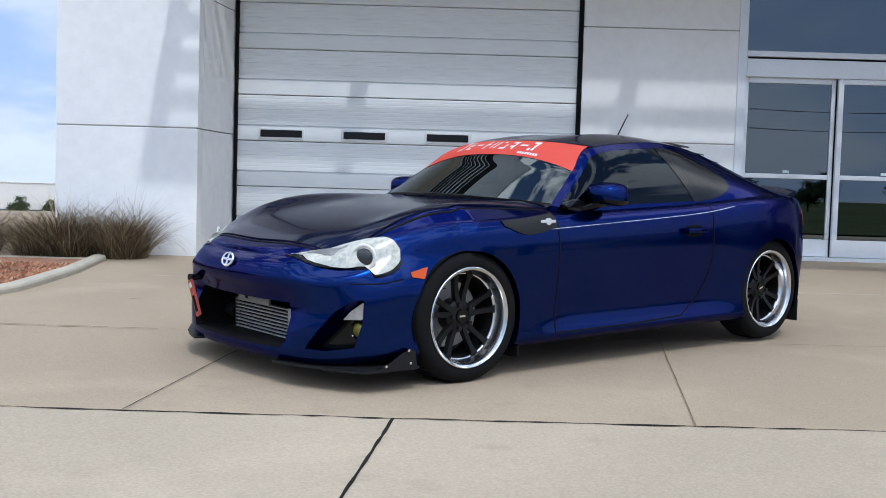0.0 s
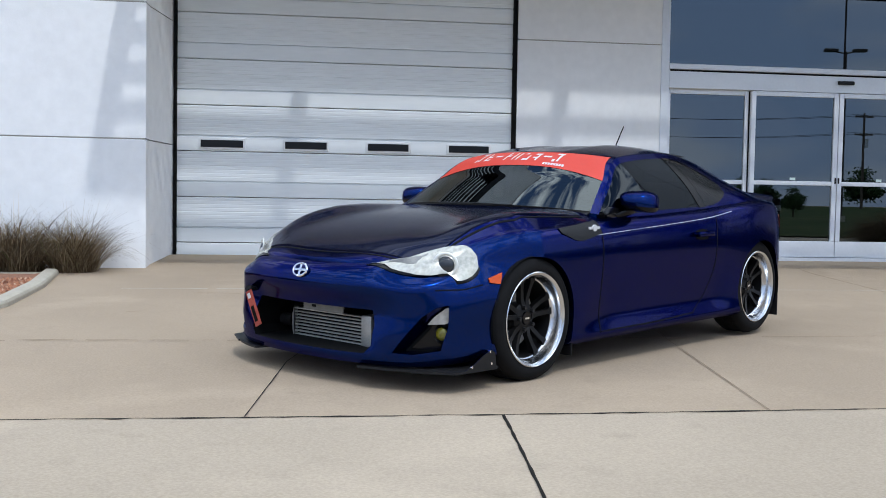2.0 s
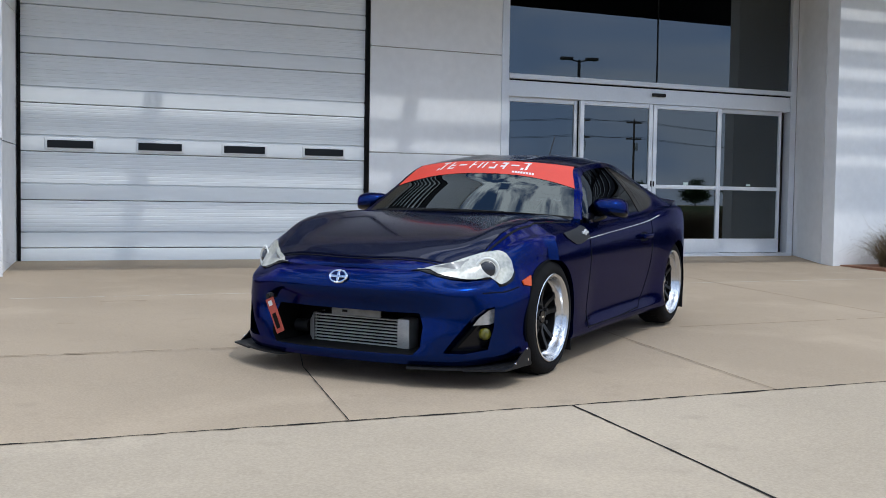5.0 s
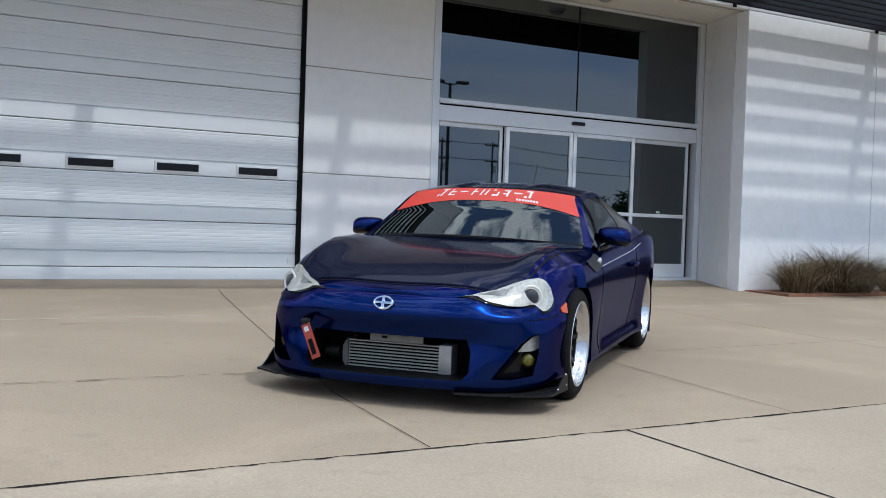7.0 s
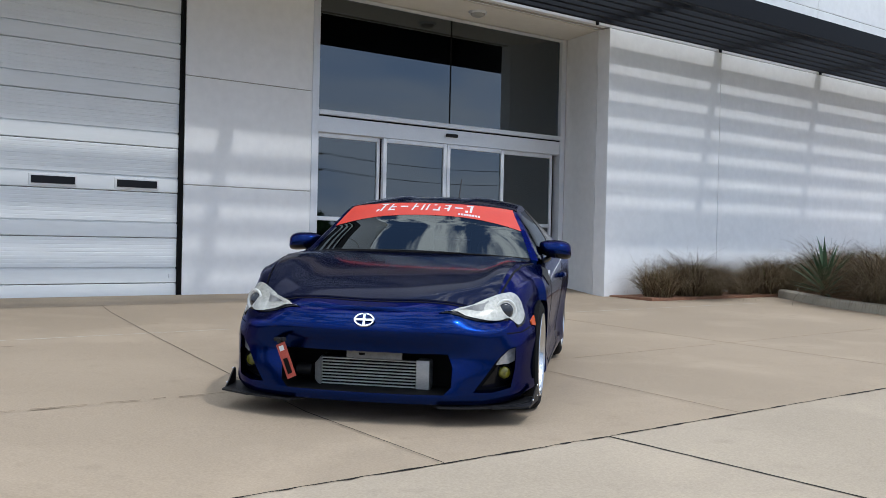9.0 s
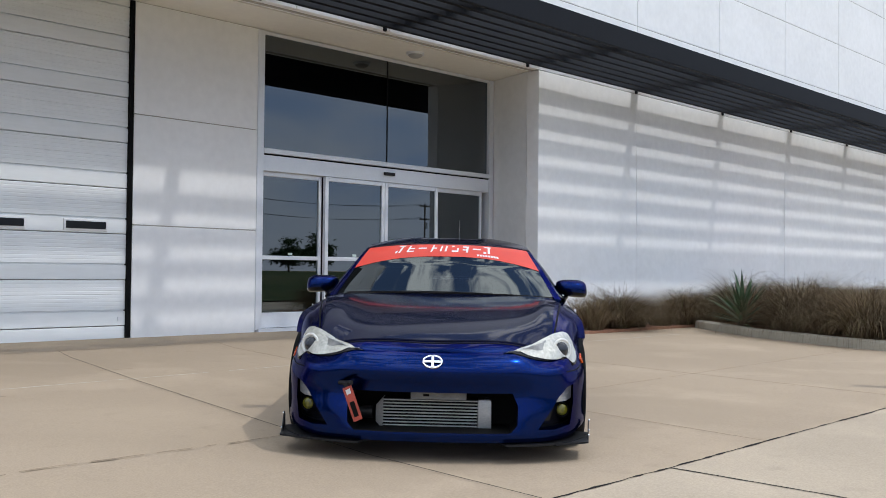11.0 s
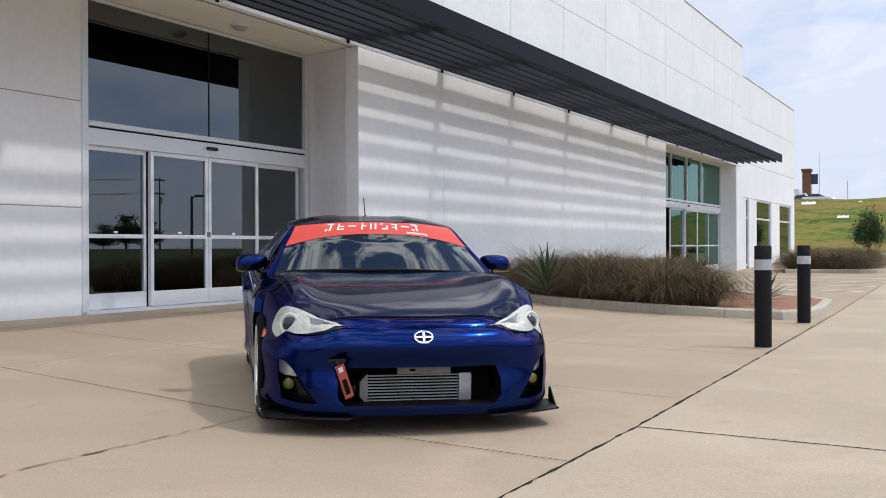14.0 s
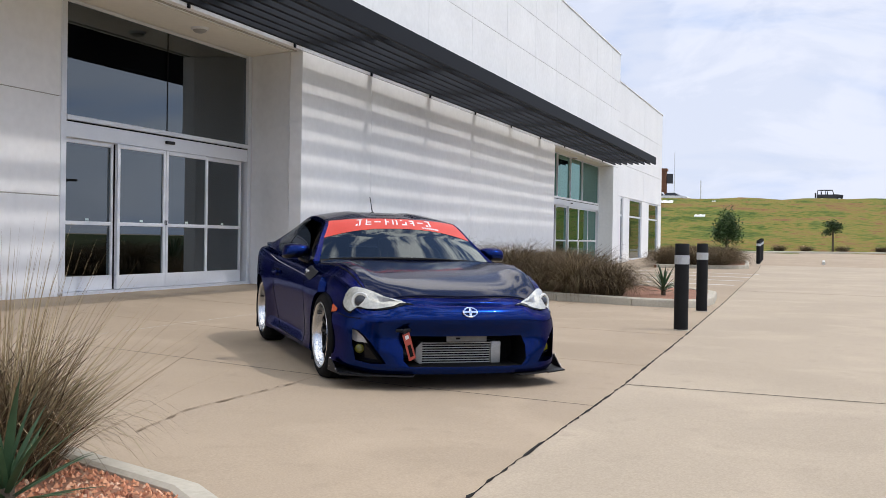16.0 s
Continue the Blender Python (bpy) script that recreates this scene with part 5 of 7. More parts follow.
    part("mirror_stalk", b, M_GLOSSBLACK, mir, smooth=50)
    # mud flaps, canards, tail lamp
    for ax in (0.0, -2.335):
        b = box_bm(ax - 0.318, ax - 0.310, min(s * 0.68, s * 0.800), max(s * 0.68, s * 0.800), 0.085, 0.22, bevel=0.003)
        part("mud_flap", b, M_BLACK, car, "black rubber mud flap")
    can = part("canard", prism_bm([(0.51, 0.106), (0.305, 0.106), (0.315, 0.178), (0.335, 0.190), (0.38, 0.172), (0.45, 0.130)],
               lambda p, d: (p[0], s * (d - 0.10 * max(0, p[0] - 0.30)), p[1]), 0.822, 0.828), M_BLACK, car, "black splitter end fin with rivets")
    for rx, rz in ((0.34, 0.13), (0.46, 0.125), (0.35, 0.185)):
        b = bmesh.new()
        bm_cyl(b, (rx, s * (0.826 - 0.10 * max(0, rx - 0.30)), rz), (rx, s * (0.832 - 0.10 * max(0, rx - 0.30)), rz), 0.006, seg=10)
        part("rivet", b, M_CHROME, can)
    decal("tail_lamp", [(-2.755, 0.665), (-2.875, 0.66), (-2.965, 0.665)], [(-2.695, 0.735), (-2.855, 0.772), (-2.985, 0.775)], "side", M_TAIL, car, 0.006, 10, 6, "red and clear tail lamp", sign=s)

# splitter plate following the nose
def split_pt(u, v):
    k = -1 + 2 * u
    p = PLAN[min(int(abs(k) * 24), 24)]
    q = PLAN[min(int(abs(k) * 24) + 1, 25)]
    p = p.lerp(q, abs(k) * 24 - int(abs(k) * 24))
    out = 1.004 + 0.020 * abs(k)
    inner = 0.80
    f = inner + (out - inner) * v
    return Vector((p.x * f + 0.0, math.copysign(p.y * f, k), 0.112))


def splitter_bm(side):
    """Half of the splitter: a thin plate under the bumper corner, out to the end fin."""
    bm = bmesh.new()
    g = [[bm.verts.new(split_pt(0.5 + side * 0.5 * (0.36 + 0.64 * i / 30), j / 4)) for j in range(5)] for i in range(31)]
    fs = []
    for i in range(30):
        for j in range(4):
            fs.append(bm.faces.new((g[i][j], g[i + 1][j], g[i + 1][j + 1], g[i][j + 1])))
    r = bmesh.ops.extrude_face_region(bm, geom=fs)
    for v in r["geom"]:
        if isinstance(v, bmesh.types.BMVert):
            v.co.z -= 0.009
    return bm


for s in (1, -1):
    splitter = part("splitter", splitter_bm(s), M_BLACK, car, "flat black front splitter")
    part("splitter_end", prism_bm([(0.30, 0.66), (0.30, 0.827), (0.56, 0.802), (0.66, 0.63), (0.60, 0.57)], lambda p, d: (p[0], s * p[1], d), 0.100, 0.109), M_BLACK, splitter)

# intake with intercooler
ic = part("intercooler", box_bm(0.525, 0.568, -0.262, 0.228, 0.152, 0.312, bevel=0.004), M_BLACKGAP, car, "raw aluminium bar-and-plate intercooler")
for k in range(10):
    b = box_bm(0.54, 0.585, -0.262, 0.228, 0.154 + 0.0162 * k, 0.1602 + 0.0162 * k, bevel=0.0015)
    part("fin_bar", b, M_IC, ic)
b = box_bm(0.49, 0.590, 0.228, 0.300, 0.150, 0.314, bevel=0.012)
part("end_tank", b, M_IC, ic, smooth=40)
b = bmesh.new()
r0 = [b.verts.new((x, -0.262, z)) for x, z in ((0.59, 0.152), (0.49, 0.152), (0.49, 0.314), (0.59, 0.314))]
r1 = [b.verts.new((x, -0.300, z)) for x, z in ((0.57, 0.19), (0.50, 0.19), (0.50, 0.27), (0.57, 0.27))]
for j in range(4):
    b.faces.new((r0[j], r0[(j + 1) % 4], r1[(j + 1) % 4], r1[j]))
b.faces.new(r1)
part("end_tank", b, M_IC, ic)
b = bmesh.new()
bm_cyl(b, (0.54, -0.32, 0.232), (0.54, -0.40, 0.232), 0.032, seg=20)
part("boost_pipe", b, M_BLACK, ic, smooth=40)
part("plate_bracket", box_bm(0.64, 0.652, -0.115, 0.170, 0.318, 0.360, bevel=0.004), material("grey_bracket", (0.20, 0.20, 0.19), 0.6, vary=0.3, scale=30), car)
b = box_bm(0.645, 0.654, -0.05, -0.02, 0.334, 0.346)
part("intake_back", box_bm(0.44, 0.455, -0.46, 0.46, 0.14, 0.36), M_BLACKGAP, car)
part("number_holder_clip", b, M_BLACKGAP, car)

# emblem: plain oval ring with a crossbar
em = on_body((1.6, 0, 0.520), (-1, 0, 0), 0.006)
emq = Matrix.Translation(em) @ Vector((0.93, 0, 0.36)).to_track_quat("Z", "Y").to_matrix().to_4x4()
b = bmesh.new()
rr = []
for k in range(44):
    a = 2 * math.pi * k / 44
    o = Vector((math.cos(a) * 0.047, math.sin(a) * 0.030, 0))
    nrm = Vector((math.cos(a), math.sin(a), 0))
    rr.append([b.verts.new(emq @ (o + nrm * 0.006 * math.cos(t) + Vector((0, 0, 0.006 * math.sin(t) + 0.003)))) for t in (0, 1.05, 2.1, 3.14, 4.2, 5.2)])
for k in range(44):
    for j in range(6):
        b.faces.new((rr[k][j], rr[(k + 1) % 44][j], rr[(k + 1) % 44][(j + 1) % 6], rr[k][(j + 1) % 6]))
emblem = part("emblem", b, M_CHROME, car, "chrome oval nose emblem", smooth=60)
b = bmesh.new()
for pts in ((-0.05, -0.006, 0.05, 0.006), (-0.007, -0.030, 0.007, 0.030), (-0.03, -0.004, 0.03, 0.004)):
    bm_box(b, pts[0], pts[2], pts[1], pts[3], 0.0, 0.006, bevel=0.002)
for v in b.verts:
    v.co = emq @ v.co
part("emblem_bar", b, M_CHROME, emblem)

# tow strap hanging at the intake's side
b = bmesh.new()
def strap_row(t):
    return Vector((0.750 - 0.02 * t, -0.430 + 0.058 * t, 0.385 - 0.170 * t))
pts = [strap_row(t / 6) for t in range(7)]
across = Vector((0.05, 0.9, 0.42)).normalized() * 0.024
rows = [[b.verts.new(p + across), b.verts.new(p - across), b.verts.new(p - across + Vector((-0.008, 0, 0))), b.verts.new(p + across + Vector((-0.008, 0, 0)))] for p in pts]
for p, q in zip(rows, rows[1:]):
    for j in range(4):
        b.faces.new((p[j], p[(j + 1) % 4], q[(j + 1) % 4], q[j]))
b.faces.new(rows[0]); b.faces.new(rows[-1])
strap = part("tow_strap", b, M_STRAP, car, "faded red webbing tow strap")
b = bmesh.new()
bm_cyl(b, (0.69, -0.475, 0.398), (0.760, -0.405, 0.408), 0.011, seg=12)
bm_cyl(b, (0.58, -0.440, 0.390), (0.752, -0.436, 0.396), 0.012, seg=12)
part("strap_bracket", b, M_BLACK, strap, smooth=40)
for t in (0.16, 0.66):
    c = strap_row(t)
    b = bmesh.new()
    vs = bm_box(b, 0.001, 0.003, -0.012, 0.012, -0.016 if t < 0.5 else -0.040, 0.010 if t < 0.5 else 0.040)
    for v in b.verts:
        v.co = c + Vector((v.co.x, 0, 0)) + across.normalized() * v.co.y + (pts[-1] - pts[0]).normalized() * v.co.z
    part("strap_print", b, M_BLACKGAP if t > 0.5 else M_WHITEVINYL, strap)

# scuttle, wipers, antenna, tail
part("scuttle", patch_bm(lambda u, v: Vector((-0.50 - 0.12 * u - 0.12 * abs(2 * v - 1) ** 2, -0.70 + 1.4 * v, 0.803 + 0.012 * u - 0.03 * abs(2 * v - 1) ** 3)), 4, 20, 0.02, (0, 0, -1)), M_BLACK, car, smooth=40)
for y0, y1 in ((0.30, -0.28), (-0.14, -0.62)):
    b = bmesh.new()
    rows = []
    for k in range(9):
        t = k / 8
        p = top_pt(0.006 + 0.012 * t * (1 - 0.6 * t), (y0 + (y1 - y0) * t) / 0.72, 0.004)
        rows.append([b.verts.new(p + Vector((0.004 * math.cos(a), 0, 0.004 * math.sin(a)))) for a in (0.0, 1.05, 2.09, 3.14, 4.19, 5.24)])
    for p, q in zip(rows, rows[1:]):
        for j in range(6):
            b.faces.new((p[j], p[(j + 1) % 6], q[(j + 1) % 6], q[j]))
    b.faces.new(rows[0])
    b.faces.new(rows[-1][::-1])
    part("wiper", b, M_BLACK, car)
b = bmesh.new()
a0 = top_pt(0.585, 0.10, 0.0)
bm_cyl(b, a0, a0 + Vector((-0.03, 0, 0.02)), 0.018, 0.012, seg=14)
bm_cyl(b, a0 + Vector((-0.03, 0, 0.015)), a0 + Vector((-0.13, 0.0, 0.16)), 0.0045, 0.0035, seg=8)
part("antenna", b, M_BLACK, car, smooth=40)
b = bmesh.new()
g = []
for i in range(25):
    w = -1 + i / 12
    x0 = -2.885 + 0.20 * abs(w) ** 2.2
    z0 = 0.872 - 0.03 * abs(w) ** 3
    g.append([b.verts.new((x0 + dx, w * 0.70, z0 + dz)) for dx, dz in ((0.12, -0.04), (0.02, 0.012), (-0.05, 0.03), (-0.06, 0.018), (0.0, -0.045))])
for p, q in zip(g, g[1:]):
    for j in range(5):
        b.faces.new((p[j], p[(j + 1) % 5], q[(j + 1) % 5], q[j]))
b.faces.new(g[0]); b.faces.new(g[-1])
part("boot_spoiler", b, M_CARBON, car, "black carbon boot lid spoiler", smooth=35)

# ---- planting, kerbs and site ----
def island_material(name, stops, rough=0.75, trans=0.0):
    """Leaf surface: every blade takes its own colour between the stops."""
    m = bpy.data.materials.new(name)
    m.use_nodes = True
    nt = m.node_tree
    bs = nt.nodes["Principled BSDF"]
    bs.inputs["Roughness"].default_value = rough
    bs.inputs["Specular IOR Level"].default_value = 0.3
    ge = nt.nodes.new("ShaderNodeNewGeometry")
    rp = nt.nodes.new("ShaderNodeValToRGB")
    while len(rp.color_ramp.elements) < len(stops):
        rp.color_ramp.elements.new(0.5)
    for e, (p, c) in zip(rp.color_ramp.elements, stops):
        e.position = p
        e.color = (*c, 1)
    nt.links.new(ge.outputs["Random Per Island"], rp.inputs["Fac"])
    tc = nt.nodes.new("ShaderNodeTexCoord")
    nz = nt.nodes.new("ShaderNodeTexNoise")
    nz.inputs["Scale"].default_value = 5.0
    nt.links.new(tc.outputs["Object"], nz.inputs["Vector"])
    mr = nt.nodes.new("ShaderNodeMapRange")
    mr.inputs["To Min"].default_value = 0.6
    mr.inputs["To Max"].default_value = 1.4
    nt.links.new(nz.outputs["Fac"], mr.inputs["Value"])
    hs = nt.nodes.new("ShaderNodeHueSaturation")
    nt.links.new(mr.outputs["Result"], hs.inputs["Value"])
    info = nt.nodes.new("ShaderNodeObjectInfo")
    each = nt.nodes.new("ShaderNodeMapRange")
    each.inputs["To Min"].default_value = 0.72
    each.inputs["To Max"].default_value = 1.35
    nt.links.new(info.outputs["Random"], each.inputs["Value"])
    dim = nt.nodes.new("ShaderNodeHueSaturation")
    nt.links.new(each.outputs["Result"], dim.inputs["Value"])
    nt.links.new(rp.outputs["Color"], dim.inputs["Color"])
    nt.links.new(dim.outputs["Color"], hs.inputs["Color"])
    nt.links.new(hs.outputs["Color"], bs.inputs["Base Color"])
    if trans > 0:
        out = nt.nodes["Material Output"]
        tl = nt.nodes.new("ShaderNodeBsdfTranslucent")
        nt.links.new(hs.outputs["Color"], tl.inputs["Color"])
        mx = nt.nodes.new("ShaderNodeMixShader")
        mx.inputs["Fac"].default_value = trans
        nt.links.new(bs.outputs["BSDF"], mx.inputs[1])
        nt.links.new(tl.outputs["BSDF"], mx.inputs[2])
        nt.links.new(mx.outputs["Shader"], out.inputs["Surface"])
    return m


M_GRASS = island_material("dry_brown_grass", [(0.0, (0.038, 0.024, 0.013)), (0.4, (0.085, 0.056, 0.031)), (0.75, (0.160, 0.115, 0.064)), (0.93, (0.36, 0.28, 0.17)), (1.0, (0.12, 0.13, 0.045))], 0.8, 0.25)
M_STRAW = island_material("straw_seed_stalks", [(0.0, (0.22, 0.155, 0.08)), (0.6, (0.44, 0.34, 0.19)), (1.0, (0.62, 0.51, 0.32))], 0.8, 0.15)
M_YUCCA = island_material("grey_green_yucca_leaf", [(0.0, (0.035, 0.075, 0.035)), (0.6, (0.06, 0.115, 0.055)), (1.0, (0.11, 0.16, 0.085))], 0.5, 0.1)
M_LEAF = island_material("dark_green_leaves", [(0.0, (0.018, 0.040, 0.014)), (0.6, (0.045, 0.085, 0.028)), (1.0, (0.085, 0.13, 0.045))], 0.6, 0.2)
M_BARK = material("brown_bark", (0.10, 0.075, 0.05), 0.9, vary=0.4, scale=9, bump=0.5, bump_scale=40)
M_GRAVEL = material("red_brown_gravel", (0.30, 0.145, 0.085), 0.9, vary=0.45, scale=20, bump=0.8, bump_scale=90)
M_CHIP = island_material("red_granite_chips", [(0.0, (0.19, 0.075, 0.045)), (0.5, (0.46, 0.20, 0.11)), (0.85, (0.58, 0.30, 0.17)), (1.0, (0.64, 0.48, 0.35))], 0.85)


def mesh_of(name, verts, faces, mat, smooth=False):
    me = bpy.data.meshes.new(name)
    me.from_pydata(verts, [], faces)
    me.materials.append(mat)
    if smooth:
        for p in me.polygons:
            p.use_smooth = True
    return me


def blade_strip(verts, faces, root, azim, elev, length, width, droop, segs, rnd, square=False):
    """One blade: a tapering strip that leaves the root at an angle and bows over."""
    p = Vector(root)
    side = Vector((-math.sin(azim), math.cos(azim), 0)) if not square else Vector((math.cos(azim + rnd.uniform(-2, 2)), math.sin(azim + rnd.uniform(-2, 2)), 0)).normalized()
    n0 = len(verts)
    a = elev
    step = length / segs
    for k in range(segs + 1):
        f = k / segs
        w = width * (1 - 0.9 * f * f) * 0.5
        verts.append(p - side * w)
        verts.append(p + side * w)
        p = p + Vector((math.cos(azim) * math.cos(a), math.sin(azim) * math.cos(a), math.sin(a))) * step
        a -= droop / segs * (0.5 + f)
    for k in range(segs):
        i = n0 + 2 * k
        faces.append((i, i + 1, i + 3, i + 2))


def clump_meshes(seed, n, height, spread, stalks, stalk_len, stalk_open, bow=(50, 150), rise=(48, 88)):
    rnd = random.Random(seed)
    v, f = [], []
    for k in range(n):
        az = rnd.uniform(0, 2 * math.pi)
        r = spread * 0.42 * math.sqrt(rnd.random())
        ra = rnd.uniform(0, 2 * math.pi)
        el = radians(rnd.uniform(*rise))
        blade_strip(v, f, (r * math.cos(ra), r * math.sin(ra), -0.02), az, el, height * rnd.uniform(0.75, 1.35), rnd.uniform(0.004, 0.008), radians(rnd.uniform(*bow)), 6, rnd, True)
    leaves = mesh_of("leaves", v, f, M_GRASS)
    v, f = [], []
    for k in range(stalks):
        az = rnd.uniform(0, 2 * math.pi)
        r = spread * 0.25 * math.sqrt(rnd.random())
        el = radians(rnd.uniform(90 - stalk_open, 88))
        blade_strip(v, f, (r * math.cos(az), r * math.sin(az), 0.0), az, el, stalk_len * rnd.uniform(0.6, 1.1), rnd.uniform(0.0040, 0.0065), radians(rnd.uniform(3, 22)), 4, rnd, True)
    return leaves, mesh_of("seed_stalks", v, f, M_STRAW)


CLUMPS = [clump_meshes(s, 1500, 0.72, 0.62, 34, 0.95, 26) for s in (1, 2, 3)]
CLUMP_BARE = [clump_meshes(s, 2300, 0.92, 0.50, 6, 0.85, 20, (100, 190), (42, 88)) for s in (7, 8, 9)]
CLUMP_NEAR = clump_meshes(11, 2600, 0.62, 0.55, 420, 1.02, 60)


def grass_clump(x, y, z, meshes, scale, turn, label, group):
    leaves, stalks = meshes
    o = new("ornamental_grass", leaves)
    tagged(o, label, "grass clump", group)
    o.matrix_world = pose(x, y, z, 0, 0, turn) @ Matrix.Diagonal((scale[0], scale[0], scale[1], 1))
    s = new("seed_stalks", stalks)
    s.parent = o
    return o


def yucca_leaf_mesh(seed, length, width):
    rnd = random.Random(seed)
    bm = bmesh.new()
    prev = None
    for k in range(8):
        f = k / 7
        w = width * (0.55 + 0.9 * f * (1 - f) * 1.8) * (1 - f ** 3) * 0.5 + 0.001
        x = length * f
        z = -0.10 * length * f * f * rnd.uniform(0.9, 1.1)
        row = [bm.verts.new((x, -w, z + w * 0.35)), bm.verts.new((x, 0, z)), bm.verts.new((x, w, z + w * 0.35))]
        if prev:
            bm.faces.new((prev[0], row[0], row[1], prev[1]))
            bm.faces.new((prev[1], row[1], row[2], prev[2]))
        prev = row
    me = bpy.data.meshes.new("leaf")
    bm.to_mesh(me)
    bm.free()
    me.materials.append(M_YUCCA)
    for p in me.polygons:
        p.use_smooth = True
    return me


YUCCA_LEAVES = [yucca_leaf_mesh(s, 0.62, 0.058) for s in (1, 2, 3)]


def yucca(x, y, z, scale, seed, label, n=34):
    rnd = random.Random(seed)
    e = empty("yucca", pose(x, y, z), label, "yucca plant", "yuccas")
    for k in range(n):
        az = 360 * (k * 0.618034 % 1) + rnd.uniform(-8, 8)
        el = 8 + 74 * (k / n) + rnd.uniform(-6, 6)
        o = new("leaf", YUCCA_LEAVES[k % 3])
        o.parent = e
        s = scale * rnd.uniform(0.8, 1.1)
        o.matrix_local = pose(0, 0, 0.05 + 0.12 * scale * k / n, 0, -el, az) @ Matrix.Scale(s, 4)
    b = bmesh.new()
    bm_cyl(b, (0, 0, -0.03), (0, 0, 0.2 * scale), 0.06 * scale, 0.045 * scale, seg=10)
    part("stem", b, M_BARK, e)
    return e


def kerb_piece(bm, p, q, w, h, z_of):
    """A kerb length with a rounded top from p to q; its body lies to the right of the way."""
    d = Vector((q[0] - p[0], q[1] - p[1])).normalized()
    n = Vector((d.y, -d.x))
    prof = ((0, -0.12), (0, h * 0.55), (0.012, h * 0.85), (0.04, h), (w - 0.02, h), (w, h - 0.015), (w, -0.12))
    rows = []
    for c in (p, q):
        rows.append([bm.verts.new((c[0] + n.x * a, c[1] + n.y * a, z_of(*c) + z)) for a, z in prof])
    for i in range(len(prof) - 1):
        bm.faces.new((rows[0][i], rows[0][i + 1], rows[1][i + 1], rows[1][i]))
    bm.faces.new(rows[0])
    bm.faces.new(rows[1][::-1])


def planter(name, edge, inner, w, h, bed_z, label, lengths=1.5):
    """An island bed: kerb lengths along the edge points, and a gravel bed inside."""
    bm = bmesh.new()
    ring = [bm.verts.new((x, y, ground_z(x, y) + bed_z)) for x, y in inner]
    bm.faces.new(ring)
    low = bmesh.ops.extrude_face_region(bm, geom=bm.faces[:])
    bmesh.ops.translate(bm, verts=[g for g in low["geom"] if isinstance(g, bmesh.types.BMVert)], vec=(0, 0, -0.3))
    bmesh.ops.triangulate(bm, faces=bm.faces[:])
    bed = thing(name, bm, M_GRAVEL, label, "planting bed", kind="structure")
    for p, q in zip(edge, edge[1:]):
        L = math.hypot(q[0] - p[0], q[1] - p[1])
        n = max(1, round(L / lengths))
        for k in range(n):
            g = 0.005 / L
            a, c = k / n + g, (k + 1) / n - g
            b = bmesh.new()
            kerb_piece(b, (p[0] + (q[0] - p[0]) * a, p[1] + (q[1] - p[1]) * a), (p[0] + (q[0] - p[0]) * c, p[1] + (q[1] - p[1]) * c), w, h, ground_z)
            part("kerb", b, M_KERB, bed, smooth=30)
    return bed


def chips(bed, x0, x1, y0, y1, n, seed, inside, dz, size=0.011):
    rnd = random.Random(seed)
    v, f = [], []
    for k in range(n):
        x, y = rnd.uniform(x0, x1), rnd.uniform(y0, y1)
        if not inside(x, y):
            continue
        z = ground_z(x, y) + dz
        s = size * rnd.uniform(0.6, 1.5)
        i = len(v)
        for a, b, c in ((1, 0, -0.3), (-0.5, 0.8, -0.3), (-0.5, -0.8, -0.3), (0.1, 0.1, 0.7), (-0.2, 0.35, 0.55)):
            t = rnd.uniform(0, 6.28) if a == 1 else t
            v.append((x + s * (a * math.cos(t) - b * math.sin(t)), y + s * (a * math.sin(t) + b * math.cos(t)), z + s * c * rnd.uniform(0.7, 1.2)))
        f += [(i, i + 1, i + 4, i + 3), (i + 1, i + 2, i + 4), (i + 2, i, i + 3), (i + 2, i + 3, i + 4)]
    o = new("gravel_chips", mesh_of("gravel_chips", v, f, M_CHIP))
    o.parent = bed
    return tagged(o, kind="stuff")


# bed beside the pier
EDGE_L = [(-6.35, -1.75), (-6.22, -2.8), (-6.16, -4.1), (-6.32, -5.0), (-6.70, -5.6), (-6.93, -6.2), (-7.13, -6.75), (-7.45, -7.15), (-8.0, -7.4), (-12.0, -7.5)]
bed_l = planter("ground_bed_left", EDGE_L, [(x - 0.1, y + 0.05) for x, y in EDGE_L] + [(-12.0, -2.0), (-6.5, -2.0)], 0.13, 0.055, 0.03, "red gravel planting bed with a low concrete kerb", 1.6)


def bed_edge(y):
    """The kerb's x beside the apron at a given y."""
    for (xa, ya), (xb, yb) in zip(EDGE_L, EDGE_L[1:]):
        if yb <= y <= ya:
            return xa + (xb - xa) * (ya - y) / (ya - yb)
    return -7.6


chips(bed_l, -9.2, -6.3, -7.4, -4.8, 14000, 5, lambda x, y: x < bed_edge(y) - 0.15, 0.036)
chips(bed_l, -8.0, -6.2, -4.8, -2.45, 2600, 6, lambda x, y: x < bed_edge(y) - 0.15, 0.036, 0.018)
part("walk_slab", box_bm(-8.0, -6.38, -2.05, -1.70, 0.02, ground_z(-6, -2.2) + 0.03, bevel=0.01), M_KERB, bed_l)
for k, (x, y, sc, hz) in enumerate(((-6.80, -1.50, 0.95, 0.78), (-6.28, -1.45, 0.84, 0.76), (-7.12, -1.52, 0.74, 0.6))):
    grass_clump(x, y, ground_z(x, y), CLUMPS[k % 3], (sc, hz), 50 * k, "dry brown ornamental grass clump against the white pier", "grasses beside the pier")
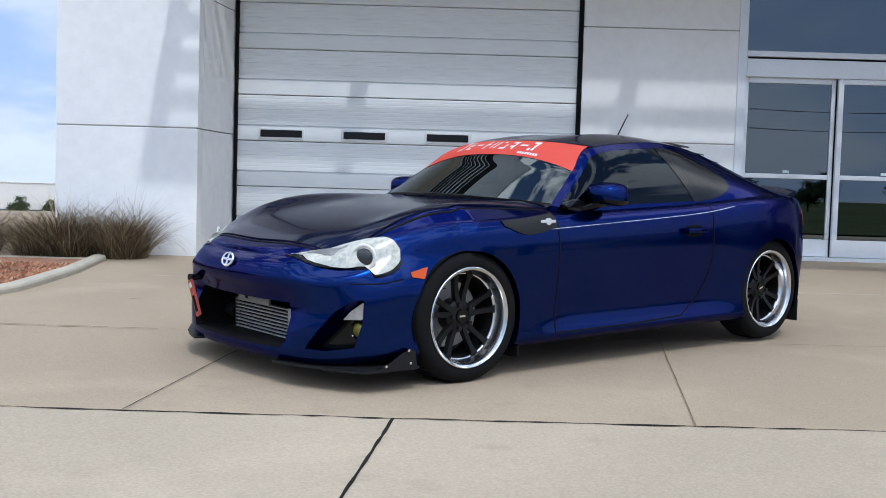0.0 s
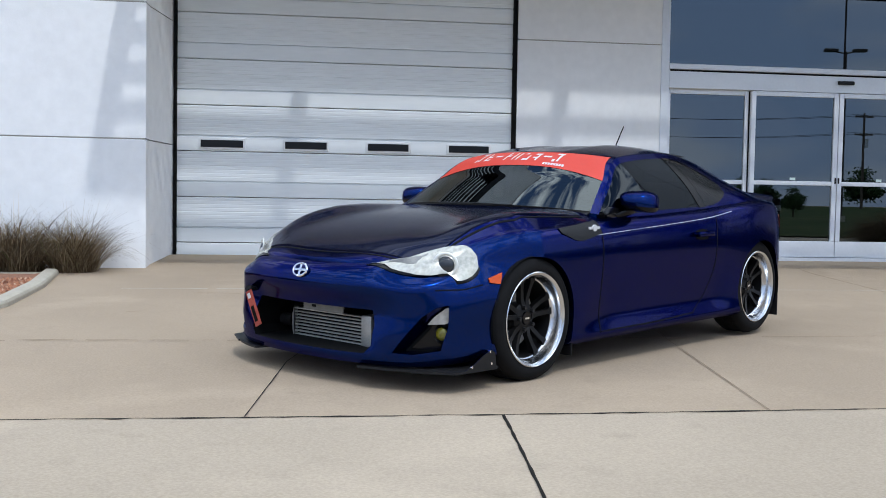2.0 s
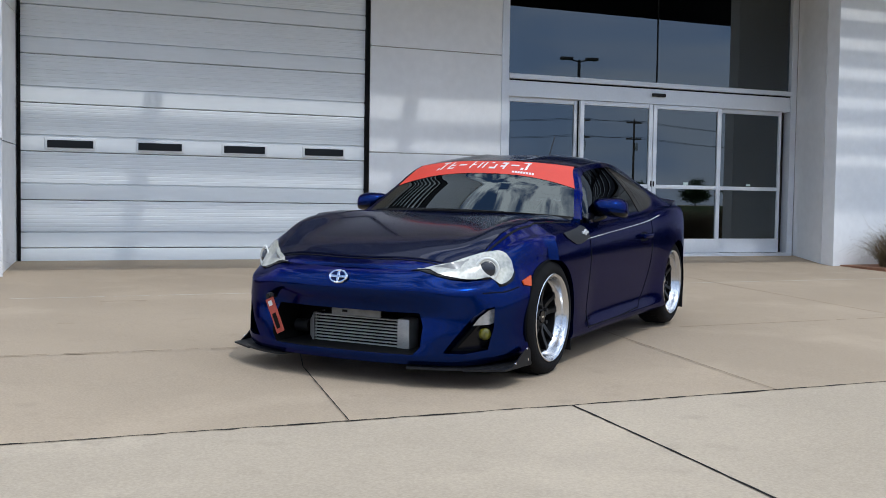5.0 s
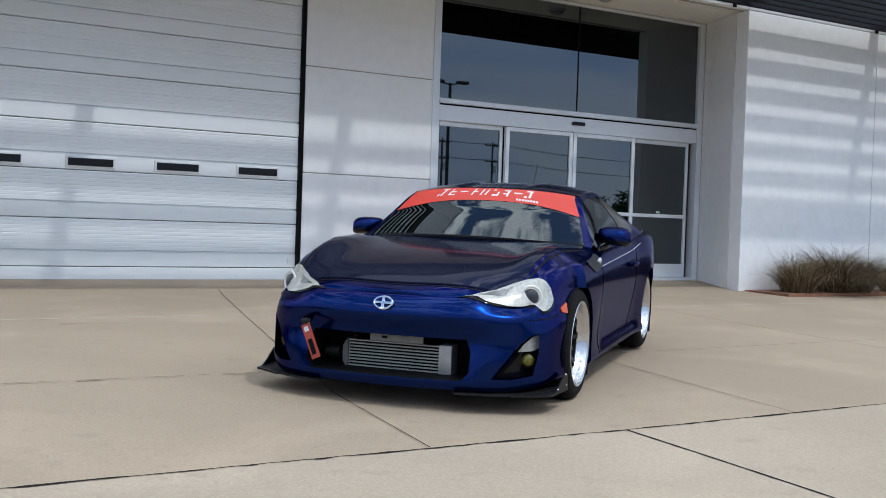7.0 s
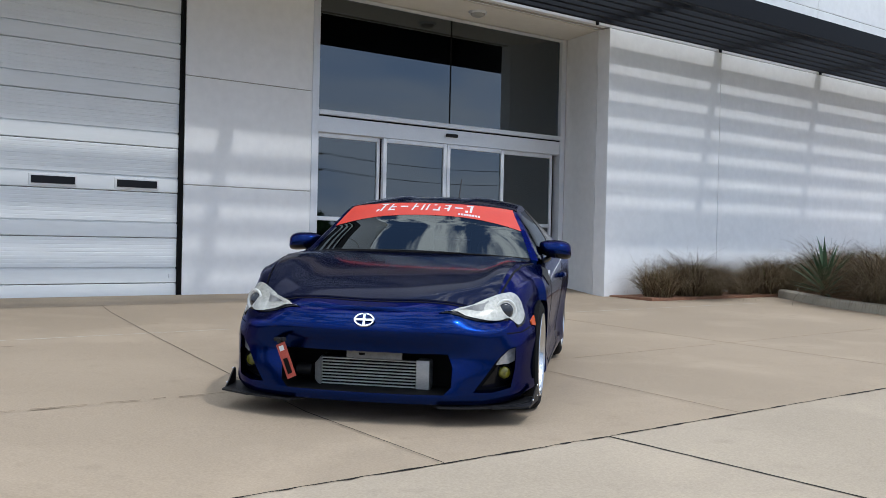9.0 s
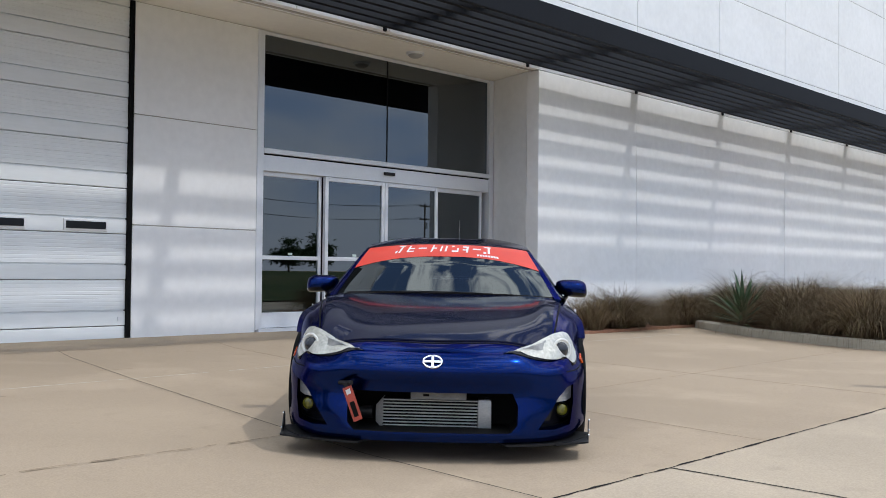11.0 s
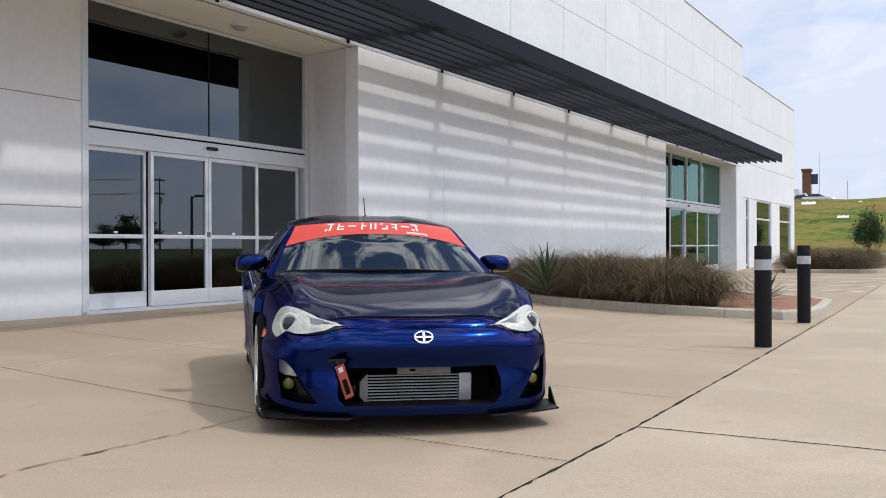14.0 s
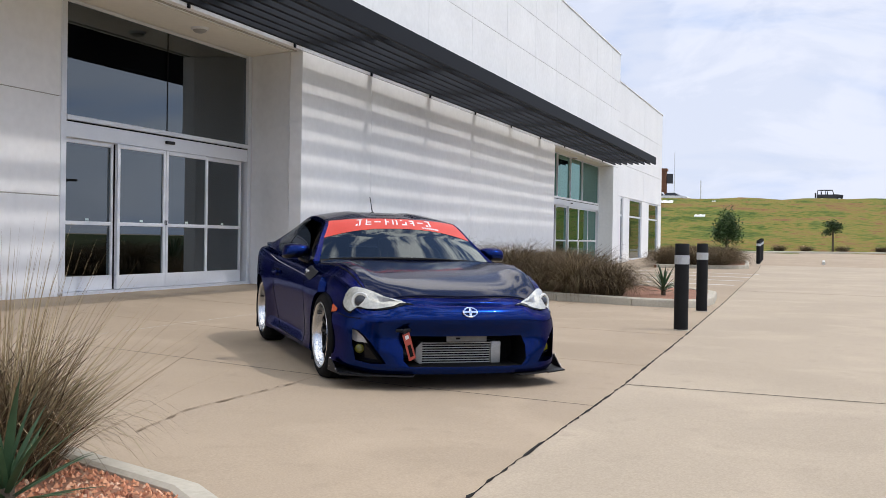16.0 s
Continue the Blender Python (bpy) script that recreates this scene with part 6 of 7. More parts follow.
for k, (x, y, sc, hz) in enumerate(((-7.85, -1.2, 0.9, 0.66), (-8.3, -2.1, 1.0, 0.66), (-8.9, -1.3, 1.0, 0.64), (-7.15, -3.35, 0.92, 0.66), (-8.1, -3.4, 1.0, 0.62), (-9.0, -2.6, 1.1, 0.62), (-8.7, -4.3, 1.0, 0.7))):
    grass_clump(x, y, ground_z(x, y), CLUMPS[k % 3], (sc, hz), 70 * k, "brown ornamental grass clump in the red gravel bed", "grasses in the gravel bed")
grass_clump(-7.30, -5.92, 0.03, CLUMP_NEAR, (0.88, 0.95), 15, "dry grass clump with long straw stalks in red gravel", "grasses in the gravel bed")
grass_clump(-8.05, -5.65, 0.03, CLUMP_NEAR, (0.9, 0.85), 190, "dry grass clump with long straw stalks in red gravel", "grasses in the gravel bed")
yucca(-7.78, -6.42, 0.03, 0.62, 4, "green yucca in the red gravel bed", 30)

# island beside the bollards
EDGE_R = [(7.4, -1.95), (6.3, -3.5), (5.70, -4.95), (5.38, -6.2), (5.40, -6.95), (5.75, -7.25), (6.9, -7.29), (8.8, -7.15), (9.7, -6.7), (10.2, -5.9), (12.4, -2.0)]
planter("ground_bed_right", EDGE_R[::-1], [(7.5, -1.9)] + [(x + (0.1 if x < 8 else -0.1), y + 0.08) for x, y in EDGE_R[1:]], 0.15, 0.125, 0.10, "brown mulch island with a concrete kerb", 1.75)
n = 0
for x, y in [(8.35, -2.9), (7.98, -3.5), (7.42, -3.95), (7.12, -4.5), (6.86, -5.15), (6.72, -5.75), (8.75, -2.8), (8.35, -3.5), (8.05, -4.15), (7.75, -4.8), (7.5, -5.4), (9.4, -3.0), (9.0, -3.7), (8.7, -4.4), (8.4, -5.05), (9.9, -3.6), (9.5, -4.6), (9.1, -2.2)]:
    x -= 0.65
    rnd_s = 0.84 + 0.38 * ((n * 7) % 5) / 5
    grass_clump(x, y, ground_z(x, y) + 0.10, CLUMP_BARE[n % 3], (rnd_s, 0.92 * rnd_s), 61 * n, "dense brown ornamental grass on the kerbed island", "grasses on the island")
    n += 1
yucca(7.0, -6.45, ground_z(7.0, -6.4) + 0.10, 0.72, 9, "green yucca at the end of the kerbed island")
yucca(6.85, -3.05, ground_z(6.8, -3.0) + 0.09, 1.12, 12, "large green yucca beside brown grass near the white wall", 46)

# strip along the front
thing("ground_bed_front", box_bm(X_REV + 0.12, X_R2A - 0.4, -1.86, FAC - 0.004, 0.0, 0.145, bevel=0.01), M_GRAVEL, "gravel strip along the white front wall", "planting bed", kind="structure")
for k in range(24):
    x = 4.85 + 0.66 * k + 0.1 * math.sin(k * 2.3)
    s = 0.80 + 0.14 * math.sin(k * 1.7)
    grass_clump(x, -1.62 + 0.08 * math.sin(k * 3.1), 0.15, (CLUMPS if k % 3 == 0 else CLUMP_BARE)[k % 2], (s, s * 0.92), 77 * k, "brown ornamental grass along the white front wall", "grasses along the front")

# far island
EDGE_F = [(29.2, -3.0), (29.6, -4.6), (30.3, -5.9), (30.9, -6.25), (34.8, -6.0), (35.3, -5.6), (36.0, -3.0)]
planter("ground_bed_far", EDGE_F[::-1], [(x + (0.1 if x < 33 else -0.1), y + 0.1) for x, y in EDGE_F], 0.15, 0.14, 0.10, "far mulch island with a concrete kerb", 2.4)
for k in range(20):
    x, y = 30.2 + 1.0 * (k % 5) + 0.3 * (k // 5 % 2), -3.2 - 0.65 * (k // 5)
    grass_clump(x, y, ground_z(x, y) + 0.08, CLUMP_BARE[k % 2], (1.15, 0.98), 83 * k, "brown ornamental grass on the far kerbed island", "grasses on the far island")
yucca(34.0, -5.3, ground_z(34.0, -5.3) + 0.08, 0.85, 21, "green yucca at the end of the far island")

# ---- bollards ----
M_BOLLARD = material("black_bollard_paint", (0.010, 0.010, 0.011), 0.7, vary=0.3, scale=6, bump=0.1, bump_scale=30, spec=0.2)
M_BAND = material("silver_reflective_band", (0.50, 0.51, 0.52), 0.32, metal=0.35, vary=0.25, scale=14, stretch=(6, 6, 1))


def bollard(x, y, h, r, label, group):
    e = empty("bollard", pose(x, y, ground_z(x, y)), label, "bollard", group)
    b = bmesh.new()
    seg = 32
    prof = ((r, -0.05), (r, h * 0.82), (r, h - 0.008), (r - 0.006, h), (0.0, h + 0.002))
    rows = [[b.verts.new((q * math.cos(2 * math.pi * k / seg), q * math.sin(2 * math.pi * k / seg), z)) for k in range(seg)] for q, z in prof[:-1]]
    for p, q in zip(rows, rows[1:]):
        for k in range(seg):
            b.faces.new((p[k], p[(k + 1) % seg], q[(k + 1) % seg], q[k]))
    b.faces.new(rows[-1])
    part("post", b, M_BOLLARD, e, smooth=40)
    b = bmesh.new()
    z0, z1 = h * 0.762, h * 0.865
    for rr in (r + 0.0035,):
        bm_cyl(b, (0, 0, z0), (0, 0, z1), rr, seg=seg)
    part("band", b, M_BAND, e, "silver reflective band", smooth=40)
    b = bmesh.new()
    bm_cyl(b, (0, 0, -0.02), (0, 0, 0.012), r + 0.012, r + 0.006, seg=seg)
    part("base_collar", b, M_KERB, e, smooth=40)
    return e


bollard(1.49, -7.44, 0.985, 0.080, "black steel bollard with a silver reflective band", "bollards by the drive")
bollard(4.90, -7.30, 0.985, 0.080, "black steel bollard with a silver reflective band", "bollards by the drive")
for k in range(4):
    bollard(35.2 + 1.3 * k, -6.35 + 0.03 * k, 1.0, 0.088, "far black bollard with a silver band beside the island", "far bollards")

# ---- parking stripes ----
M_STRIPE = material("worn_white_line_paint", (0.66, 0.65, 0.61), 0.8, vary=0.25, scale=5)
for x in (14.6, 17.6, 20.7, 24.0):
    b = bmesh.new()
    ys_ = [-7.0 + 0.125 * k for k in range(33)]
    rows = [[b.verts.new((x + 0.02 * math.sin(y) + s * 0.10, y, ground_z(x, y) + 0.009)) for s in (-1, 1)] for y in ys_]
    for p, q in zip(rows, rows[1:]):
        b.faces.new((p[0], p[1], q[1], q[0]))
    tagged(part("parking_stripe", b, M_STRIPE, ground), "worn white parking stripe")
for k in range(7):
    b = bmesh.new()
    x = 36.0 + 0.6 * k
    y = -9.0 - 2.8 * k
    bm_box(b, x, x + 4.6, y, y + 0.11, ground_z(x, y) + 0.004, ground_z(x + 4.6, y) + 0.008)
    tagged(part("parking_stripe", b, M_STRIPE, ground), "worn white parking stripe")


# ---- hill ----
def field_material(name, stops, scale, bump):
    """Rough grass slope: broad patches, tufts and fine grain."""
    m = bpy.data.materials.new(name)
    m.use_nodes = True
    nt = m.node_tree
    bs = nt.nodes["Principled BSDF"]
    bs.inputs["Roughness"].default_value = 0.95
    bs.inputs["Specular IOR Level"].default_value = 0.1
    tc = nt.nodes.new("ShaderNodeTexCoord")
    def nz(s, d, st):
        mp = nt.nodes.new("ShaderNodeMapping")
        mp.inputs["Scale"].default_value = st
        n = nt.nodes.new("ShaderNodeTexNoise")
        n.inputs["Scale"].default_value = s
        n.inputs["Detail"].default_value = d
        n.inputs["Roughness"].default_value = 0.65
        nt.links.new(tc.outputs["Object"], mp.inputs["Vector"])
        nt.links.new(mp.outputs["Vector"], n.inputs["Vector"])
        return n.outputs["Fac"]
    add = nt.nodes.new("ShaderNodeMath")
    add.operation = "MULTIPLY_ADD"
    add.inputs[1].default_value = 0.80
    nt.links.new(nz(scale * 9, 6, (1, 1.2, 1)), add.inputs[0])
    nt.links.new(nz(scale, 7, (0.55, 1, 1)), add.inputs[2])
    rp = nt.nodes.new("ShaderNodeValToRGB")
    while len(rp.color_ramp.elements) < len(stops):
        rp.color_ramp.elements.new(0.5)
    for e, (p, c) in zip(rp.color_ramp.elements, stops):
        e.position = p
        e.color = (*c, 1)
    nt.links.new(add.outputs[0], rp.inputs["Fac"])
    nt.links.new(rp.outputs["Color"], bs.inputs["Base Color"])
    bp = nt.nodes.new("ShaderNodeBump")
    bp.inputs["Strength"].default_value = bump
    bp.inputs["Distance"].default_value = 0.25
    nt.links.new(nz(2.2, 8, (1, 1, 1)), bp.inputs["Height"])
    nt.links.new(bp.outputs["Normal"], bs.inputs["Normal"])
    return m


M_HILL = field_material("rough_hill_grass", [(0.70, (0.038, 0.072, 0.010)), (0.81, (0.090, 0.124, 0.019)), (0.90, (0.184, 0.166, 0.033)), (0.99, (0.23, 0.155, 0.05)), (1.0, (0.19, 0.095, 0.043))], 0.14, 0.9)
M_LAWN = field_material("dark_lawn_grass", [(0.65, (0.018, 0.036, 0.010)), (0.85, (0.036, 0.058, 0.016)), (1.0, (0.07, 0.075, 0.03))], 0.05, 0.5)


def hill_z(x, y):
    xf = 48.3 - 0.55 * (y + 5.0)
    xf = max(36.0, min(75.0, xf))
    u = (x - xf) / (150.0 - xf)
    south = step(-44.0, -22.0, y)
    if u <= 0 or south == 0:
        return ground_z(x, y) - 0.06 - 0.3 * (1 - south)
    if u <= 1:
        wob = 0.16 * math.sin(x * 0.31 + y * 0.17) * math.sin(y * 0.23) + 0.10 * math.sin(x * 0.9 + 1.3 * y)
        return (0.5 + 7.2 * u + wob * min(1, 4 * u) * 0.7 + 0.10 * math.sin(y * 0.61) * u) * south - 0.3 * (1 - south)
    return (max(7.3, 7.70 - 0.16 * (x - 150.0)) + 0.10 * math.sin(y * 0.61)) * south - 0.3 * (1 - south)


bm = bmesh.new()
hx = [36, 40, 43, 46, 48, 50, 53] + [56 + 4 * k for k in range(24)] + [150, 152, 155, 170, 260, 500]
hy = [-220, -150, -100, -75] + [-60 + 3.0 * k for k in range(44)] + [76, 95, 130, 200, 320]
hv = [[bm.verts.new((x, y, hill_z(x, y))) for y in hy] for x in hx]
for i in range(len(hx) - 1):
    for j in range(len(hy) - 1):
        bm.faces.new((hv[i][j], hv[i + 1][j], hv[i + 1][j + 1], hv[i][j + 1]))
thing("ground_hill", bm, M_HILL, "long grassy hillside with dry yellow and bare red patches", "hill", kind="structure", smooth=60)
b = bmesh.new()
kp = [(40.5, 9.2), (44.5, 2.0), (48.2, -4.9), (51.0, -10.0), (56.0, -19.0), (64.0, -33.5)]
for p, q in zip(kp, kp[1:]):
    kerb_piece(b, q, p, 0.2, 0.12, ground_z)
thing("trim_far_kerb", b, M_KERB, "low concrete kerb along the foot of the hill", "kerb", kind="structure", smooth=30)
bm = bmesh.new()
lx = [-300, -120, -60, -30, -10, 10, 20, 26, 30, 34, 40, 50, 65, 90, 140, 300]
ly = [-14.6, -17, -20, -25, -32, -42, -60, -90, -150, -400]
lv = [[bm.verts.new((x, y, ground_z(x, y) + 0.04)) for y in ly] for x in lx]
for i in range(len(lx) - 1):
    for j in range(len(ly) - 1):
        bm.faces.new((lv[i][j], lv[i][j + 1], lv[i + 1][j + 1], lv[i + 1][j]))
thing("ground_lawn", bm, M_LAWN, "dark lawn across the drive", "lawn", kind="structure")


# ---- trees and bushes ----
def tree_meshes(seed, height, trunk_h, radius, leaves, leaf, flat=1.0):
    rnd = random.Random(seed)
    bm = bmesh.new()
    r0 = 0.03 * height + 0.01
    bm_cyl(bm, (0, 0, -0.1), (0.02 * height, 0, trunk_h), r0, r0 * 0.7, seg=9)
    tips = []
    for k in range(9):
        az = k * 2.4 + rnd.uniform(-0.4, 0.4)
        el = radians(rnd.uniform(25, 80))
        L = radius * rnd.uniform(0.55, 0.95)
        a = Vector((0.02 * height, 0, trunk_h * rnd.uniform(0.75, 1.0)))
        c = a + Vector((math.cos(az) * math.cos(el), math.sin(az) * math.cos(el), math.sin(el) * flat)) * L
        bm_cyl(bm, a, c, r0 * 0.45, r0 * 0.12, seg=6)
        tips.append(c)
        d = c + Vector((rnd.uniform(-1, 1), rnd.uniform(-1, 1), rnd.uniform(0, 1))) * radius * 0.35
        bm_cyl(bm, a.lerp(c, 0.6), d, r0 * 0.2, r0 * 0.08, seg=5)
        tips.append(d)
    tips.append(Vector((0, 0, height * 0.86)))
    v, f = [], []
    for k in range(leaves):
        t = tips[k % len(tips)]
        o = Vector((rnd.gauss(0, 1), rnd.gauss(0, 1), rnd.gauss(0, 0.8) * flat)) * radius * 0.27
        p = t + o
        if p.z < trunk_h * 0.45:
            continue
        a = Vector((rnd.uniform(-1, 1), rnd.uniform(-1, 1), rnd.uniform(-0.7, 0.7))).normalized()
        c = a.cross(Vector((rnd.uniform(-1, 1), rnd.uniform(-1, 1), rnd.uniform(-1, 1)))).normalized()
        s = leaf * rnd.uniform(0.6, 1.4)
        i = len(v)
        v += [p - a * s, p + c * s * 0.4, p + a * s, p - c * s * 0.4]
        f.append((i, i + 1, i + 2, i + 3))
    return finish("trunk", bm, M_BARK, 50), mesh_of("crown", v, f, M_LEAF)


def tree(name, meshes, x, y, z, turn, scale, label, category, group=""):
    e = empty(name, pose(x, y, z, 0, 0, turn) @ Matrix.Scale(scale, 4), label, category, group)
    for nm, me in zip(("trunk", "crown"), meshes):
        o = new(nm, me)
        o.parent = e
    return e


BUSH = tree_meshes(3, 2.35, 0.45, 0.72, 5200, 0.065, 1.75)
SMALL_TREE = tree_meshes(5, 1.9, 1.25, 0.52, 1500, 0.06, 0.8)
BIG_TREE = tree_meshes(8, 7.5, 2.4, 3.0, 5200, 0.30, 0.8)
tree("bush", BUSH, 48.0, -3.95, 0.45, 0, 1.0, "dark green bush at the foot of the hill", "bush")
tree("small_tree", SMALL_TREE, 52.0, -9.4, hill_z(52, -9.4), 0, 1.0, "young staked tree at the foot of the hill", "tree", "young trees")
tree("small_tree", SMALL_TREE, 53.0, -14.2, hill_z(53, -14.2), 90, 1.05, "young staked tree at the foot of the hill", "tree", "young trees")
for k, (x, y) in enumerate(((50.9, -8.0), (51.9, -9.9), (50.2, -6.6), (53.2, -12.0))):
    grass_clump(x, y, hill_z(x, y), CLUMPS[k % 3], (0.9, 0.6), 40 * k, "rough grass tuft along the far kerb", "tufts at the hill foot")

# litter on the slope
M_SHEET = material("white_plastic_sheet", (0.75, 0.75, 0.74), 0.5, vary=0.1, scale=6)
for x, y, w in ((85.0, 1.6, 0.95), (120.0, 9.5, 1.6), (128.0, 4.6, 0.5), (118.0, -19.0, 0.5), (76.0, 6.2, 0.5)):
    b = bmesh.new()
    rnd = random.Random(x)
    g = [[b.verts.new((0.5 * (i / 5 - 0.5) * w, (j / 7 - 0.5) * w, 0.18 * w * rnd.random() * (1 - abs(i / 2.5 - 1)) + 0.02 + 0.2 * w * i / 5)) for j in range(8)] for i in range(6)]
    for i in range(5):
        for j in range(7):
            b.faces.new((g[i][j], g[i + 1][j], g[i + 1][j + 1], g[i][j + 1]))
    o = thing("plastic_sheet", b, M_SHEET, "crumpled white plastic sheet on the grass slope", "plastic sheet", "litter on the slope", smooth=60)
    o.location = (x, y, hill_z(x, y) - 0.01)

# ---- vehicles on the crest ----
M_TYREFAR = material("black_tyre_rubber", (0.015, 0.015, 0.015), 0.85, vary=0.2)
M_JEEP = material("black_offroad_paint", (0.012, 0.012, 0.013), 0.3, vary=0.2, coat=0.4)
M_WHITECAR = material("white_car_paint", (0.72, 0.73, 0.74), 0.3, vary=0.04, coat=0.6)
M_BLUEVAN = material("blue_car_paint", (0.03, 0.07, 0.22), 0.3, vary=0.1, coat=0.6)
M_FARGLASS = material("dark_car_glass", (0.02, 0.024, 0.03), 0.08, coat=0.6)


def wheels(parent, places, r, w):
    for x, y in places:
        b = bmesh.new()
        bm_cyl(b, (x, y - w / 2, r), (x, y + w / 2, r), r, seg=18)
        t = part("wheel", b, M_TYREFAR, parent, smooth=50)
        b = bmesh.new()
        bm_cyl(b, (x, y - w / 2 - 0.01, r), (x, y + w / 2 + 0.01, r), r * 0.55, seg=14)
        part("rim", b, M_ALU, t)


def extrude_profile(b, prof, y0, y1):
    p = [b.verts.new((x, y0, z)) for x, z in prof]
    q = [b.verts.new((x, y1, z)) for x, z in prof]
    for k in range(len(prof)):
        b.faces.new((p[k], p[(k + 1) % len(prof)], q[(k + 1) % len(prof)], q[k]))
    b.faces.new(p[::-1])
    b.faces.new(q)


jeep = empty("off_road_vehicle", pose(153.0, -9.6, 7.22, 0, 0, -90), "open black off-road vehicle parked on the hill crest", "vehicle")
b = bmesh.new()
extrude_profile(b, [(-1.85, 0.55), (-1.85, 1.15), (0.55, 1.15), (0.65, 1.2), (1.75, 1.1), (1.8, 0.6)], -0.72, 0.72)
part("body", b, M_JEEP, jeep)
for x in (-1.75, -0.65, 0.55):
    for y in (-0.66, 0.66):
        b = bmesh.new()
        bm_cyl(b, (x, y, 1.1), (x + (-0.22 if x > 0 else 0.05), y, 1.80), 0.045, seg=8)
        part("roll_bar", b, M_JEEP, jeep)
for y in (-0.66, 0.66):
    b = bmesh.new()
    bm_cyl(b, (-1.72, y, 1.80), (0.35, y, 1.80), 0.05, seg=8)
    part("roll_bar", b, M_JEEP, jeep)
for x in (-1.70, -0.6, 0.33):
    b = bmesh.new()
    bm_cyl(b, (x, -0.66, 1.80), (x, 0.66, 1.80), 0.05, seg=8)
    part("roll_bar", b, M_JEEP, jeep)
for x in (-0.35, -1.2):
    for y in (-0.35, 0.35):
        part("seat", box_bm(x - 0.1, x + 0.08, y - 0.22, y + 0.22, 1.0, 1.62, bevel=0.05), M_JEEP, jeep)
for s in (-1, 1):
    part("fender", box_bm(0.75, 1.85, 0.62 * s - 0.22, 0.62 * s + 0.22, 0.92, 1.02, bevel=0.03), M_JEEP, jeep)
b = bmesh.new()
bm_cyl(b, (-2.12, 0, 1.05), (-1.9, 0, 1.05), 0.38, seg=18)
part("spare_wheel", b, M_TYREFAR, jeep)
wheels(jeep, ((-1.15, -0.78), (-1.15, 0.78), (1.3, -0.78), (1.3, 0.78)), 0.42, 0.26)


def saloon(x, y, z, turn, mat, label):
    e = empty("parked_car", pose(x, y, z, 0, 0, turn), label, "car", "cars on the crest")
    b = bmesh.new()
    extrude_profile(b, [(-2.2, 0.35), (-2.25, 0.75), (-2.15, 0.95), (-1.5, 1.0), (1.1, 0.95), (2.1, 0.8), (2.25, 0.6), (2.2, 0.32)], -0.85, 0.85)
    body = part("body", b, mat, e)
    b = bmesh.new()
    extrude_profile(b, [(-1.75, 0.96), (-1.05, 1.40), (0.15, 1.42), (1.05, 0.94)], -0.70, 0.70)
    part("cabin", b, M_FARGLASS, e)
    part("roof", box_bm(-1.1, 0.2, -0.66, 0.66, 1.39, 1.45, bevel=0.03), mat, e)
    wheels(e, ((-1.35, -0.8), (-1.35, 0.8), (1.4, -0.8), (1.4, 0.8)), 0.32, 0.2)
    return e


saloon(155.0, 13.2, 7.32, -100, M_WHITECAR, "white saloon car parked on the hill crest")
saloon(158.0, 15.8, 7.28, -80, M_BLUEVAN, "blue car parked on the hill crest")
truck = empty("box_truck", pose(165.0, 18.6, 7.25, 0, 0, -90), "white box truck parked on the hill crest", "truck")
part("box_body", box_bm(-3.6, 1.2, -1.05, 1.05, 0.7, 2.75, bevel=0.04), M_WHITECAR, truck)
b = bmesh.new()
extrude_profile(b, [(1.3, 0.5), (1.3, 2.1), (2.0, 2.1), (2.5, 1.4), (3.2, 1.25), (3.3, 0.5)], -0.95, 0.95)
part("cab", b, M_WHITECAR, truck)
part("cab_window", box_bm(1.75, 2.0, -0.96, 0.96, 1.4, 1.95), M_FARGLASS, truck)
wheels(truck, ((-2.4, -0.9), (-2.4, 0.9), (2.5, -0.9), (2.5, 0.9)), 0.42, 0.26)
M_TOWER = material("rust_brown_steel", (0.17, 0.075, 0.04), 0.8, vary=0.2, scale=2)
tw = empty("sign_tower", pose(230.0, 26.0, 7.4), "brown sign tower with a dark side panel", "sign tower")
part("shaft", box_bm(-0.9, 0.9, -0.85, 0.85, -0.3, 9.8, bevel=0.05), M_TOWER, tw)
part("cap", box_bm(-1.1, 1.1, -1.05, 1.05, 9.8, 10.4, bevel=0.05), M_TOWER, tw)
part("sign_panel", box_bm(-0.3, 0.3, -2.3, -0.9, 7.0, 9.2, bevel=0.04), M_JEEP, tw)
b = bmesh.new()
bm_cyl(b, (0, -2.6, -0.3), (0, -2.6, 14.0), 0.12, 0.06, seg=8)
part("mast", b, M_ALU, tw)
b = bmesh.new()
bm_cyl(b, (0, 0, -0.3), (0, 0, 5.2), 0.14, 0.09, seg=8)
o = thing("sign_post", b, M_ALU, "thin grey post on the hill crest", "post", smooth=40)
o.location = (180, 12.0, 6.9)

# ---- far side of the street ----
M_DARKPOLE = material("dark_bronze_pole", (0.05, 0.042, 0.035), 0.5, vary=0.2)
M_TIMBER = material("weathered_pole_timber", (0.14, 0.11, 0.085), 0.9, vary=0.35, scale=5, stretch=(1, 1, 0.2))


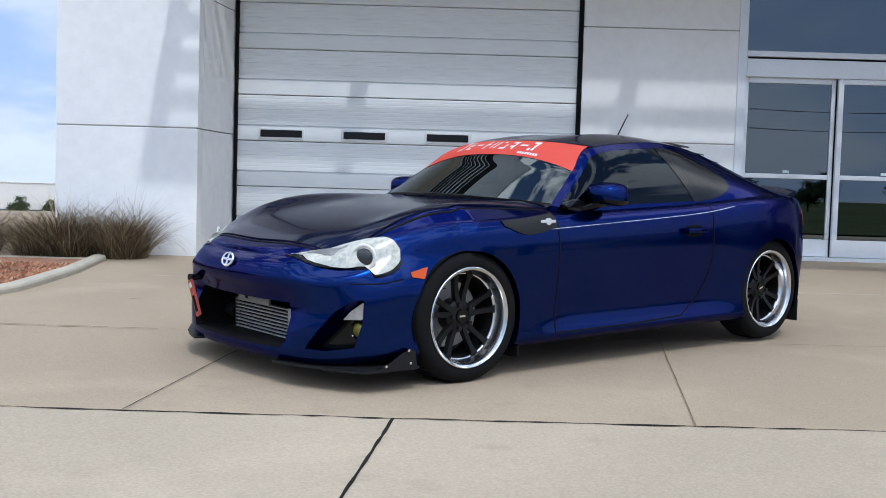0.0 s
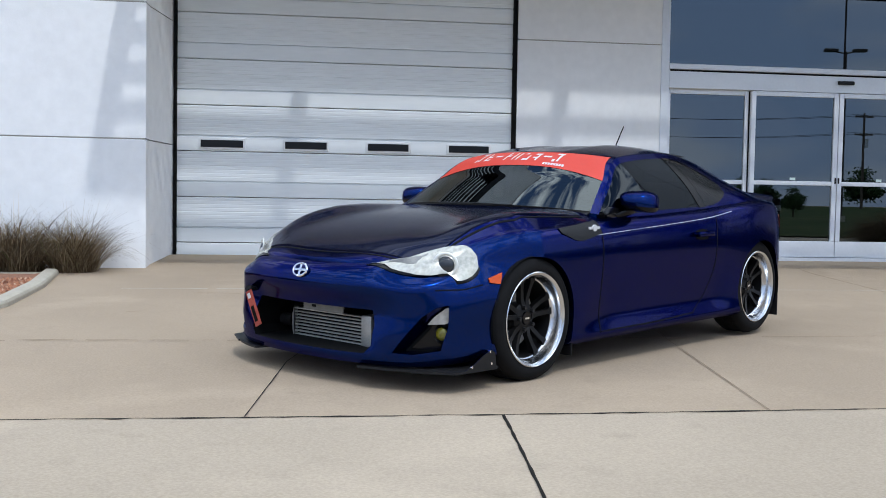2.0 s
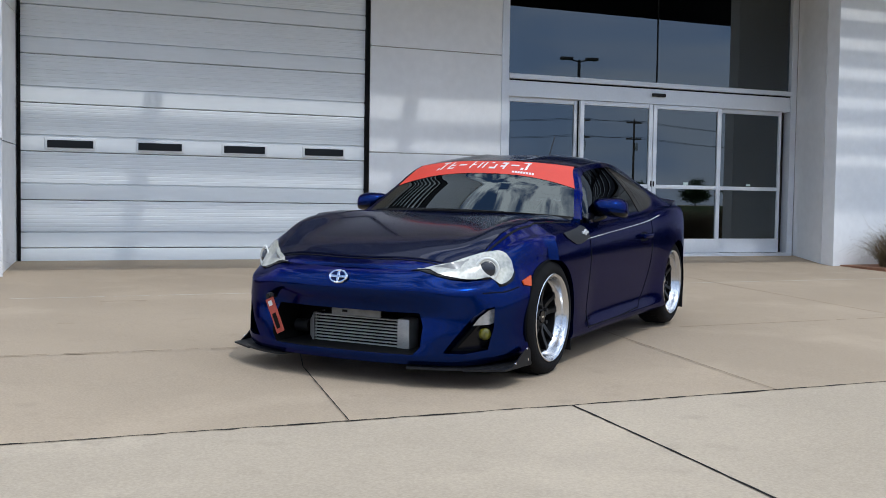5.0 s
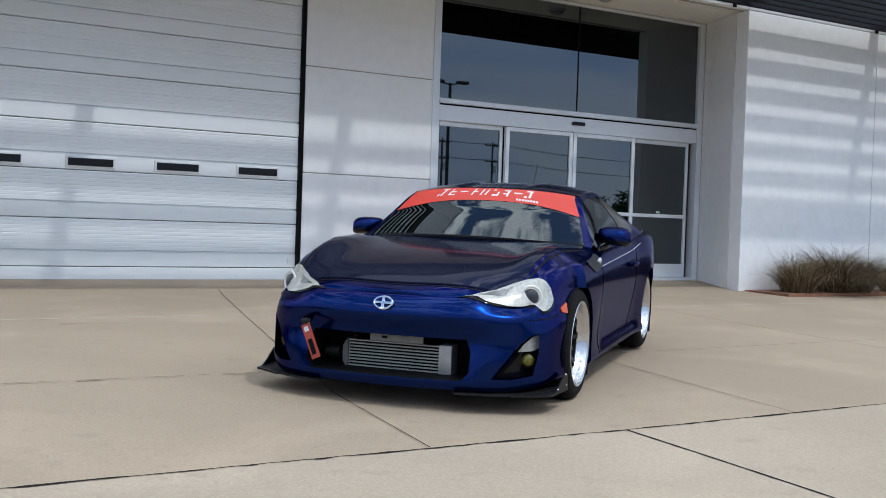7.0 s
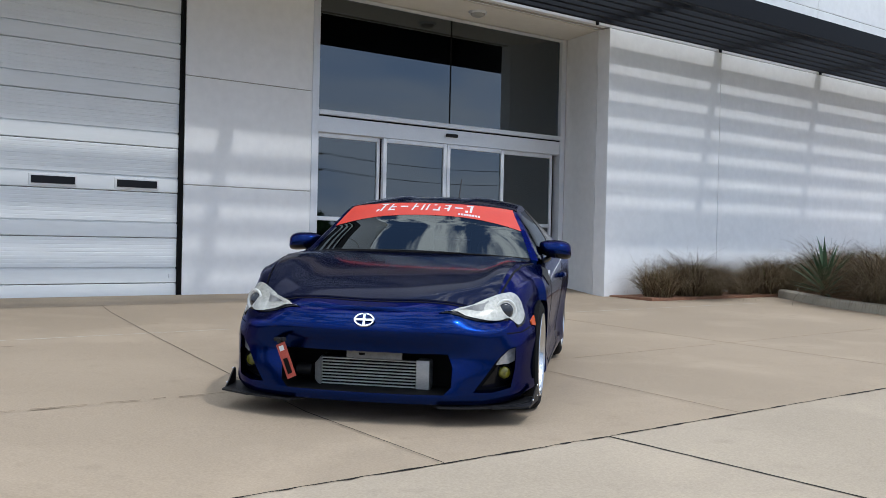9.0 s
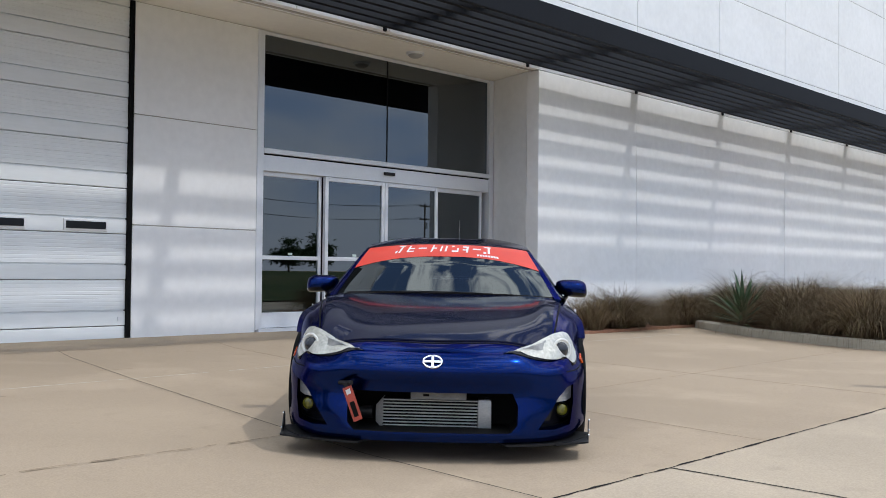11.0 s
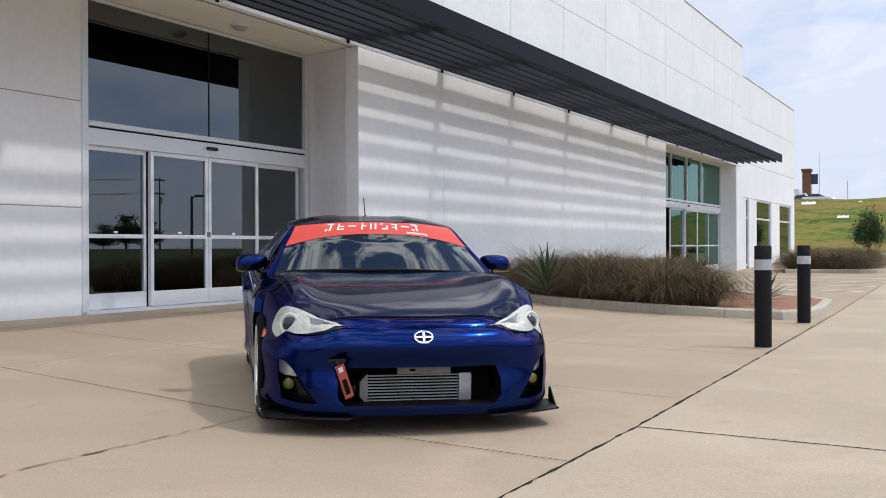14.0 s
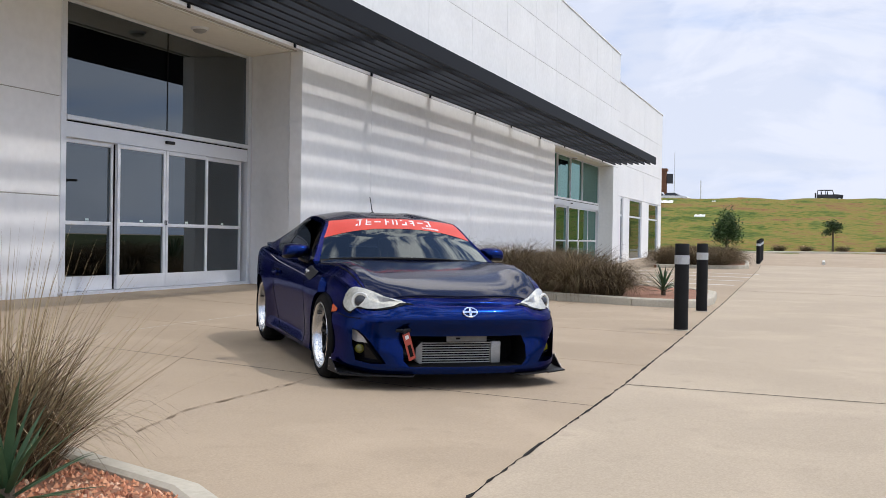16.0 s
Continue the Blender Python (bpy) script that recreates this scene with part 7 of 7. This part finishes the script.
def street_lamp(x, y, z, h, turn, label, heads=1):
    e = empty("street_lamp", pose(x, y, z, 0, 0, turn), label, "street lamp", "street lamps")
    b = bmesh.new()
    bm_cyl(b, (0, 0, -0.3), (0, 0, h), 0.11, 0.085, seg=12)
    part("pole", b, M_DARKPOLE, e, smooth=50)
    b = bmesh.new()
    bm_cyl(b, (0, 0, -0.3), (0, 0, 0.35), 0.26, seg=16)
    part("footing", b, M_KERB, e, smooth=50)
    for s in (1, -1)[:heads]:
        b = bmesh.new()
        bm_cyl(b, (0, 0, h - 0.1), (0.5 * s, 0, h), 0.04, seg=8)
        a = part("arm", b, M_DARKPOLE, e)
        part("lamp_head", box_bm(min(0.4 * s, 1.1 * s), max(0.4 * s, 1.1 * s), -0.2, 0.2, h - 0.02, h + 0.14, bevel=0.04), M_DARKPOLE, a)
    return e


street_lamp(-64.3, 120.0, -4.75, 8.5, 0, "tall dark parking lot lamp post")
street_lamp(24.0, -40.2, 0.0, 9.0, 10, "tall dark twin-head parking lot lamp post", 2)
street_lamp(47.6, -40.2, 0.0, 4.6, 10, "dark parking lot lamp post")


def utility_pole(x, y, h):
    e = empty("utility_pole", pose(x, y, 0.0), "weathered timber utility pole with crossarms", "utility pole", "utility poles")
    b = bmesh.new()
    bm_cyl(b, (0, 0, -0.5), (0, 0, h), 0.2, 0.13, seg=10)
    part("pole", b, M_TIMBER, e, smooth=50)
    for z in (h - 0.6, h - 3.0):
        arm = part("crossarm", box_bm(-1.3, 1.3, -0.09, 0.09, z, z + 0.2, bevel=0.02), M_TIMBER, e)
        for xx in (-1.15, -0.45, 0.45, 1.15):
            b = bmesh.new()
            bm_cyl(b, (xx, 0, z + 0.19), (xx, 0, z + 0.42), 0.06, 0.04, seg=8)
            part("insulator", b, M_FARGLASS, arm)
    b = bmesh.new()
    bm_cyl(b, (0.4, 0, h - 4.6), (0.4, 0, h - 3.5), 0.28, seg=12)
    part("transformer", b, M_ALU, e, smooth=50)
    return e


POLES = ((20.0, -121.0), (70.2, -120.2), (79.2, -120.5), (130.0, -120.0))
for x, y in POLES:
    utility_pole(x, y, 13.4)
b = bmesh.new()
for (x0, y0), (x1, y1) in zip(POLES, POLES[1:]):
    for dx in (-1.15, 1.15):
        for z in (13.2, 10.8):
            n = 10
            pts = [(x0 + (x1 - x0) * k / n + dx, y0 + (y1 - y0) * k / n, z - 1.2 * (1 - (2 * k / n - 1) ** 2) * (x1 - x0) / 50) for k in range(n + 1)]
            for p, q in zip(pts, pts[1:]):
                bm_cyl(b, p, q, 0.025, seg=5, cap=False)
thing("overhead_cables", b, M_BLACK, "black overhead cables between the utility poles", "cables")
rnd = random.Random(44)
for k in range(26):
    x = -120 + 11.5 * k + rnd.uniform(-3, 3)
    tree("tree", BIG_TREE, x, -150 + rnd.uniform(-12, 12), -0.2, rnd.uniform(0, 360), rnd.uniform(0.7, 1.15), "leafy dark green tree along the far street", "tree", "street trees")
for k in range(6):
    tree("tree", BIG_TREE, -4 + 9.0 * k + rnd.uniform(-3, 3), -62 + rnd.uniform(-5, 5), 0.0, rnd.uniform(0, 360), rnd.uniform(0.25, 0.42), "low leafy green tree on the lawn", "tree", "lawn trees")

# far white warehouse beyond the lower lot
hall = empty("warehouse", pose(-140.0, 205.0, -6.0), "long low white warehouse with a dark roof edge", "building")
part("wall", box_bm(-70, 62, 0, 40, -0.3, 5.7, bevel=0.05), material("pale_warehouse_wall", (0.70, 0.68, 0.64), 0.8, vary=0.06, scale=0.2), hall)
part("parapet", box_bm(-70.2, 62.2, -0.2, 0.6, 5.7, 5.95), M_WALL, hall)
M_BARS = material("dark_lettering", (0.05, 0.05, 0.055), 0.6)
for k in range(9):
    part("letter_bar", box_bm(33.5 + 0.75 * k, 34.0 + 0.75 * k, -0.12, -0.004, 2.6, 3.5), M_BARS, hall)
part("letter_bar", box_bm(33.5, 40.0, -0.12, -0.004, 1.9, 2.15), material("red_lettering", (0.35, 0.06, 0.05), 0.6), hall)
for k in range(7):
    part("dock_door", box_bm(-60 + 14 * k, -55 + 14 * k, -0.06, -0.004, -0.2, 1.6), M_JOINT, hall)
for k, (x, y, s) in enumerate(((-84.5, 150, 0.50), (-80.3, 152, 0.46), (-77.5, 148, 0.42), (-72, 153, 0.5), (-66, 150, 0.45), (-90, 151, 0.45), (-60, 152, 0.5))):
    tree("tree", BIG_TREE, x, y, ground_z(x, y) - 0.02, 60 * k, s, "round green tree before the white warehouse", "tree", "warehouse trees")
for k in range(5):
    saloon(-92 + 5.2 * k, 158, ground_z(-90, 158), 90, M_WHITECAR, "white car parked before the warehouse")
bm = bmesh.new()
vx_, vy_ = [-130, -90, -60, -40, -25, -17], [60, 80, 100, 120, 140, 149]
vg = [[bm.verts.new((x, y, ground_z(x, y) + 0.05)) for y in vy_] for x in vx_]
for i in range(len(vx_) - 1):
    for j in range(len(vy_) - 1):
        bm.faces.new((vg[i][j], vg[i + 1][j], vg[i + 1][j + 1], vg[i][j + 1]))
thing("ground_verge", bm, M_HILL, "green grass verge on the lower lot", "lawn", kind="structure")

# ---- true size: the plan above is drawn a little too small ----
bpy.context.view_layer.update()
for ob in list(scene.objects):
    if ob.parent is None and ob.type in {"MESH", "EMPTY"}:
        ob.matrix_world = Matrix.Scale(UNIT, 4) @ ob.matrix_world
